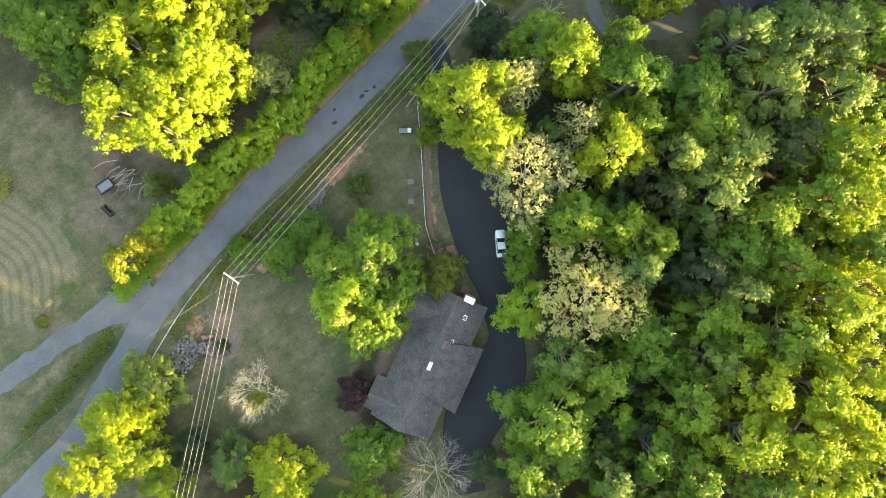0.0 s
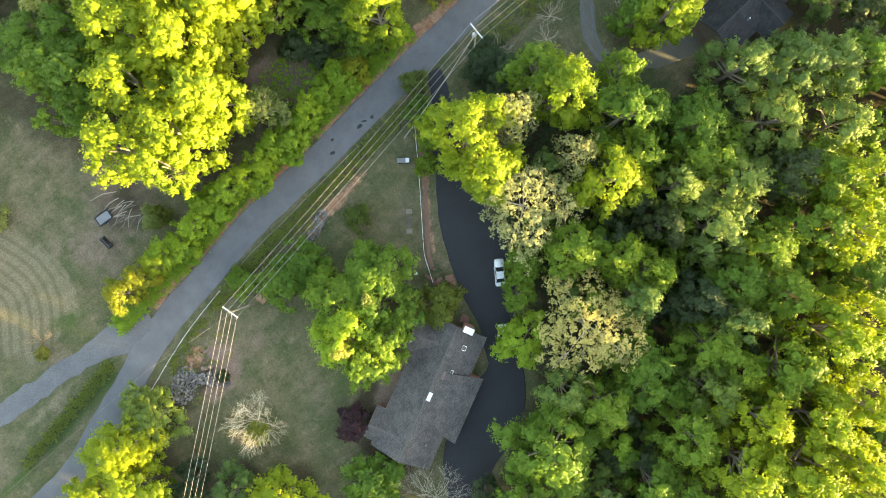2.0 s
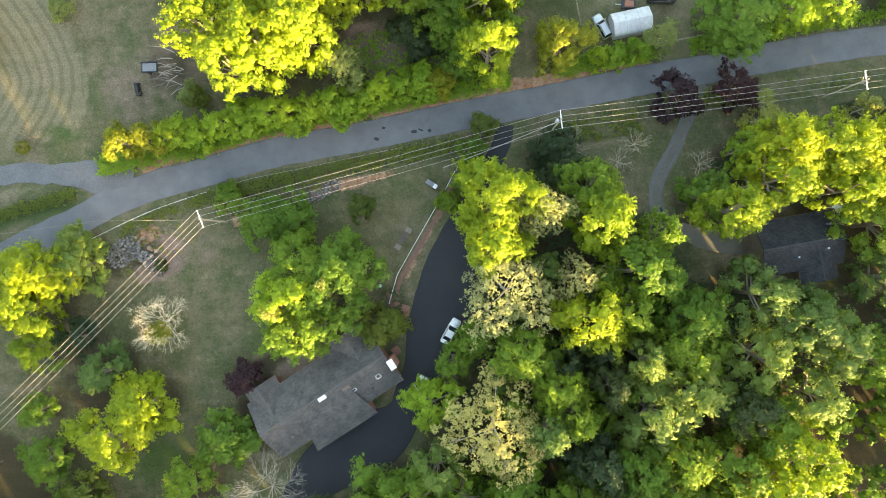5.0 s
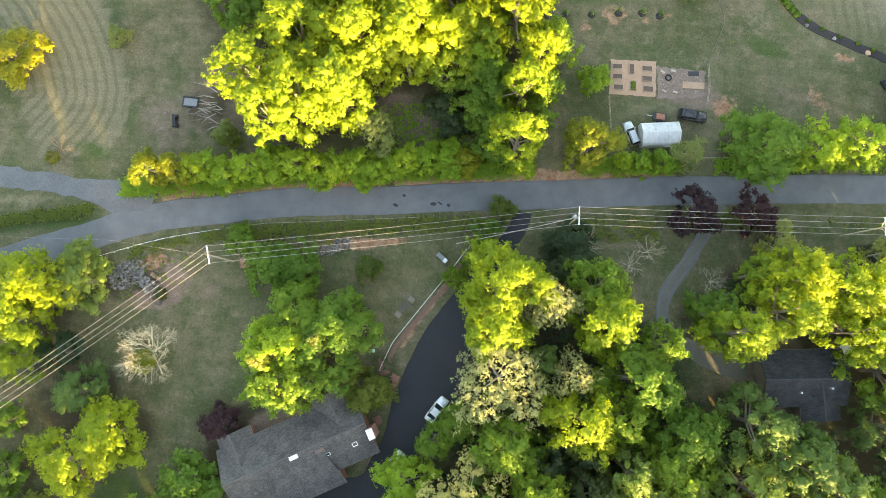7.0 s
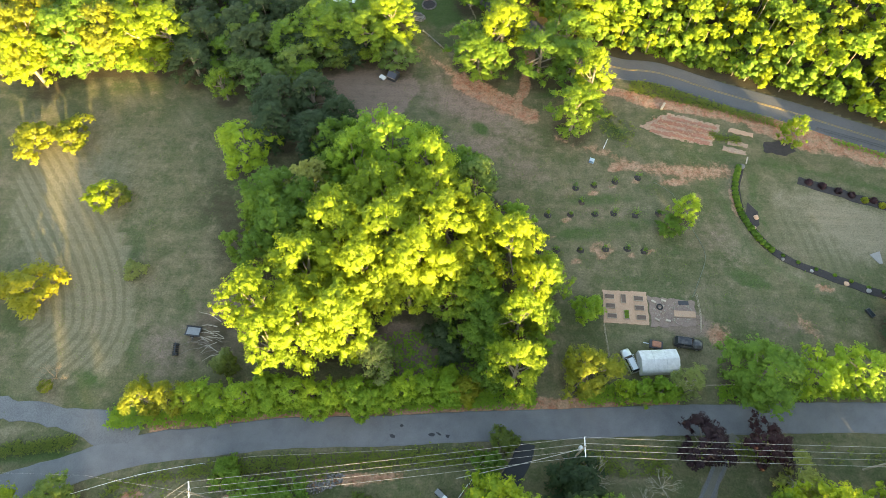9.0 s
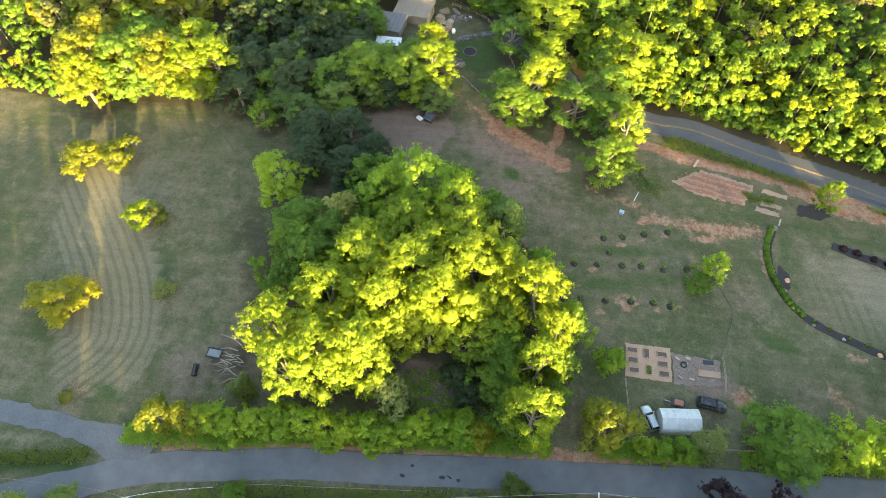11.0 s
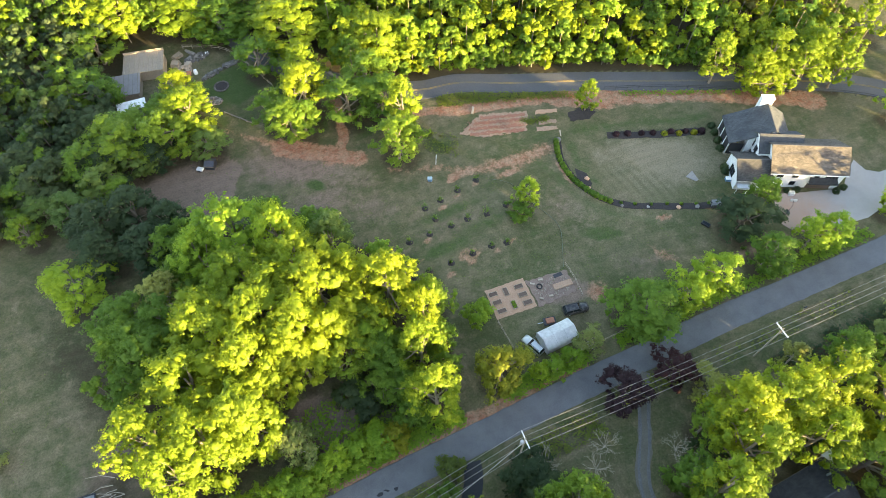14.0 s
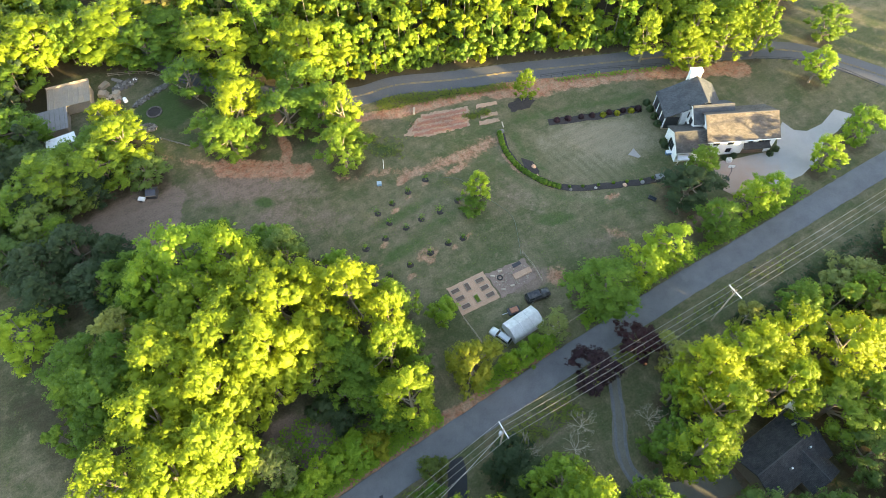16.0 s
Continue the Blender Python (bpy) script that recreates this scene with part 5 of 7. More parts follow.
for x, y, sx, sy in ((-0.2, -0.35, 1.5, 0.85), (9.6, -2.6, 0.9, 0.8), (4.9, -2.3, 0.9, 0.5)):
    z = 5.6 - abs(y) * 0.48
    sk = part("roof_light", box(x, y, z - 0.02, sx, sy, 0.18, rx=25.6 if y < -1 else 0, bevel=0.02), WHITE if y > -1 else METAL, house, "white-framed roof light" if y > -1 else "grey-framed roof light with dark glass")
    part("pane", box(x, y, z + 0.14, sx * 0.75, sy * 0.75, 0.04, rx=25.6 if y < -1 else 0), CANVAS if y > -1 else GLASS, sk)
for x, y, sx, sy in ((4.0, -1.35, 1.5, 0.8), (3.3, -1.75, 0.9, 0.45), (-8.6, -3.4, 0.5, 0.4)):
    z = 5.6 - abs(y) * 0.48
    part("roof_patch", box(x, y, z - 0.012, sx, sy, 0.022, rx=25.6), RUSTY, house, "rust-brown weathered patch of shingles")
for x, y in ((-0.7, -4.6), (4.6, -2.4), (-5.5, -3.4), (7.5, -4.0), (-2.8, 2.2)):
    z = 5.6 - abs(y) * 0.48
    bm = bmesh.new()
    add_tube(bm, [(x, y, z - 0.1), (x, y, z + 0.35)], [0.13, 0.13], 8)
    part("vent_pipe", bm, BLACK if y > -4.5 else METAL, house)
part("roof_hatch", box(-0.9, -4.55, 3.42, 0.7, 0.9, 0.16, rx=25.6), BLACK, house, "dark green roof hatch")
for x in (-9, -3, 1.5, 9.5):
    window(house, x, -5.25 if abs(x) > 6 else -7.65, 0.9, 1.4, 1.2, 0, WHITE)
for x in (-3.5, 0, 3.0):
    window(house, x, 5.06, 0.9, 1.4, 1.2, 0, WHITE)
part("gutter", box(0, -5.68, 2.74, 3.0, 0.14, 0.12), WHITE, house)
part("door", box(3.5, -7.64, 0, 0.95, 0.08, 2.05), TAN, house)
DARK_BRICK = surface("old_brick", (0.16, 0.075, 0.055), (0.25, 0.125, 0.09), 2.0, 0.9, 0, 8, 0.3, 0.4)
steps = thing("brick_steps", -8.4, -26.3, 0, 27.9, "red brick stoop and planter by the chimney", "steps")
for k in range(3):
    part("step", box(0, -0.3 * k, 0, 1.5 - 0.15 * k, 1.1 - 0.25 * k, 0.18 * (k + 1), bevel=0.01), DARK_BRICK, steps)
wall_bed = thing("retaining_wall", -6.9, -18.6, 0, 0, "low red brick retaining wall by the driveway", "wall")
part("coping", box(0, 0, 0, 3.6, 1.0, 0.35, -22, 0.02), DARK_BRICK, wall_bed)
part("coping", box(-1.5, 1.2, 0, 0.5, 3.2, 0.4, 20, 0.02), DARK_BRICK, wall_bed)

# dark-roofed house under the trees
house_b = thing("house", 62.4, -13.6, 0, 5.5, "low house with a charcoal shingle roof under trees", "house")
gable(house_b, -6.6, 6.4, -4.2, 4.2, 3.0, 4.9, "u", 0.5, TAN, DARK_SHINGLE)
gable(house_b, -0.5, 5.2, -6.6, 0, 3.0, 4.3, "v", 0.4, TAN, DARK_SHINGLE)
for x, y in ((-1.5, -2.2), (3.6, -1.6), (4.6, 2.4)):
    bm = bmesh.new()
    add_tube(bm, [(x, y, 3.6), (x, y, 4.9)], [0.17, 0.17], 8)
    part("roof_vent", bm, METAL, house_b, "pale metal roof vent")
part("porch_cover", box(8.2, 4.2, 2.3, 2.6, 2.0, 0.14), CANVAS, house_b, "pale porch cover")
for x in (7.1, 9.3):
    part("porch_post", box(x, 4.9, 0, 0.12, 0.12, 2.3), WHITE, house_b)
for x in (-4.5, -1.5):
    window(house_b, x, -4.25, 0.9, 1.4, 1.2, 0, WHITE)

SLATE = shingle("slate_shingle", (0.060, 0.064, 0.072), (0.078, 0.083, 0.092))
# white farmhouse
farm = thing("farmhouse", 96.6, 43.1, 0, -23.5, "white two-storey farmhouse with charcoal shingle roofs", "house")
gable(farm, -1.6, 13.6, 0.0, 9.2, 5.2, 8.2, "u", 0.5, WHITE, shingle("brown_shingle", (0.085, 0.072, 0.062), (0.14, 0.122, 0.105)))
gable(farm, -3.6, 5.0, 4.6, 10.8, 5.8, 8.0, "u", 0.35, WHITE, SLATE)
gable(farm, -8.4, -1.6, -1.2, 6.2, 3.6, 5.7, "u", 0.4, WHITE, shingle("greybrown_shingle", (0.055, 0.052, 0.05), (0.095, 0.09, 0.085)))
gable(farm, -5.0, 3.4, 8.6, 16.2, 5.8, 8.4, "v", 0.4, WHITE, SLATE, -0.6)
part("porch_roof", slab_roof([(-4.2, 16.6, 6.25), (-4.2, 8.3, 6.25), (-8.9, 8.3, 4.0), (-8.9, 16.6, 4.0)]), SLATE, farm)
part("porch_floor", box(-6.7, 12.5, 0, 4.0, 7.8, 0.4), TIMBER, farm)
for y in (8.9, 11.3, 13.8, 16.2):
    part("porch_post", box(-8.5, y, 0.3, 0.22, 0.22, 3.6, bevel=0.02), WHITE, farm)
for y in (10.1, 12.55, 15.0):
    part("porch_screen", box(-8.45, y, 0.4, 0.06, 2.2, 3.3), BLACK, farm, "black insect screen")
part("porch_screen", box(-6.9, 8.55, 0.4, 3.0, 0.06, 3.4), BLACK, farm, "black insect screen")
stack = part("chimney", box(-1.0, 16.95, 0, 2.6, 1.3, 9.6, bevel=0.03), WHITE, farm, "white painted chimney")
part("chimney_top", box(-1.0, 16.95, 9.5, 2.8, 1.5, 0.3, bevel=0.04), WHITE, stack)
garage = part("garage_door", box(9.5, -0.05, 0, 5.0, 0.12, 2.3), surface("brown_door", (0.09, 0.06, 0.045), (0.15, 0.10, 0.075), 1, 0.6), farm, "dark brown panelled garage door")
for k in range(3):
    part("rail", box(9.5, -0.13, 0.55 + 0.57 * k, 4.9, 0.03, 0.05), BLACK, garage)
part("garage_canopy", slab_roof([(6.7, 0.0, 3.5), (12.3, 0.0, 3.5), (12.6, -1.3, 2.75), (6.4, -1.3, 2.75)]), DARK_SHINGLE, farm)
for x in (6.7, 12.3):
    part("canopy_bracket", box(x, -0.6, 2.35, 0.14, 1.1, 0.14, rx=-25), WHITE, farm)
for x, w in ((0.4, 1.2), (3.6, 1.2), (8.0, 0.9), (10.4, 1.1), (11.8, 1.1)):
    window(farm, x, -0.05, 3.4, w, 1.2, 0, BLACK)
window(farm, 3.8, -0.05, 0.9, 1.0, 1.0, 0, BLACK)
for y, z in ((6.6, 3.6), (8.8, 3.6), (7.7, 0.9)):
    window(farm, -3.66, y, z, 1.1, 1.5, 90, BLACK)
window(farm, -8.46, 2.5, 0.9, 2.2, 1.9, 90, BLACK, 2)
window(farm, -1.66, 0.9, 3.7, 0.9, 1.2, 90, BLACK)
part("gutter", box(6.0, -0.62, 4.78, 15.6, 0.14, 0.13), WHITE, farm)
part("bay_roof", slab_roof([(-8.4, -1.2, 2.6), (-5.8, -1.2, 2.6), (-5.8, -2.6, 2.2), (-8.4, -2.6, 2.2)]), METAL, farm)
for x in (-8.2, -6.0):
    part("bay_post", box(x, -2.4, 0, 0.12, 0.12, 2.2), WHITE, farm)

WEATHERED = surface("weathered_boards", (0.13, 0.125, 0.125), (0.20, 0.19, 0.185), 0.8, 0.9, 0, 9, 0.3)
OLD_WOOD = surface("old_grey_wood", (0.07, 0.062, 0.055), (0.13, 0.115, 0.10), 2, 0.9, 0, 8, 0.3)
# timber sheds beyond the grove
shed = thing("shed", -28.5, 126.5, 0, -8, "timber workshop with a tan deck roof and grey lean-to", "shed")
part("wall", box(1.2, 2.4, 0, 8.8, 6.2, 2.7), TAN, shed)
part("roof", slab_roof([(-3.9, 6.0, 3.1), (5.9, 6.0, 3.1), (5.9, -1.0, 2.9), (-3.9, -1.0, 2.9)]), TAN, shed, "tan boarded flat roof")
for k in range(9):
    part("roof_board", box(-3.3 + 1.1 * k, 2.5, 3.06, 0.04, 7.0, 0.06), TIMBER, shed)
part("railing", box(1.0, 6.05, 3.1, 9.8, 0.08, 0.6), TIMBER, shed)
part("wall", box(-3.6, -4.4, 0, 7.0, 6.2, 2.4), TAN, shed)
part("roof", slab_roof([(-7.4, -1.1, 3.0), (0.4, -1.1, 3.0), (0.4, -7.8, 2.5), (-7.4, -7.8, 2.5)]), WEATHERED, shed, "grey boarded lean-to roof")
for k in range(7):
    part("roof_board", box(-6.8 + 1.1 * k, -4.45, 2.73, 0.06, 6.7, 0.05, rx=4.3), OLD_WOOD, shed)
awning = thing("awning", -31.5, 115.4, 0, 0, "white corrugated awning on posts", "awning")
part("sheet", slab_roof([(-3.3, 1.3, 2.7), (3.3, 1.3, 2.7), (3.3, -1.4, 2.3), (-3.3, -1.4, 2.3)], 0.06), CANVAS, awning)
for x in (-3.1, 3.1):
    for y in (-1.2, 1.1):
        part("post", box(x, y, 0, 0.1, 0.1, 2.35), TIMBER, awning)


# ---- vehicles ----
def wheel(parent, x, y, r):
    tyre = bmesh.new()
    bmesh.ops.create_cone(tyre, cap_ends=True, segments=18, radius1=r, radius2=r, depth=0.22)
    bmesh.ops.bevel(tyre, geom=[e for e in tyre.edges if e.calc_face_angle(0) > 0.8], offset=0.04, segments=2, affect="EDGES")
    bmesh.ops.transform(tyre, matrix=pose(x, y, r, 90), verts=tyre.verts)
    w = part("wheel", tyre, RUBBER, parent)
    rim = bmesh.new()
    bmesh.ops.create_cone(rim, cap_ends=True, segments=14, radius1=r * 0.62, radius2=r * 0.55, depth=0.24)
    bmesh.ops.transform(rim, matrix=pose(x, y, r, 90), verts=rim.verts)
    part("rim", rim, METAL, w)


def loft(rings):
    """A skin over rings of equal count, closed at both ends."""
    b = bmesh.new()
    vs = [[b.verts.new(p) for p in ring] for ring in rings]
    n = len(vs[0])
    for r, s in zip(vs, vs[1:]):
        for k in range(n):
            b.faces.new((r[k], r[(k + 1) % n], s[(k + 1) % n], s[k]))
    b.faces.new(vs[0][::-1])
    b.faces.new(vs[-1])
    bmesh.ops.recalc_face_normals(b, faces=b.faces)
    return b


def vehicle(name, x, y, rz, length, width, height, colour, label, style="saloon"):
    """A parked car: body shell, glasshouse, roof, wheels, lamps, mirrors; it points along +x."""
    car = thing(name, x, y, 0, rz, label, "pickup" if style == "pickup" else "car")
    hood = height * (0.62 if style == "saloon" else 0.66)
    L, W2 = length / 2, width / 2
    stations = ((-1.0, 0.78, 0.80), (-0.94, 0.93, 0.97), (-0.6, 1.0, 1.0), (0.0, 1.0, 1.0), (0.55, 0.99, 0.98), (0.88, 0.93, 0.90), (1.0, 0.74, 0.74))
    rings = []
    for s, w, h in stations:
        top, a = hood * h, W2 * w
        rings.append([(s * L, c * a, z) for c, z in ((-0.86, 0.22), (-1, 0.35), (-1, top * 0.78), (-0.9, top * 0.97), (0, top), (0.9, top * 0.97), (1, top * 0.78), (1, 0.35), (0.86, 0.22))])
    b = loft(rings)
    for f in b.faces:
        f.smooth = True
    part("body", b, colour, car)
    if style == "saloon":
        s0, s1, s2, s3 = -0.72, -0.42, 0.10, 0.40
    elif style == "suv":
        s0, s1, s2, s3 = -0.97, -0.86, 0.12, 0.38
    else:
        s0, s1, s2, s3 = -0.18, -0.10, 0.20, 0.42
    lo, hi, g, t = hood * 0.96, height * 0.97, W2 * 0.88, W2 * 0.70
    glass = loft([[(s0 * L, -g, lo), (s0 * L, g, lo), (s1 * L, t, hi), (s1 * L, -t, hi)], [(s3 * L, -g, lo), (s3 * L, g, lo), (s2 * L, t, hi), (s2 * L, -t, hi)]])
    part("glasshouse", glass, GLASS, car, "dark tinted windows")
    part("roof", box((s1 + s2) / 2 * L, 0, hi - 0.02, (s2 - s1) * L * 1.0, t * 2.02, 0.07, bevel=0.03), colour, car)
    bm = bmesh.new()
    for k in (-1, 1):
        add_tube(bm, [(s0 * L, k * g, lo), (s1 * L, k * t, hi), (s2 * L, k * t, hi), (s3 * L, k * g, lo)], [0.05] * 4, 5)
        add_tube(bm, [((s1 + s2) / 2 * L, k * g, lo), ((s1 + s2) / 2 * L, k * t, hi)], [0.045] * 2, 5)
    part("pillars", bm, colour, car)
    for k in (-1, 1):
        for s in (-0.62, 0.62):
            wheel(car, s * L, k * (W2 - 0.10), 0.33 if style == "saloon" else 0.39)
        part("headlight", box(0.95 * L, k * W2 * 0.62, hood * 0.55, 0.16, 0.36, 0.14, bevel=0.03), CANVAS, car)
        part("tail_light", box(-0.965 * L, k * W2 * 0.66, hood * 0.6, 0.12, 0.3, 0.16, bevel=0.03), surface("red_lens", (0.25, 0.01, 0.01), (0.35, 0.02, 0.02), 2, 0.3), car)
        part("mirror", box(s3 * L * 0.86, k * (W2 + 0.10), lo - 0.03, 0.12, 0.2, 0.14, bevel=0.03), colour, car)
    if style == "pickup":
        part("bed", box(-0.58 * L, 0, hood * 0.93, 0.68 * L, W2 * 1.5, 0.14, bevel=0.02), BLACK, car, "open dark load bed")
    if style == "suv":
        for k in (-1, 1):
            part("roof_rail", box(-0.35 * L, k * t * 0.86, hi + 0.06, 0.9 * L, 0.06, 0.06), BLACK, car)
    return car


WHITE_PAINT, SILVER, BLACK_PAINT = paint("white_car_paint", (0.75, 0.76, 0.76)), paint("silver_car_paint", (0.45, 0.47, 0.47), 0.35, 0.6), paint("black_car_paint", (0.012, 0.013, 0.018))
vehicle("car", 1.7, -23.8, 55.5, 4.85, 1.85, 1.45, WHITE_PAINT, "white saloon car parked on the dark driveway")
vehicle("car", -4.9, -33.3, 58, 4.7, 1.85, 1.6, WHITE_PAINT, "white car parked beneath a leafy tree", "suv")
vehicle("car", 32.8, 27.1, 114, 4.5, 1.8, 1.7, SILVER, "pale silver estate car with its nose to the garden", "suv")
vehicle("car", 43.6, 31.1, -6, 5.0, 1.95, 1.85, BLACK_PAINT, "black estate car parked on grass beside the tent", "suv")
trailer = thing("trailer", 37.8, 30.5, 0, -8, "small open trailer with a reddish load", "trailer")
part("tray", box(0, 0, 0.45, 2.4, 1.5, 0.4, bevel=0.03), BLACK, trailer)
part("load", box(0.05, 0, 0.75, 1.6, 1.1, 0.35, bevel=0.12), CLAY, trailer)
part("drawbar", box(-1.7, 0, 0.45, 1.2, 0.1, 0.1), METAL, trailer)
for k in (-1, 1):
    wheel(trailer, 0, k * 0.8, 0.3)
cart = thing("trailer", -47.4, 27.6, 0, -3, "black flat trailer with a pale grey bed", "trailer")
part("frame", box(0, 0, 0.45, 2.9, 1.9, 0.16, bevel=0.02), BLACK, cart)
part("deck", box(0.05, 0.02, 0.6, 2.4, 1.4, 0.06), GREY_STEEL, cart)
for k in (-1, 1):
    part("side_rail", box(0, k * 0.92, 0.6, 2.9, 0.06, 0.25), BLACK, cart)
    wheel(cart, 0, k * 1.0, 0.32)
part("drawbar", box(0.3, -1.4, 0.45, 0.1, 1.0, 0.1), BLACK, cart)
rake = thing("farm_implement", -49.9, 24.0, 0, 8, "rusty black farm implement in long grass", "implement")
part("beam", box(0, 0, 0.5, 0.25, 2.4, 0.2, bevel=0.03), BLACK, rake)
for k in range(7):
    part("tine", box(0.0, -1.1 + k * 0.36, 0.0, 1.0, 0.06, 0.55, ry=20), RUBBER, rake)
for k in (-1, 1):
    wheel(rake, 0.3, k * 0.9, 0.35)


# ---- power line ----
def pole(x, y, rz, label, lamp=False):
    """A timber pole with a crossarm, insulators and, on one, a transformer."""
    p = thing("utility_pole", x, y, 0, rz, label, "utility pole", "poles along the lane")
    bm = bmesh.new()
    add_tube(bm, [(0, 0, -0.4), (0, 0, 6), (0, 0, 12.3)], [0.17, 0.15, 0.11], 10)
    part("post", bm, TIMBER, p)
    arm = part("crossarm", box(0, 0, 11.55, 3.0, 0.14, 0.18, bevel=0.01), CANVAS, p, "pale weathered crossarm")
    for k in (-1.4, -0.45, 0.45, 1.4):
        bm = bmesh.new()
        add_tube(bm, [(k, 0, 11.72), (k, 0, 11.84), (k, 0, 11.98)], [0.05, 0.09, 0.04], 8)
        part("insulator", bm, CANVAS, arm)
    for k in (-1, 1):
        bm = bmesh.new()
        add_tube(bm, [(0, 0, 10.6), (k * 1.0, 0, 11.56)], [0.03, 0.03], 5)
        part("brace", bm, METAL, p)
    if lamp:
        bm = bmesh.new()
        add_tube(bm, [(0.1, 0.42, 9.6), (0.1, 0.42, 10.7)], [0.28, 0.28], 14)
        can = part("transformer", bm, METAL, p, "grey transformer can")
        part("bushing", box(0.1, 0.42, 10.7, 0.12, 0.12, 0.25, bevel=0.03), CANVAS, can)
    return p


POLES = [(-86.0, -41.5, -55), (-36.3, -0.9, -74), (22.25, 9.55, 91), (70.1, 11.2, 92), (120.0, 13.8, 92), (175.0, 17.5, 92)]
for i, (x, y, rz) in enumerate(POLES):
    pole(x, y, rz, "timber utility pole with crossarm" + (" and transformer beside the lane" if i == 2 else " beside the lane"), i == 2)


def wire(a, b, sag, r=0.022, label="pale sagging power line wire", sides=5):
    bm = bmesh.new()
    a, b = Vector(a), Vector(b)
    pts = [a.lerp(b, s / 14) - Vector((0, 0, 4 * sag * (s / 14) * (1 - s / 14))) for s in range(15)]
    add_tube(bm, pts, [r] * 15, sides)
    return tagged(part("power_line", bm, WIRE), label, "wire", "power lines")


for (x0, y0, r0), (x1, y1, r1) in zip(POLES, POLES[1:]):
    flip = -1 if (r0 < 0) != (r1 < 0) else 1
    for k in (-1.4, -0.45, 0.45, 1.4):
        wire((x0 + k * math.cos(radians(r0)), y0 + k * math.sin(radians(r0)), 11.95),
             (x1 + flip * k * math.cos(radians(r1)), y1 + flip * k * math.sin(radians(r1)), 11.95), 0.7)
wire((-36.3, -0.9, 9.0), (-54.5, 0.6, 8.4), 0.3, 0.014, "thin cable crossing over the lane")
wire((-54.5, 0.6, 8.4), (-112, -1.5, 8.0), 0.6, 0.009, "thin cable crossing over the lane")
wire((22.25, 9.55, 10.6), (3.0, 4.4, 6.0), 1.0, 0.05, "thick grey service cable dropping into trees")


# ---- fences ----
def fence(points, high, gap, mat, label, rails=(0.35, 0.85), r=0.05, width=0.1):
    """Posts and rails along a line."""
    ob = thing("fence", 0, 0, 0, 0, label, "fence")
    line = smooth_line(points, gap)
    post = mesh_from("post", *tube([(0, 0, -0.2), (0, 0, high)], [r, r], 6), mat)
    for p in line:
        piece("post", post, ob, pose(p[0], p[1], 0))
    for p, q in zip(line, line[1:]):
        d = q - p
        for z in rails:
            part("rail", box(*((p + q) / 2), z * high, float(np.linalg.norm(d)) + 0.02, 0.04, width, math.degrees(math.atan2(d[1], d[0]))), mat, ob)
    return ob


MULCH_RED = surface("red_mulch", (0.14, 0.075, 0.055), (0.22, 0.125, 0.095), 1.5, 0.95, 0, 9, 0.5)
tagged(ribbon("fence_bed", [(5.4, 3.9), (2.5, -1.2), (-2.1, -7.8), (-6.1, -13.4), (-7.3, -16.4)], 0.75, 0.03, MULCH_RED, 0.05, 0.12, 15), "strip of red-brown mulch beside the fence", "mulch bed", kind="structure")
fence([(4.9, 4.2), (1.8, -0.6), (-2.8, -7.2), (-6.8, -13.0), (-7.4, -14.5), (-8.7, -17.9)], 1.1, 1.9, WHITE, "white rail fence between lawn and driveway", (0.3, 0.9), 0.06, 0.12)
fence([(-62.8, -2.6), (-58.0, -0.8), (-53.1, 1.0), (-48.1, 2.6), (-43.2, 3.8), (-39.5, 4.6)], 0.6, 2.6, WHITE, "low white guard rail along the lane", (0.92,), 0.05, 0.11)
fence([(-38.0, 5.0), (-31.2, 6.3), (-26.5, 6.8), (-20.8, 7.4), (-13.2, 8.3), (-4.0, 9.3)], 0.6, 2.8, PALE_BARK, "low weathered pale rail in roadside weeds", (0.9,), 0.035, 0.05)
fence([(76.6, 82.0), (90.7, 77.3), (108.7, 69.4), (124, 63.0), (133.9, 57.4), (141.0, 50.6), (145.9, 40.4)], 1.2, 2.6, BLACK, "dark timber rail fence beside the far road", (0.45, 0.9), 0.06, 0.1)
fence([(28.6, 33.8), (28.9, 31.0), (29.2, 27.8)], 1.1, 1.4, TIMBER, "grey timber fence by the vegetable garden", (0.4, 0.9))
fence([(32.1, 21.8), (37.1, 22.7), (46.0, 23.5), (52.0, 24.0)], 1.1, 2.4, TIMBER, "grey rail fence behind the tent", (0.5, 0.95))
fence([(-17.7, 134.5), (-8.9, 130.6), (-5.1, 125.9), (-1.9, 119.5), (1.3, 112.0)], 1.1, 2.0, TIMBER, "weathered picket fence round the yard", (0.4, 0.9))
fence([(-11.3, 107.5), (-5.4, 101.3)], 0.5, 2.0, STONE, "low stone edging of the yard", (0.2, 0.7), 0.15, 0.25)
fence([(46.2, 33.5), (46.5, 37.0), (46.2, 41.0)], 1.0, 1.8, TIMBER, "short timber fence at the garden end", (0.4, 0.9))
fence([(5.2, 4.4), (7.4, 8.4)], 1.0, 2.0, METAL, "thin grey metal gate by the driveway", (0.3, 0.9), 0.04, 0.06)

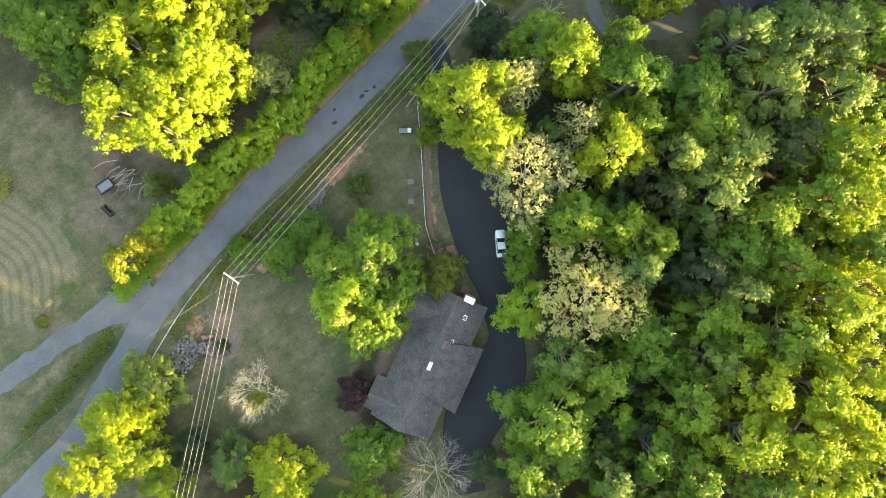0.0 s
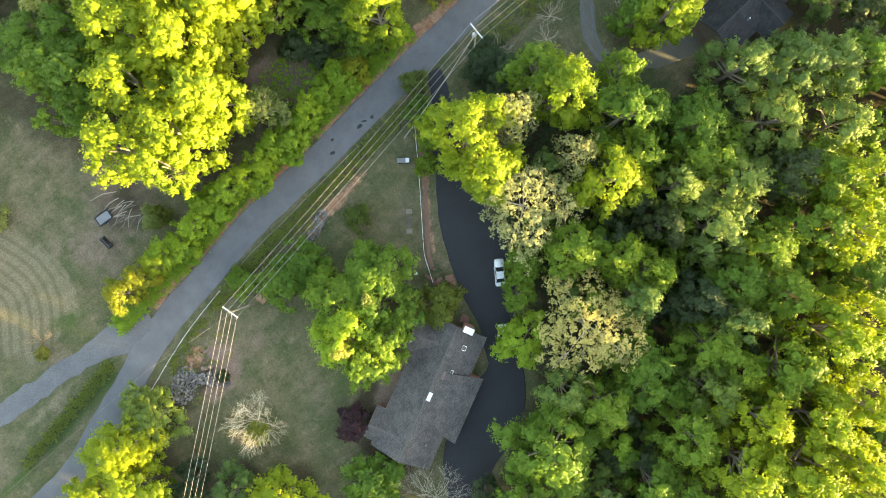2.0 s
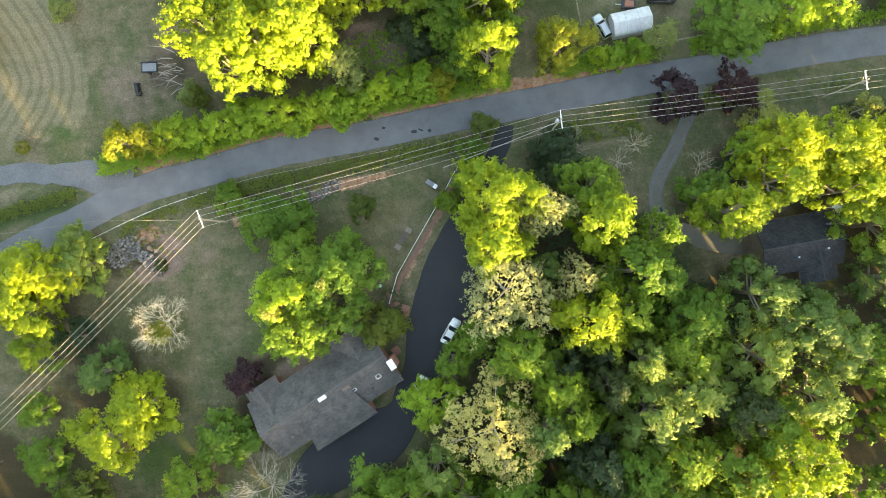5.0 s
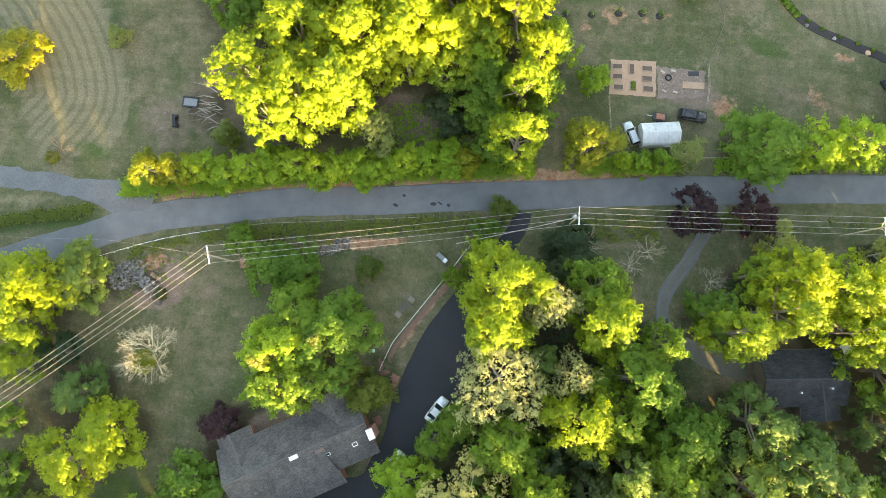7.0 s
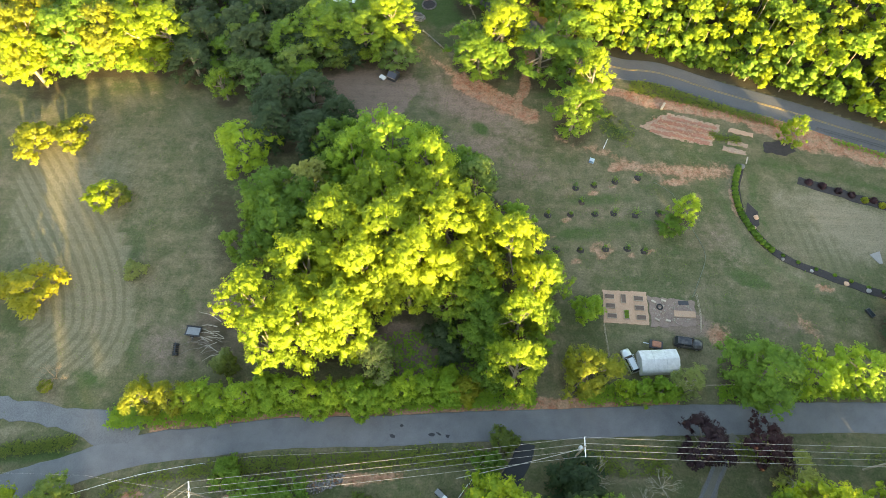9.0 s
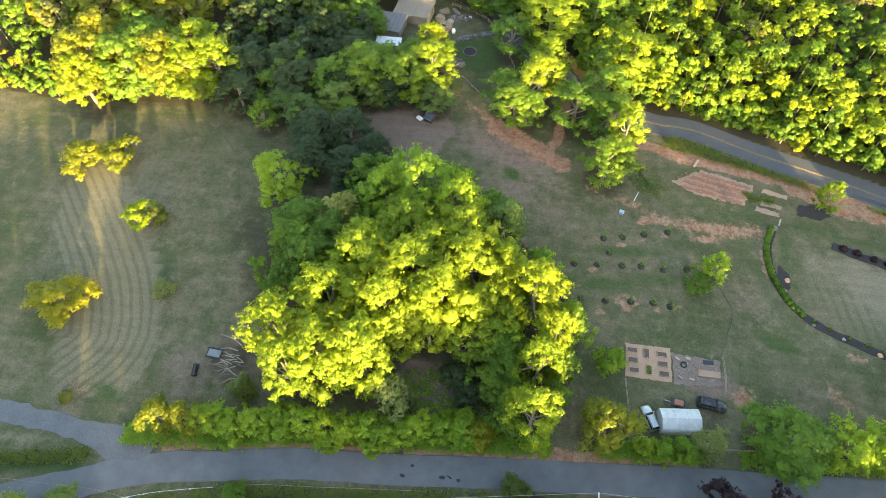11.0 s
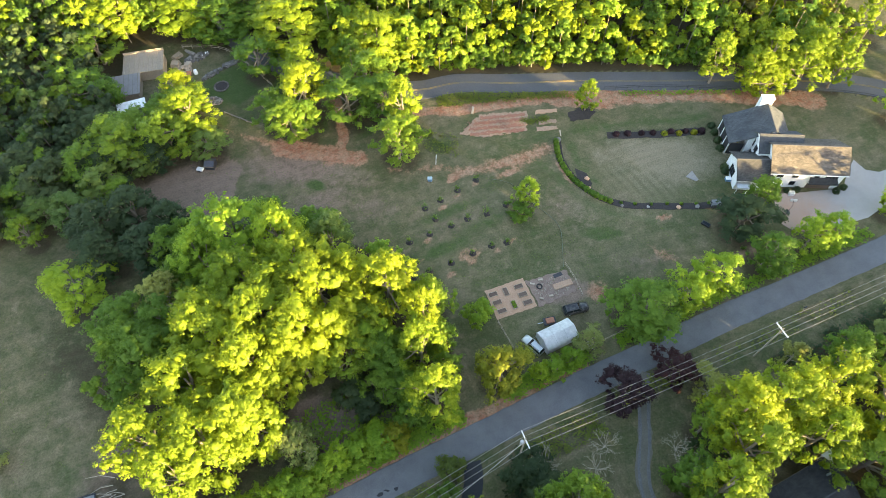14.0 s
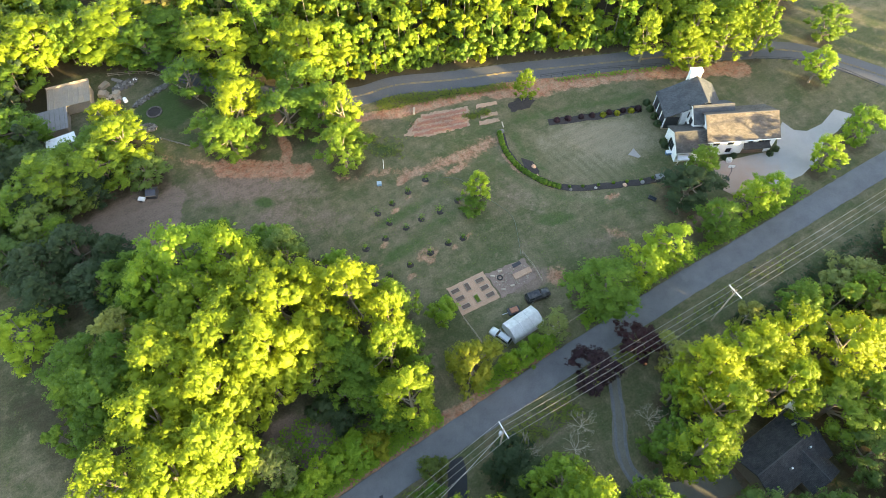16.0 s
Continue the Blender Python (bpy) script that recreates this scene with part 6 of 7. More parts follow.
# ---- tent and garden ----
tent = thing("carport_tent", 37.7, 27.1, 0, 6.5, "white canvas carport tent with a ridged roof", "tent")
arch = ((-2.05, 0.0), (-2.05, 1.75), (-1.75, 2.15), (0.0, 2.95), (1.75, 2.15), (2.05, 1.75), (2.05, 0.0))
bm = bmesh.new()
rows = []
for x in (-3.35, -1.1, 1.1, 3.35):
    rows.append([bm.verts.new((x, c, z - (0.05 if abs(x) < 2 and z > 1.8 else 0))) for c, z in arch])
for r, s in zip(rows, rows[1:]):
    for k in range(len(arch) - 1):
        bm.faces.new((r[k], r[k + 1], s[k + 1], s[k]))
bm.faces.new(rows[0])
bm.faces.new(rows[-1])
bmesh.ops.solidify(bm, geom=bm.faces[:], thickness=0.03)
part("canvas", bm, CANVAS, tent)
for x in (-3.3, -1.1, 1.1, 3.3):
    bm = bmesh.new()
    add_tube(bm, [(x, c * 0.97, z * 0.98) for c, z in arch], [0.03] * len(arch), 5)
    part("hoop", bm, METAL, tent)
SOIL = surface("brown_soil", (0.075, 0.05, 0.038), (0.13, 0.09, 0.07), 2, 0.95, 0, 8, 0.6)
ragged = random.Random(8)


def ragged_patch(corners, wobble, step, low, high):
    """A flat patch whose outline wanders."""
    edge = []
    for (x0, y0), (x1, y1) in zip(corners, corners[1:] + corners[:1]):
        n = max(2, int(math.hypot(x1 - x0, y1 - y0) / step))
        edge += [(x0 + (x1 - x0) * k / n + ragged.uniform(-wobble, wobble), y0 + (y1 - y0) * k / n + ragged.uniform(-wobble, wobble)) for k in range(n)]
    return prism(edge, low, high)


garden = thing("garden_plot", 32.9, 37.7, 0, 0, "vegetable plot of pale wood chips with raised beds", "garden")
part("chip_pad", ragged_patch([(-4.15, 3.35), (4.1, 3.4), (4.25, -3.3), (-4.1, -3.2)], 0.09, 0.5, -0.05, 0.07), PAVER, garden)
BED = [(-2.9, 2.0, 0), (-0.3, 1.7, 90), (2.5, 1.9, 0), (-2.8, 0.1, 0), (2.6, 0.0, 0), (-2.6, -1.9, 0), (0.1, -1.5, 90), (2.8, -1.9, 0)]
for i, (x, y, rz) in enumerate(BED):
    bed = thing("raised_bed", 32.9 + x, 37.7 + y, 0.07, rz, "small raised bed with green seedlings" if i == 6 else "small timber raised bed of dark soil", "raised bed", "raised beds in the garden")
    for k in (-1, 1):
        part("board", box(0, k * 0.45, 0, 1.75, 0.05, 0.28), TIMBER, bed)
        part("board", box(k * 0.85, 0, 0, 0.05, 0.86, 0.28), TIMBER, bed)
    part("soil", box(0, 0, 0, 1.64, 0.84, 0.22), SOIL, bed)
    if i == 6:
        rng = np.random.RandomState(4)
        p = rng.uniform((-0.75, -0.35, 0.25), (0.75, 0.35, 0.45), (90, 3))
        v = sprays(rng, p, np.tile((0, 0, 1.0), (90, 1)), 0.2)
        piece("seedlings", leaf_mesh("seedlings", v, LEAF["green"]), bed)
plot = thing("compost_plot", 41.6, 37.3, 0, 0, "mulched plot with straw row and old tyre", "garden")
part("mulch", ragged_patch([(-4.3, 3.0), (4.4, 2.6), (4.2, -2.6), (-4.2, -3.2)], 0.22, 0.7, -0.05, 0.05), surface("brown_mulch", (0.115, 0.080, 0.064), (0.255, 0.180, 0.145), 0.9, 0.95, 0, 9, 0.6), plot)
part("straw_row", box(2.2, -0.3, 0.03, 4.0, 1.3, 0.2, 0, 0.08), PAVER, plot)
part("tarp", box(2.2, 2.0, 0.03, 1.9, 0.8, 0.12, 4, 0.04), BLACK, plot)
bm = bmesh.new()
ring = [(-2.3 + 0.5 * math.cos(a), 0.9 + 0.5 * math.sin(a), 0.16) for a in np.linspace(0, 2 * math.pi, 19)]
add_tube(bm, ring, [0.14] * 19, 7)
part("tyre", bm, RUBBER, plot)
for x, y in ((-3.4, 1.9), (-1.5, 2.2), (-1.0, -1.8), (-3.0, -1.7)):
    part("bale", box(x, y, 0.03, 0.9, 0.4, 0.25, 10 * x, 0.04), TIMBER, plot)

ORCHARD = ((24.3, 64.0), (28.2, 64.9), (32.6, 66.1), (37.4, 67.3), (18.5, 57.1), (23.1, 57.5), (28.1, 57.9), (31.9, 58.3), (36.2, 58.1), (40.9, 58.8), (16.8, 48.9), (20.1, 49.1), (24.9, 49.4), (29.8, 50.0), (34.1, 50.3), (37.4, 49.9), (25.5, 60.6))
rng = np.random.RandomState(8)
for i, (x, y) in enumerate(ORCHARD):
    tall = float(rng.uniform(0.7, 1.7)) + (0.5 if i in (3, 8) else 0)
    sap = thing("sapling", x, y, 0, float(rng.uniform(0, 360)), "young fruit sapling in a ring of dark mulch", "sapling", "saplings in the orchard")
    bm = bmesh.new()
    bmesh.ops.create_cone(bm, cap_ends=True, segments=14, radius1=0.75, radius2=0.35, depth=0.22)
    for v in bm.verts:
        v.co *= float(rng.uniform(0.85, 1.15))
    bmesh.ops.translate(bm, vec=(0, 0, 0.08), verts=bm.verts)
    part("mulch_ring", bm, MULCH, sap)
    bm = bmesh.new()
    add_tube(bm, [(0, 0, 0), (0.05, 0, tall)], [0.03, 0.015], 5)
    part("stem", bm, BARK, sap)
    p = rng.normal(size=(60, 3)) * (0.28, 0.28, 0.22) * tall * 0.8 + (0.05, 0, tall * 0.85)
    v = sprays(rng, p, p - (0.05, 0, tall * 0.7), 0.2)
    piece("leaves", leaf_mesh("leaves", v, LEAF["green"]), sap)

beds = thing("clay_beds", 47.5, 80.9, 0, -14, "ploughed red clay rows edged with straw", "vegetable rows")
BED_STRAW = surface("clay_and_straw", (0.205, 0.112, 0.078), (0.345, 0.250, 0.175), 2.2, 0.95, 0, 5, 1.0)
BED_CLAY = surface("turned_clay", (0.205, 0.082, 0.052), (0.305, 0.150, 0.100), 2.4, 0.95, 0, 5, 1.0)
part("plot", ragged_patch([(-8.3, -1.9), (-5.6, 1.2), (-3.2, 3.4), (1.8, 3.9), (8.4, 3.2), (7.0, -2.5), (-2.7, -3.3)], 0.38, 0.45, -0.05, 0.05), BED_STRAW, beds)
for k, (x0, x1) in enumerate(((-6.3, 6.5), (-6.2, 6.9), (-4.8, 7.3), (-3.0, 7.6))):
    y = -2.3 + 1.6 * k
    part("ridge", ragged_patch([(x0, y - 0.42), (x1, y - 0.42), (x1 + 0.1, y + 0.42), (x0 + 0.2, y + 0.42)], 0.24, 0.35, 0.0, 0.12), BED_CLAY, beds, "raised row of red clay")
for x, y, w in ((60.6, 80.6, 5.2), (59.4, 77.4, 4.4), (58.5, 75.6, 4.8)):
    b = thing("straw_bed", x, y, 0, -14, "narrow bed of pale straw and clay", "vegetable row")
    part("straw", ragged_patch([(-w / 2, -0.6), (w / 2, -0.5), (w / 2, 0.5), (-w / 2, 0.6)], 0.2, 0.6, -0.05, 0.12), BED_STRAW if y < 80 else PAVER, b)

# ---- farmhouse garden ----
HEDGE = [(59.0, 71.2), (57.8, 67.8), (57.3, 64.5), (57.6, 60.5), (58.8, 57.0), (60.4, 54.0), (62.4, 51.6)]
tagged(ribbon("mulch_bed", HEDGE + [(66, 49.2), (70, 47.5), (76.6, 45.0), (84.0, 42.6)], 1.7, 0.04, MULCH, 0.06, 0.12, 9), "curved bed of dark mulch round the lawn", "mulch bed", kind="structure")
tagged(part("mulch_patch", prism([(59.2, 62.6), (61.0, 60.4), (60.8, 57.4), (59.6, 56.2), (58.4, 59.5)], -0.05, 0.05), MULCH), "triangle of dark mulch inside the hedge", "mulch bed", kind="structure")
tagged(ribbon("mulch_bed", [(70.5, 68.8), (76, 66.8), (84, 64.2), (92.0, 62.0)], 2.0, 0.04, MULCH, 0.06, 0.25, 10), "bed of dark mulch with ornamental bushes", "mulch bed", kind="structure")


def bush_model(kind, seed, r, h):
    rng = np.random.RandomState(seed)
    d = rng.normal(size=(330, 3))
    d /= np.linalg.norm(d, axis=1)[:, None]
    d[:, 2] = abs(d[:, 2])
    p = d * rng.uniform(0.7, 1.08, (330, 1)) * (r, r, h) + (0, 0, 0.05)
    v = sprays(rng, p, d, 0.26)
    root = new("bush")
    piece("foliage", leaf_mesh("foliage", v, LEAF[kind]), root)
    bm = bmesh.new()
    add_tube(bm, [(0, 0, -0.1), (0, 0, h * 0.8)], [0.06, 0.03], 5)
    part("stem", bm, BARK, root)
    return root


BUSH = {kind: bush_model(kind, 60 + i, 0.75, 0.95) for i, kind in enumerate(("green", "gold", "dark", "maroon"))}


def bush(kind, x, y, s, label, group=""):
    ob = copy_thing(BUSH[kind], pose(x, y, 0, 0, 0, chooser.uniform(0, 360)) @ Matrix.Diagonal((s, s * chooser.uniform(0.9, 1.1), s * chooser.uniform(0.85, 1.15), 1)))
    return tagged(ob, label, "bush", group)


for p in smooth_line(HEDGE, 0.85):
    bush("green", p[0] - 0.25, p[1] + 0.1, 0.85, "clipped green box bush in a curved hedge", "hedge bushes")
for x, y in ((82.9, 64.4), (86.1, 63.3), (89.4, 62.3)):
    bush("gold", x, y, 0.95, "round golden yellow bush in dark mulch", "golden bushes")
for x, y, s in ((72.5, 68.2, 1.3), (75, 67.4, 1.3), (78, 66.4, 1.2), (80.5, 65.5, 1.2), (84.6, 64.4, 1.2), (87.8, 63.3, 1.2), (91.2, 62.0, 1.4)):
    bush("maroon", x, y, s * 0.78, "low dark purple bush in mulch", "purple bushes")
for x, y in ((94.2, 62.6), (93.7, 60.6), (93.0, 58.2), (92.3, 56.0), (90.0, 51.0), (89.6, 50.0), (99.0, 40.8), (101.0, 40.2), (108.6, 36.9), (110.6, 37.2)):
    bush("dark", x, y, 1.2 if y > 45 else 1.0, "dark evergreen bush against the farmhouse wall", "wall bushes")
for x, y in ((64.2, 50.6), (66.8, 49.3), (70.0, 48.0), (73.2, 46.9), (76.0, 45.8), (79.0, 44.7), (81.6, 43.9)):
    bush("green", x, y, 0.5, "small green bedding plant in mulch", "bedding plants")


def boulder(x, y, s, mat, label, seed):
    bm = bmesh.new()
    bmesh.ops.create_icosphere(bm, subdivisions=2, radius=s)
    r = random.Random(seed)
    for v in bm.verts:
        v.co = v.co * (1 + 0.35 * noise.noise(v.co * (1.2 / s) + Vector((seed, 0, 0)))) * r.uniform(0.95, 1.05)
        v.co.z *= 0.6
    bmesh.ops.translate(bm, vec=(x, y, s * 0.25), verts=bm.verts)
    return tagged(part("boulder", bm, mat), label, "boulder")


SANDSTONE = surface("orange_sandstone", (0.40, 0.22, 0.13), (0.55, 0.34, 0.22), 1.2, 0.9, 0, 6, 0.4)
for i, (x, y, s, m) in enumerate(((60.4, 59.0, 0.55, SANDSTONE), (64.0, 49.8, 0.35, STONE), (69.0, 47.6, 0.35, STONE), (75.0, 45.2, 0.5, SANDSTONE), (78.8, 44.0, 0.5, STONE), (59.7, 56.6, 0.35, SANDSTONE))):
    boulder(x, y, s, m, "orange sandstone boulder on mulch" if m is SANDSTONE else "grey boulder on mulch", i)
trellis = thing("swing_seat", 82.3, 42.9, 0, -20, "grey metal garden swing seat", "garden seat")
for x in (-0.9, 0.9):
    for y in (-0.4, 0.4):
        part("leg", box(x, y, 0, 0.07, 0.07, 1.6, ry=0), GREY_STEEL, trellis)
part("top_bar", box(0, 0, 1.6, 2.0, 0.9, 0.07), GREY_STEEL, trellis)
part("seat", box(0, 0, 0.5, 1.5, 0.5, 0.08), GREY_STEEL, trellis)
marker = thing("fire_pit", 82.2, 51.4, 0, 20, "pale triangular stone patch on the lawn", "stone patch")
part("slab", prism([(-1.1, 0.9), (1.2, 1.0), (0.3, -1.5), (-0.4, -1.4)], -0.05, 0.09), STONE, marker)
trough = thing("trough", 77.9, 39.4, 0, -60, "black plastic trough on the grass", "trough")
part("shell", box(0, 0, 0, 1.8, 0.9, 0.5, 0, 0.08), BLACK, trough)
part("water", box(0, 0, 0.46, 1.5, 0.6, 0.06), GLASS, trough)
board = thing("plank", 60.6, 73.0, 0, 68, "pale timber plank leaning at the hedge end", "plank")
part("plank_board", box(0, 0, 0.28, 2.3, 0.26, 0.06, 0, 0.01, ry=12), TIMBER, board)
part("prop", box(0.9, 0, 0, 0.12, 0.2, 0.12), TIMBER, board)
boulder(59.2, 71.4, 0.75, STONE, "flat grey stone at the hedge end", 31)
tagged(part("mulch_patch", ragged_patch([(65.2, 78.2), (69.5, 78.9), (71.6, 76.4), (68.9, 74.9), (64.4, 75.7)], 0.3, 0.8, -0.05, 0.05), MULCH), "dark mulch round a small tree", "mulch bed", kind="structure")
heat = thing("heat_pump", 99.2, 39.7, 0, -23, "white outdoor air-conditioning unit by the wall", "heat pump")
part("case", box(0, 0, 0, 1.1, 0.8, 0.9, 0, 0.05), WHITE, heat)
part("grille", box(0, 0, 0.9, 0.7, 0.6, 0.03), METAL, heat)
chest = thing("storage_box", 88.9, 47.8, 0, -23, "pale blue storage box by the bay", "storage box")
part("chest", box(0, 0, 0, 1.3, 0.9, 0.7, 0, 0.05), BLUE, chest)
part("lid", box(0, 0, 0.7, 1.36, 0.96, 0.08, 0, 0.03), CANVAS, chest)
hoop = thing("basketball_hoop", 95.6, 36.0, 0, 60, "free-standing black basketball hoop on the drive", "basketball hoop")
part("base", box(0, 0, 0, 1.1, 0.7, 0.25, 0, 0.06), BLACK, hoop)
bm = bmesh.new()
add_tube(bm, [(0, 0, 0.2), (0, 0, 2.6), (0.8, 0, 3.1)], [0.06, 0.06, 0.05], 8)
part("stand", bm, BLACK, hoop)
part("backboard", box(0.85, 0, 2.8, 0.06, 1.3, 0.85), CANVAS, hoop)
mail = thing("mailbox", 84.4, 15.9, 0, 0, "dark mailbox on a post by the lane", "mailbox")
part("post", box(0, 0, 0, 0.1, 0.1, 1.0), TIMBER, mail)
part("box_shell", box(0, 0, 1.0, 0.55, 0.3, 0.3, 0, 0.06), BLACK, mail)

# ---- field and yard odds ----
crate = thing("beehive", 27.9, 70.9, 0, -20, "pale blue box standing on the grass", "box")
part("case", box(0, 0, 0, 0.95, 0.75, 0.7, 0, 0.03), BLUE, crate)
part("lid", box(0, 0, 0.7, 1.05, 0.85, 0.1, 0, 0.03), surface("pale_blue_paint", (0.26, 0.36, 0.42), (0.36, 0.46, 0.52), 1, 0.6, 0, 8, 0.1), crate)
stake = thing("leaning_post", 30.6, 74.6, 0, 0, "pale leaning timber post in the field", "post")
bm = bmesh.new()
add_tube(bm, [(0, 0, -0.2), (0.55, 1.1, 1.9)], [0.08, 0.07], 7)
part("shaft", bm, CANVAS, stake)
bar = thing("log", 44.4, 87.0, 0, 62, "grey board leaning at the bed's corner", "board")
part("plank", box(0, 0, 0.0, 2.2, 0.5, 0.3, 0, 0.03), TIMBER, bar)
hut = thing("dog_house", -16.9, 92.2, 0, -25, "small dark blue hut on bare soil", "hut")
gable(hut, -1.0, 1.0, -1.1, 1.1, 1.3, 1.9, "u", 0.12, BLACK, surface("blue_felt", (0.05, 0.06, 0.085), (0.09, 0.10, 0.13), 1, 0.8))
sled = thing("garden_cart", -19.4, 91.8, 0, -35, "pale grey garden cart beside the hut", "cart")
part("tray", box(0, 0, 0.3, 1.5, 1.0, 0.35, 0, 0.04), CANVAS, sled)
part("handle", box(-1.3, 0, 0.5, 1.2, 0.06, 0.06), BLACK, sled)
for k in (-1, 1):
    wheel(sled, 0, k * 0.55, 0.25)
barrow = thing("lawn_mower", 0.8, 2.3, 0, -38, "grey lawn cart with a white box on the grass", "cart")
part("deck", box(-0.5, 0, 0.25, 1.5, 0.85, 0.3, 0, 0.05), GREY_STEEL, barrow)
part("lid", box(0.6, 0, 0.2, 0.65, 0.8, 0.6, 0, 0.06), WHITE, barrow)
for k in (-1, 1):
    wheel(barrow, -0.8, k * 0.5, 0.22)
    wheel(barrow, 0.6, k * 0.5, 0.22)
table = thing("picnic_table", -5.2, -6.7, 0, 53, "weathered grey picnic table with dark benches", "picnic table")
for k in range(5):
    part("plank", box(0, -0.36 + 0.18 * k, 0.72, 1.9, 0.15, 0.05), OLD_WOOD, table)
for k in (-1, 1):
    part("bench", box(k * 1.75, 0, 0.42, 0.9, 1.1, 0.07), BARK, table)
    part("trestle", box(k * 0.7, 0, 0, 0.1, 1.0, 0.72), BARK, table)
    part("bench_leg", box(k * 1.75, 0, 0, 0.7, 0.1, 0.42), BARK, table)
spring = thing("garden_ornament", -10.1, -14.7, 0, 0, "small pale green garden ornament on the grass", "ornament")
bm = bmesh.new()
add_tube(bm, [(0, 0, 0), (0, 0, 0.3), (0.05, 0, 0.7), (0, 0, 0.9)], [0.32, 0.18, 0.26, 0.08], 10)
part("figure_stone", bm, surface("verdigris", (0.32, 0.45, 0.36), (0.45, 0.58, 0.48), 2), spring)
pot = thing("air_conditioner", -35.6, -41.5, 0, 28, "pale blue-grey cooling unit behind the house", "air conditioner")
part("case", box(0, 0, 0, 1.0, 0.9, 0.85, 0, 0.05), BLUE, pot)
part("fan_grille", box(0, 0, 0.85, 0.8, 0.7, 0.03), METAL, pot)
DULL_STONE = surface("sooty_stone", (0.06, 0.05, 0.045), (0.14, 0.12, 0.11), 1.5, 0.9, 0, 6, 0.5, 0.5)
firepit = thing("fire_pit", -10.6, 116.8, 0, 0, "round stone fire pit in the yard", "fire pit")
for k in range(16):
    a = 2 * math.pi * k / 16
    part("stone", box(1.7 * math.cos(a), 1.7 * math.sin(a), 0, 0.4, 0.6, 0.25, math.degrees(a), 0.08), DULL_STONE, firepit)
part("ash", prism([(1.5 * math.cos(a), 1.5 * math.sin(a)) for a in np.linspace(0, 5.9, 14)], -0.05, 0.1), MULCH, firepit)
for i, (x, y, sx, sy, h, m, lab) in enumerate(((-13.1, 130.1, 2.6, 1.0, 0.4, CANVAS, "folded white sheet on the ground"), (-19.5, 131.5, 2.6, 1.6, 0.8, TAN, "stack of tan boards by the workshop"), (-17.4, 127.3, 1.8, 1.4, 0.8, TIMBER, "pallet stack by the workshop"),
                                               (-17.7, 123.7, 1.7, 1.2, 0.7, CLAY, "orange crate by the workshop"), (-15.9, 123.8, 1.1, 0.9, 0.9, WHITE, "white drum by the workshop"), (-16.2, 131.8, 3.2, 0.8, 0.5, STONE, "heap of grey rubble"), (-20.2, 128.5, 2.2, 1.8, 0.9, TIMBER, "stack of old timber"))):
    ob = thing("stack", x, y, 0, 25 * i, lab, "stack")
    for k in range(3):
        part("layer", box(0.06 * k, -0.05 * k, h / 3 * k, sx - 0.12 * k, sy - 0.08 * k, h / 3, 4 * k, 0.04), m, ob)


# ---- stones, brush, undergrowth ----
def heap(name, x, y, rx, ry, rz, n, lo, hi, mat, label, category, seed):
    """A heap of many stones in one mesh."""
    r = random.Random(seed)
    bm = bmesh.new()
    turn = Matrix.Rotation(radians(rz), 4, "Z")
    for _ in range(n):
        a, k = r.uniform(0, 6.28), math.sqrt(r.random())
        p = turn @ Vector((rx * k * math.cos(a), ry * k * math.sin(a), 0)) + Vector((x, y, 0.5 * (1 - k) * r.random()))
        s = r.uniform(lo, hi)
        b = bmesh.new()
        bmesh.ops.create_cube(b, size=s)
        for v in b.verts:
            v.co *= r.uniform(0.7, 1.2)
        bmesh.ops.transform(b, matrix=Matrix.Translation(p + Vector((0, 0, s * 0.25))) @ Euler((r.uniform(-0.5, 0.5), r.uniform(-0.5, 0.5), r.uniform(0, 6))).to_matrix().to_4x4() @ Matrix.Diagonal((r.uniform(0.8, 1.5), 1, 0.6, 1)), verts=b.verts)
        me = bpy.data.meshes.new("t")
        b.to_mesh(me)
        b.free()
        bm.from_mesh(me)
        bpy.data.meshes.remove(me)
    return tagged(part(name, bm, mat), label, category, kind="stuff")


HEAP_STONE, HEAP_NT, HEAP_B = nodes_of("heap_stone")
HEAP_NT.links.new(blend(HEAP_NT, 0.4, ramp(HEAP_NT, HEAP_NT.nodes.new("ShaderNodeNewGeometry").outputs["Random Per Island"], (0, (0.05, 0.045, 0.04)), (0.6, (0.14, 0.13, 0.12)), (1, (0.30, 0.28, 0.26))),
                        ramp(HEAP_NT, noise_node(HEAP_NT, 6.0), (0.3, (0.07, 0.06, 0.055)), (0.7, (0.22, 0.2, 0.18)))), HEAP_B.inputs["Base Color"])
HEAP_B.inputs["Roughness"].default_value = 0.95
heap("stone_heap", -55.2, -4.6, 3.6, 2.2, 35, 420, 0.12, 0.36, HEAP_STONE, "heap of grey broken stones on bare soil", "stone heap", 3)
heap("stone_heap", -50.5, -7.0, 3.4, 1.3, -45, 190, 0.16, 0.5, HEAP_STONE, "heap of dark flat stones", "stone heap", 4)
heap("stone_heap", -18.6, 2.9, 3.4, 1.1, 25, 200, 0.12, 0.36, HEAP_STONE, "line of grey and rusty stones by the bank", "stone heap", 7)
heap("stone_heap", -13.4, 112.6, 2.4, 1.3, -30, 110, 0.2, 0.6, HEAP_STONE, "heap of pale stones by the yard", "stone heap", 8)
heap("stone_path", -12.0, 122.0, 3.0, 0.8, 24, 80, 0.25, 0.6, HEAP_STONE, "path of broken pale stones across the yard", "path", 9)
heap("stone_path", -7.0, 124.2, 2.8, 0.8, 22, 70, 0.25, 0.6, HEAP_STONE, "path of broken pale stones across the yard", "path", 10)
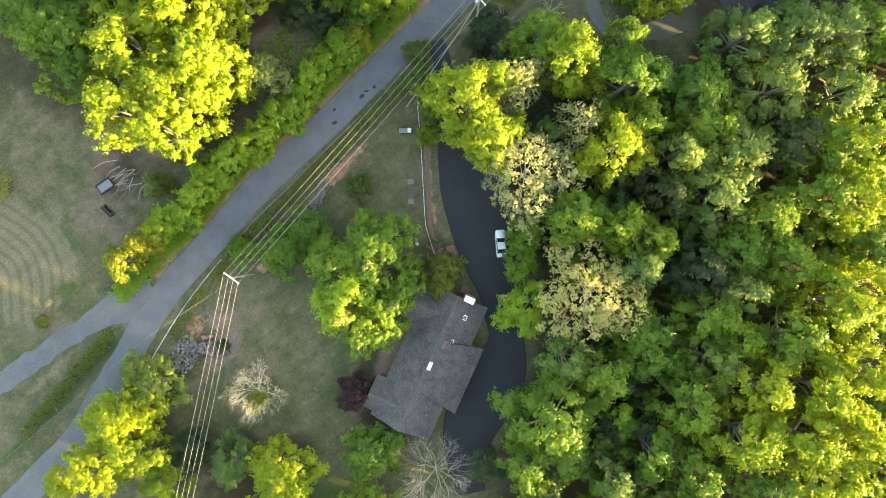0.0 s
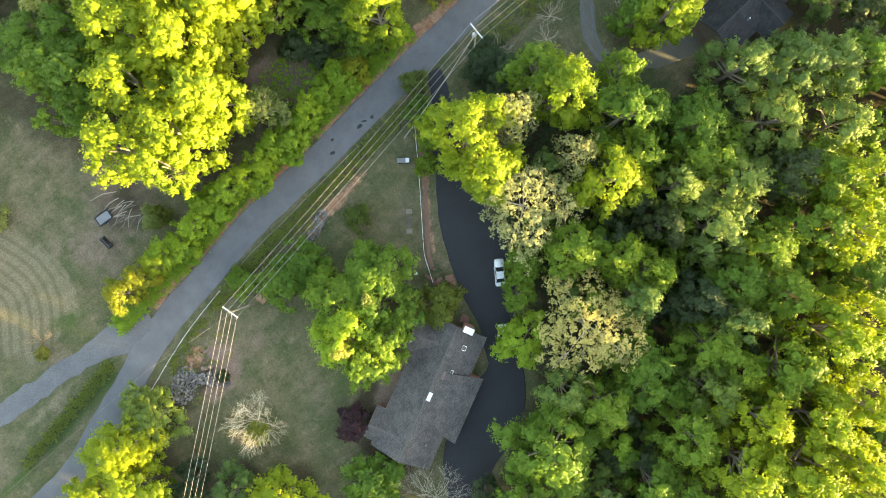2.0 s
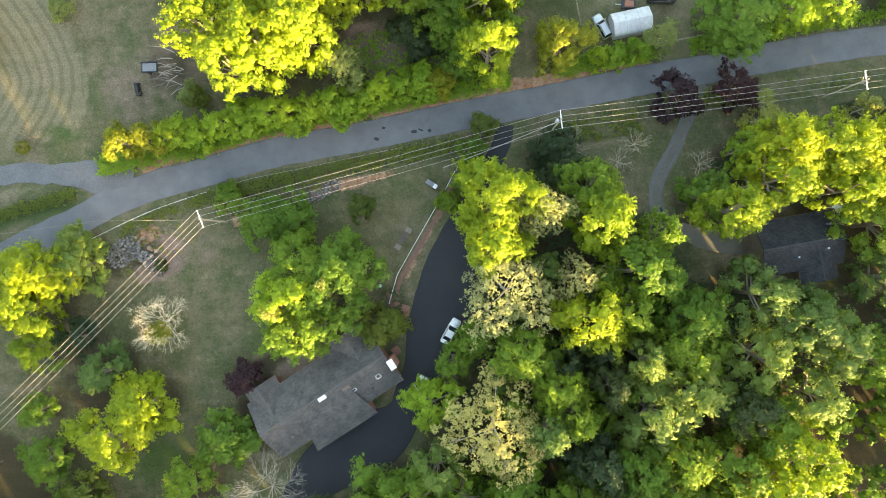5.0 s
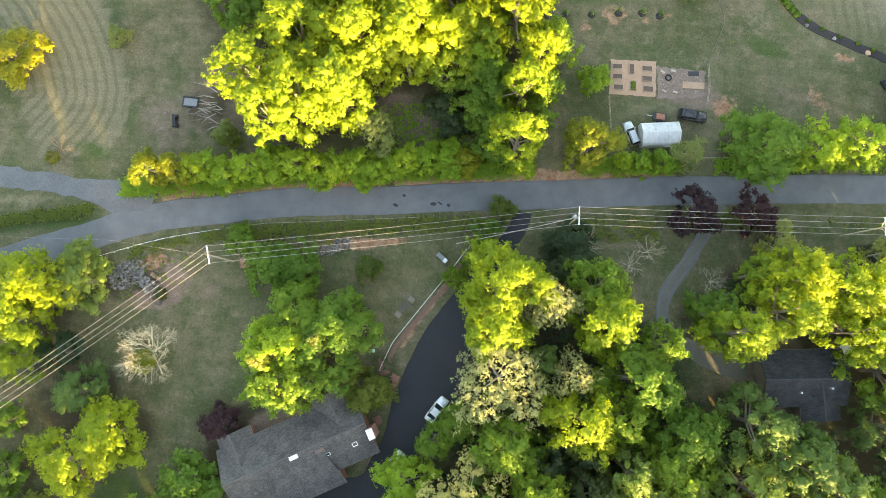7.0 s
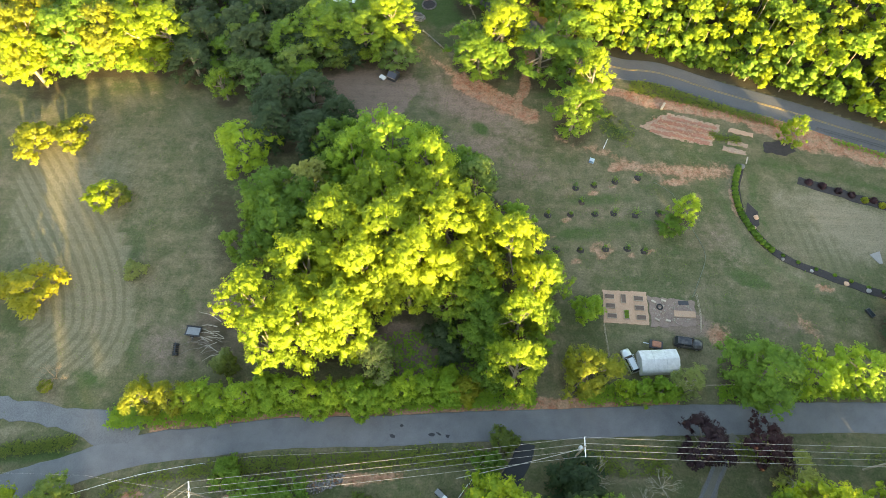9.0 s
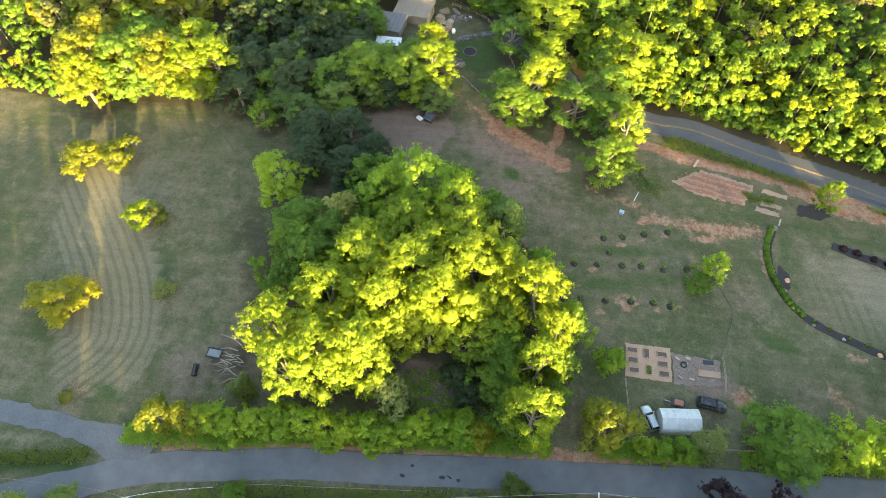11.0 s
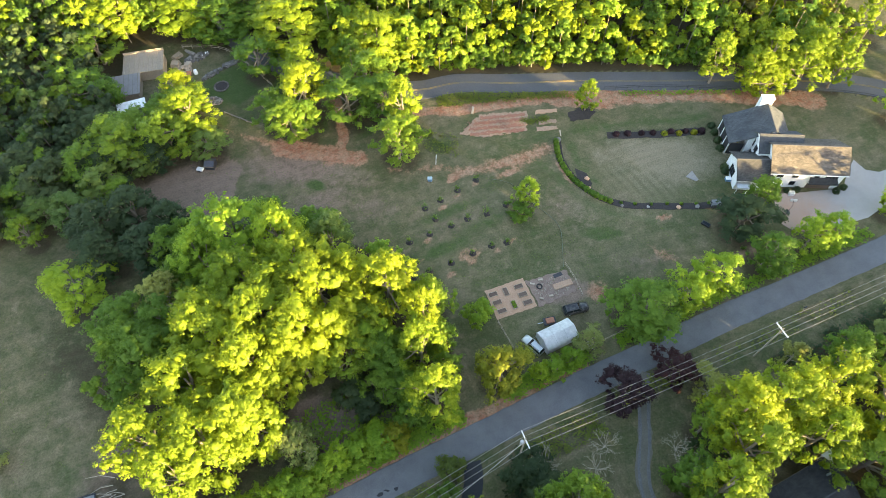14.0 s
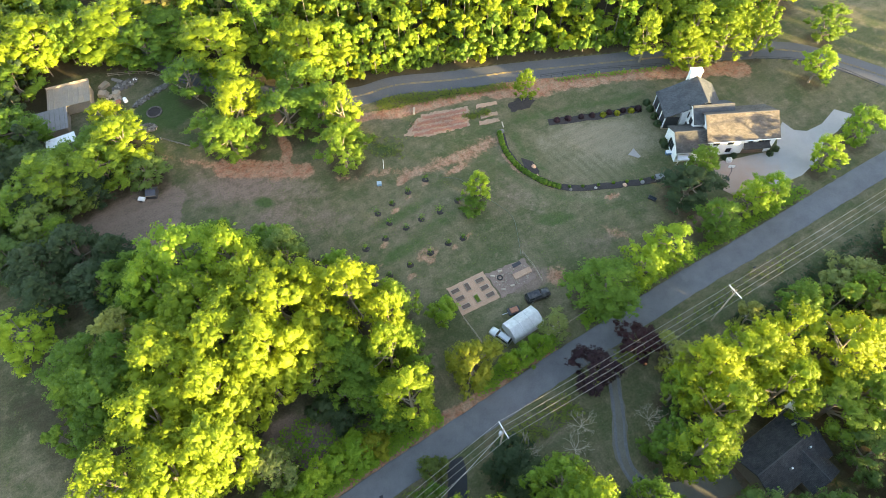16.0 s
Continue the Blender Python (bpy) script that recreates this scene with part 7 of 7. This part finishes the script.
heap("rubble_heap", -14.8, 129.6, 3.2, 1.3, 12, 150, 0.2, 0.7, HEAP_STONE, "heap of rubble and scrap beside the workshop", "rubble heap", 11)
heap("rubble_heap", -18.2, 126.2, 1.6, 2.4, 0, 70, 0.2, 0.6, TIMBER, "heap of scrap timber beside the workshop", "rubble heap", 12)
heap("clay_clods", 47.5, 80.9, 7.0, 2.9, -14, 260, 0.08, 0.24, BED_CLAY, "loose red clay clods on the vegetable rows", "clods", 13)
heap("straw_litter", 47.5, 80.9, 7.6, 3.3, -14, 200, 0.07, 0.22, PAVER, "loose straw scattered on the vegetable rows", "straw", 14)
heap("garden_litter", 41.6, 37.3, 3.9, 2.4, 0, 120, 0.08, 0.26, TIMBER, "twigs and scraps on the mulched plot", "litter", 15)
bush("dark", -48.6, -7.6, 1.5, "small blue-green conifer among the stone heaps")
CUT_WOOD = surface("cut_log_face", (0.24, 0.12, 0.065), (0.36, 0.20, 0.115), 3.0, 0.9, 0, 6, 0.3)
r = random.Random(41)
for x, y, n in ((-52.0, -2.6, 4), (-49.8, -4.8, 6)):
    for k in range(n):
        px, py, lr, ln = x + r.uniform(-0.9, 0.9), y + r.uniform(-0.7, 0.7), r.uniform(0.22, 0.36), r.uniform(0.3, 0.5)
        log = thing("log_round", px, py, 0, r.uniform(0, 180), "freshly cut orange log round on bare soil", "log", "cut logs")
        bm = bmesh.new()
        add_tube(bm, [(0, 0, -0.03), (0, 0, ln * 0.5), (0.02, 0.01, ln)], [lr * 1.06, lr, lr * 0.98], 10)
        part("bark", bm, BARK, log)
        bm = bmesh.new()
        add_tube(bm, [(0.02, 0.01, ln - 0.02), (0.02, 0.01, ln + 0.012)], [lr * 0.9, lr * 0.88], 10)
        part("cut_face", bm, CUT_WOOD, log, "pale orange sawn face")


def bare_tree(x, y, height, radius, mat, label, seed, leaf=None):
    ob = thing("bare_tree", x, y, 0, 0, label, "tree")
    rng = np.random.RandomState(seed)
    part("branchwork", twig_mesh(rng, height, radius, 5 if radius > 4 else 3, 3, 0.085), mat, ob)
    if leaf:
        count = 1500 if radius > 4 else 700
        d = rng.normal(size=(count, 3))
        d /= np.linalg.norm(d, axis=1)[:, None]
        p = d * rng.uniform(0.3, 1, (count, 1)) * (radius * 0.55, radius * 0.5, height * 0.28) + (-0.9, -1.7, height * 0.5)
        v = sprays(rng, p, d, 0.34)
        piece("leaves", leaf_mesh("leaves", v, LEAF[leaf]), ob)


bare_tree(-32.0, -48.0, 7.5, 6.0, PALE_BARK, "leafless grey-barked tree with fine twigs", 3)
# straw-pale bark, its colour lightened to look sunlit
bare_tree(-48.3, -17.6, 5.5, 4.6, surface("sunlit_bark", (0.46, 0.40, 0.27), (0.62, 0.55, 0.40), 1.5, 0.9), "nearly leafless pale tree with yellow leaves low down", 4, "gold")
bare_tree(25.5, 7.0, 4.0, 2.6, PALE_BARK, "small bare pale shrub near the pole", 5)
bare_tree(36.5, 6.0, 4.0, 2.4, PALE_BARK, "small bare pale shrub beside the gravel drive", 6)
bare_tree(47.5, 1.5, 4.5, 2.6, PALE_BARK, "small bare pale tree beside the gravel drive", 7)
bare_tree(33.5, 3.2, 3.0, 2.2, PALE_BARK, "fallen bare pale branches on grass", 9)

brush = thing("brush_pile", -43.8, 26.6, 0, 0, "pile of cut bare branches beside the grove", "brush pile")
r = random.Random(12)
for k in range(26):
    a = radians(r.uniform(150, 215))
    x, y = r.uniform(-1.5, 2.5), r.uniform(-3.0, 3.5)
    n = r.uniform(2.5, 5.0)
    bm = bmesh.new()
    add_tube(bm, [(x, y, 0.15), (x + n * 0.5 * math.cos(a), y + n * 0.5 * math.sin(a), 0.35), (x + n * math.cos(a + 0.15), y + n * math.sin(a + 0.15), 0.12)], [0.07, 0.05, 0.02], 5)
    part("branch", bm, BARK if k % 2 else PALE_BARK, brush)


def undergrowth(name, spots, size, kind, label, seed):
    """Low weeds and seedlings over the given spots: x, y, spread x, spread y, turn, count, height."""
    rng = np.random.RandomState(seed)
    out = []
    for x, y, sx, sy, turn, n, h in spots:
        u, v = rng.uniform(-1, 1, n) * sx, rng.uniform(-1, 1, n) * sy
        c, s = math.cos(radians(turn)), math.sin(radians(turn))
        tuft = np.stack([x + u * c - v * s, y + u * s + v * c, np.zeros(n)], 1)
        tall = h * rng.uniform(0.3, 1.0, n)
        tuft = tuft[(line_distance(DRIVE, tuft[:, 0], tuft[:, 1]) > 6.5) & (line_distance(ROAD, tuft[:, 0], tuft[:, 1]) > 3.2) & (line_distance(FAR_ROAD, tuft[:, 0], tuft[:, 1]) > 3.9) & (np.hypot(tuft[:, 0] - 62, tuft[:, 1] + 13) > 9.5)]
        n, tall = len(tuft), tall[: len(tuft)]
        p = np.repeat(tuft, 7, 0) + rng.normal(size=(n * 7, 3)) * (0.35, 0.35, 0.05)
        p[:, 2] = np.repeat(tall, 7) * rng.uniform(0.3, 1, n * 7)
        out.append(sprays(rng, p, np.tile((0, 0, 0.8), (n * 7, 1)), size))
    v = [np.concatenate(k) for k in zip(*out)]
    tagged(new(name, leaf_mesh(name, v, LEAF[kind])), label, "undergrowth", kind="stuff")


undergrowth("roadside_weeds", [(-52, 0.4, 3, 0.6, 18, 30, 0.6), (-42, 3.0, 7, 0.8, 12, 90, 0.9), (-30, 5.2, 6, 0.9, 8, 110, 1.0), (-18, 6.4, 7, 1.2, 7, 150, 1.1), (-5, 7.8, 7, 1.3, 7, 170, 1.1), (8, 9.4, 6, 1.2, 8, 140, 1.1),
                               (-26, 3.0, 8, 2.0, 8, 110, 0.7), (30, 9.5, 8, 2.2, 5, 200, 1.2), (50, 12.5, 7, 1.6, 4, 120, 0.8), (75, 14.0, 20, 1.5, 3, 70, 0.4), (-50, -3, 7, 4, 20, 60, 0.3), (33, 80.5, 5.5, 3.2, -35, 80, 0.4), (57, 78.8, 3.2, 0.8, -14, 60, 0.6), (54, 88.4, 17, 1.9, -15, 620, 1.3), (-68, 5.6, 5, 0.9, 11, 160, 0.9), (-80, 3.4, 7, 0.9, 11, 170, 0.9)], 0.28, "olive", "green weeds on the bank along the lane", 21)
undergrowth("hedgerow_weeds", [(-40, 12.6, 18, 1.6, 5, 700, 1.8), (-12, 16.0, 12, 1.6, 7, 500, 1.8), (8, 18.5, 8, 1.6, 7, 300, 1.6), (33, 21.2, 9, 1.4, 5, 320, 1.5), (62, 23.2, 14, 1.3, 3, 420, 1.4), (92, 24.5, 16, 1.4, 3, 420, 1.4),
                               (86, 79.6, 12, 1.2, -20, 300, 1.2), (98, 73.2, 20, 0.8, -20, 200, 1.0), (-3, 25, 9, 5, 0, 240, 1.0), (64, 97.0, 24, 1.0, -17, 420, 2.2), (108, 80.0, 22, 1.0, -22, 360, 2.2)], 0.36, "fresh", "green weeds and saplings under the hedgerow", 22)
undergrowth("forest_floor_plants", [(12, -32, 16, 22, 20, 1200, 1.6), (30, -20, 14, 14, 0, 700, 1.6), (-10, -50, 12, 8, -20, 420, 1.6), (50, -30, 20, 12, 10, 700, 1.5), (20, 3.5, 9, 4, 5, 260, 1.2), (62, -3, 14, 5, 0, 420, 1.4), (95, 5, 22, 6, 3, 600, 1.5)], 0.4, "dark", "dark low growth under the forest trees", 23)
undergrowth("lawn_weeds", [(-30, -15, 14, 12, 0, 120, 0.1), (-2, -5, 6, 8, 40, 60, 0.1), (-70, 40, 20, 30, 0, 160, 0.12), (28, 55, 16, 12, 0, 160, 0.12), (60, 40, 18, 10, 0, 120, 0.1), (0, 78, 20, 8, -20, 90, 0.12)], 0.13, "olive", "scattered low weeds in the mown grass", 24)
for ob in BUSH.values():
    for o in (*ob.children_recursive, ob):
        bpy.data.objects.remove(o)
bare_tree(-70.0, 17.2, 2.6, 2.6, surface("rust_bark", (0.20, 0.13, 0.07), (0.30, 0.20, 0.11), 1.5, 0.9), "low dry shrub with orange-brown twigs", 11, "gold")

# hose that lies across the orchard grass
hose = thing("garden_hose", 0, 0, 0, 0, "thin grey-green hose lying across the grass", "hose")
bm = bmesh.new()
line = [(p[0], p[1], 0.05) for p in smooth_line([(40.7, 66.4), (44.3, 63.7), (45.8, 58.9), (47.9, 54.2), (49.2, 49.6), (47.1, 43.8), (45.7, 40.6)], 1.5)]
add_tube(bm, line, [0.05] * len(line), 5)
part("tube", bm, surface("hose_rubber", (0.10, 0.12, 0.08), (0.15, 0.17, 0.12), 1.0, 0.7), hose)
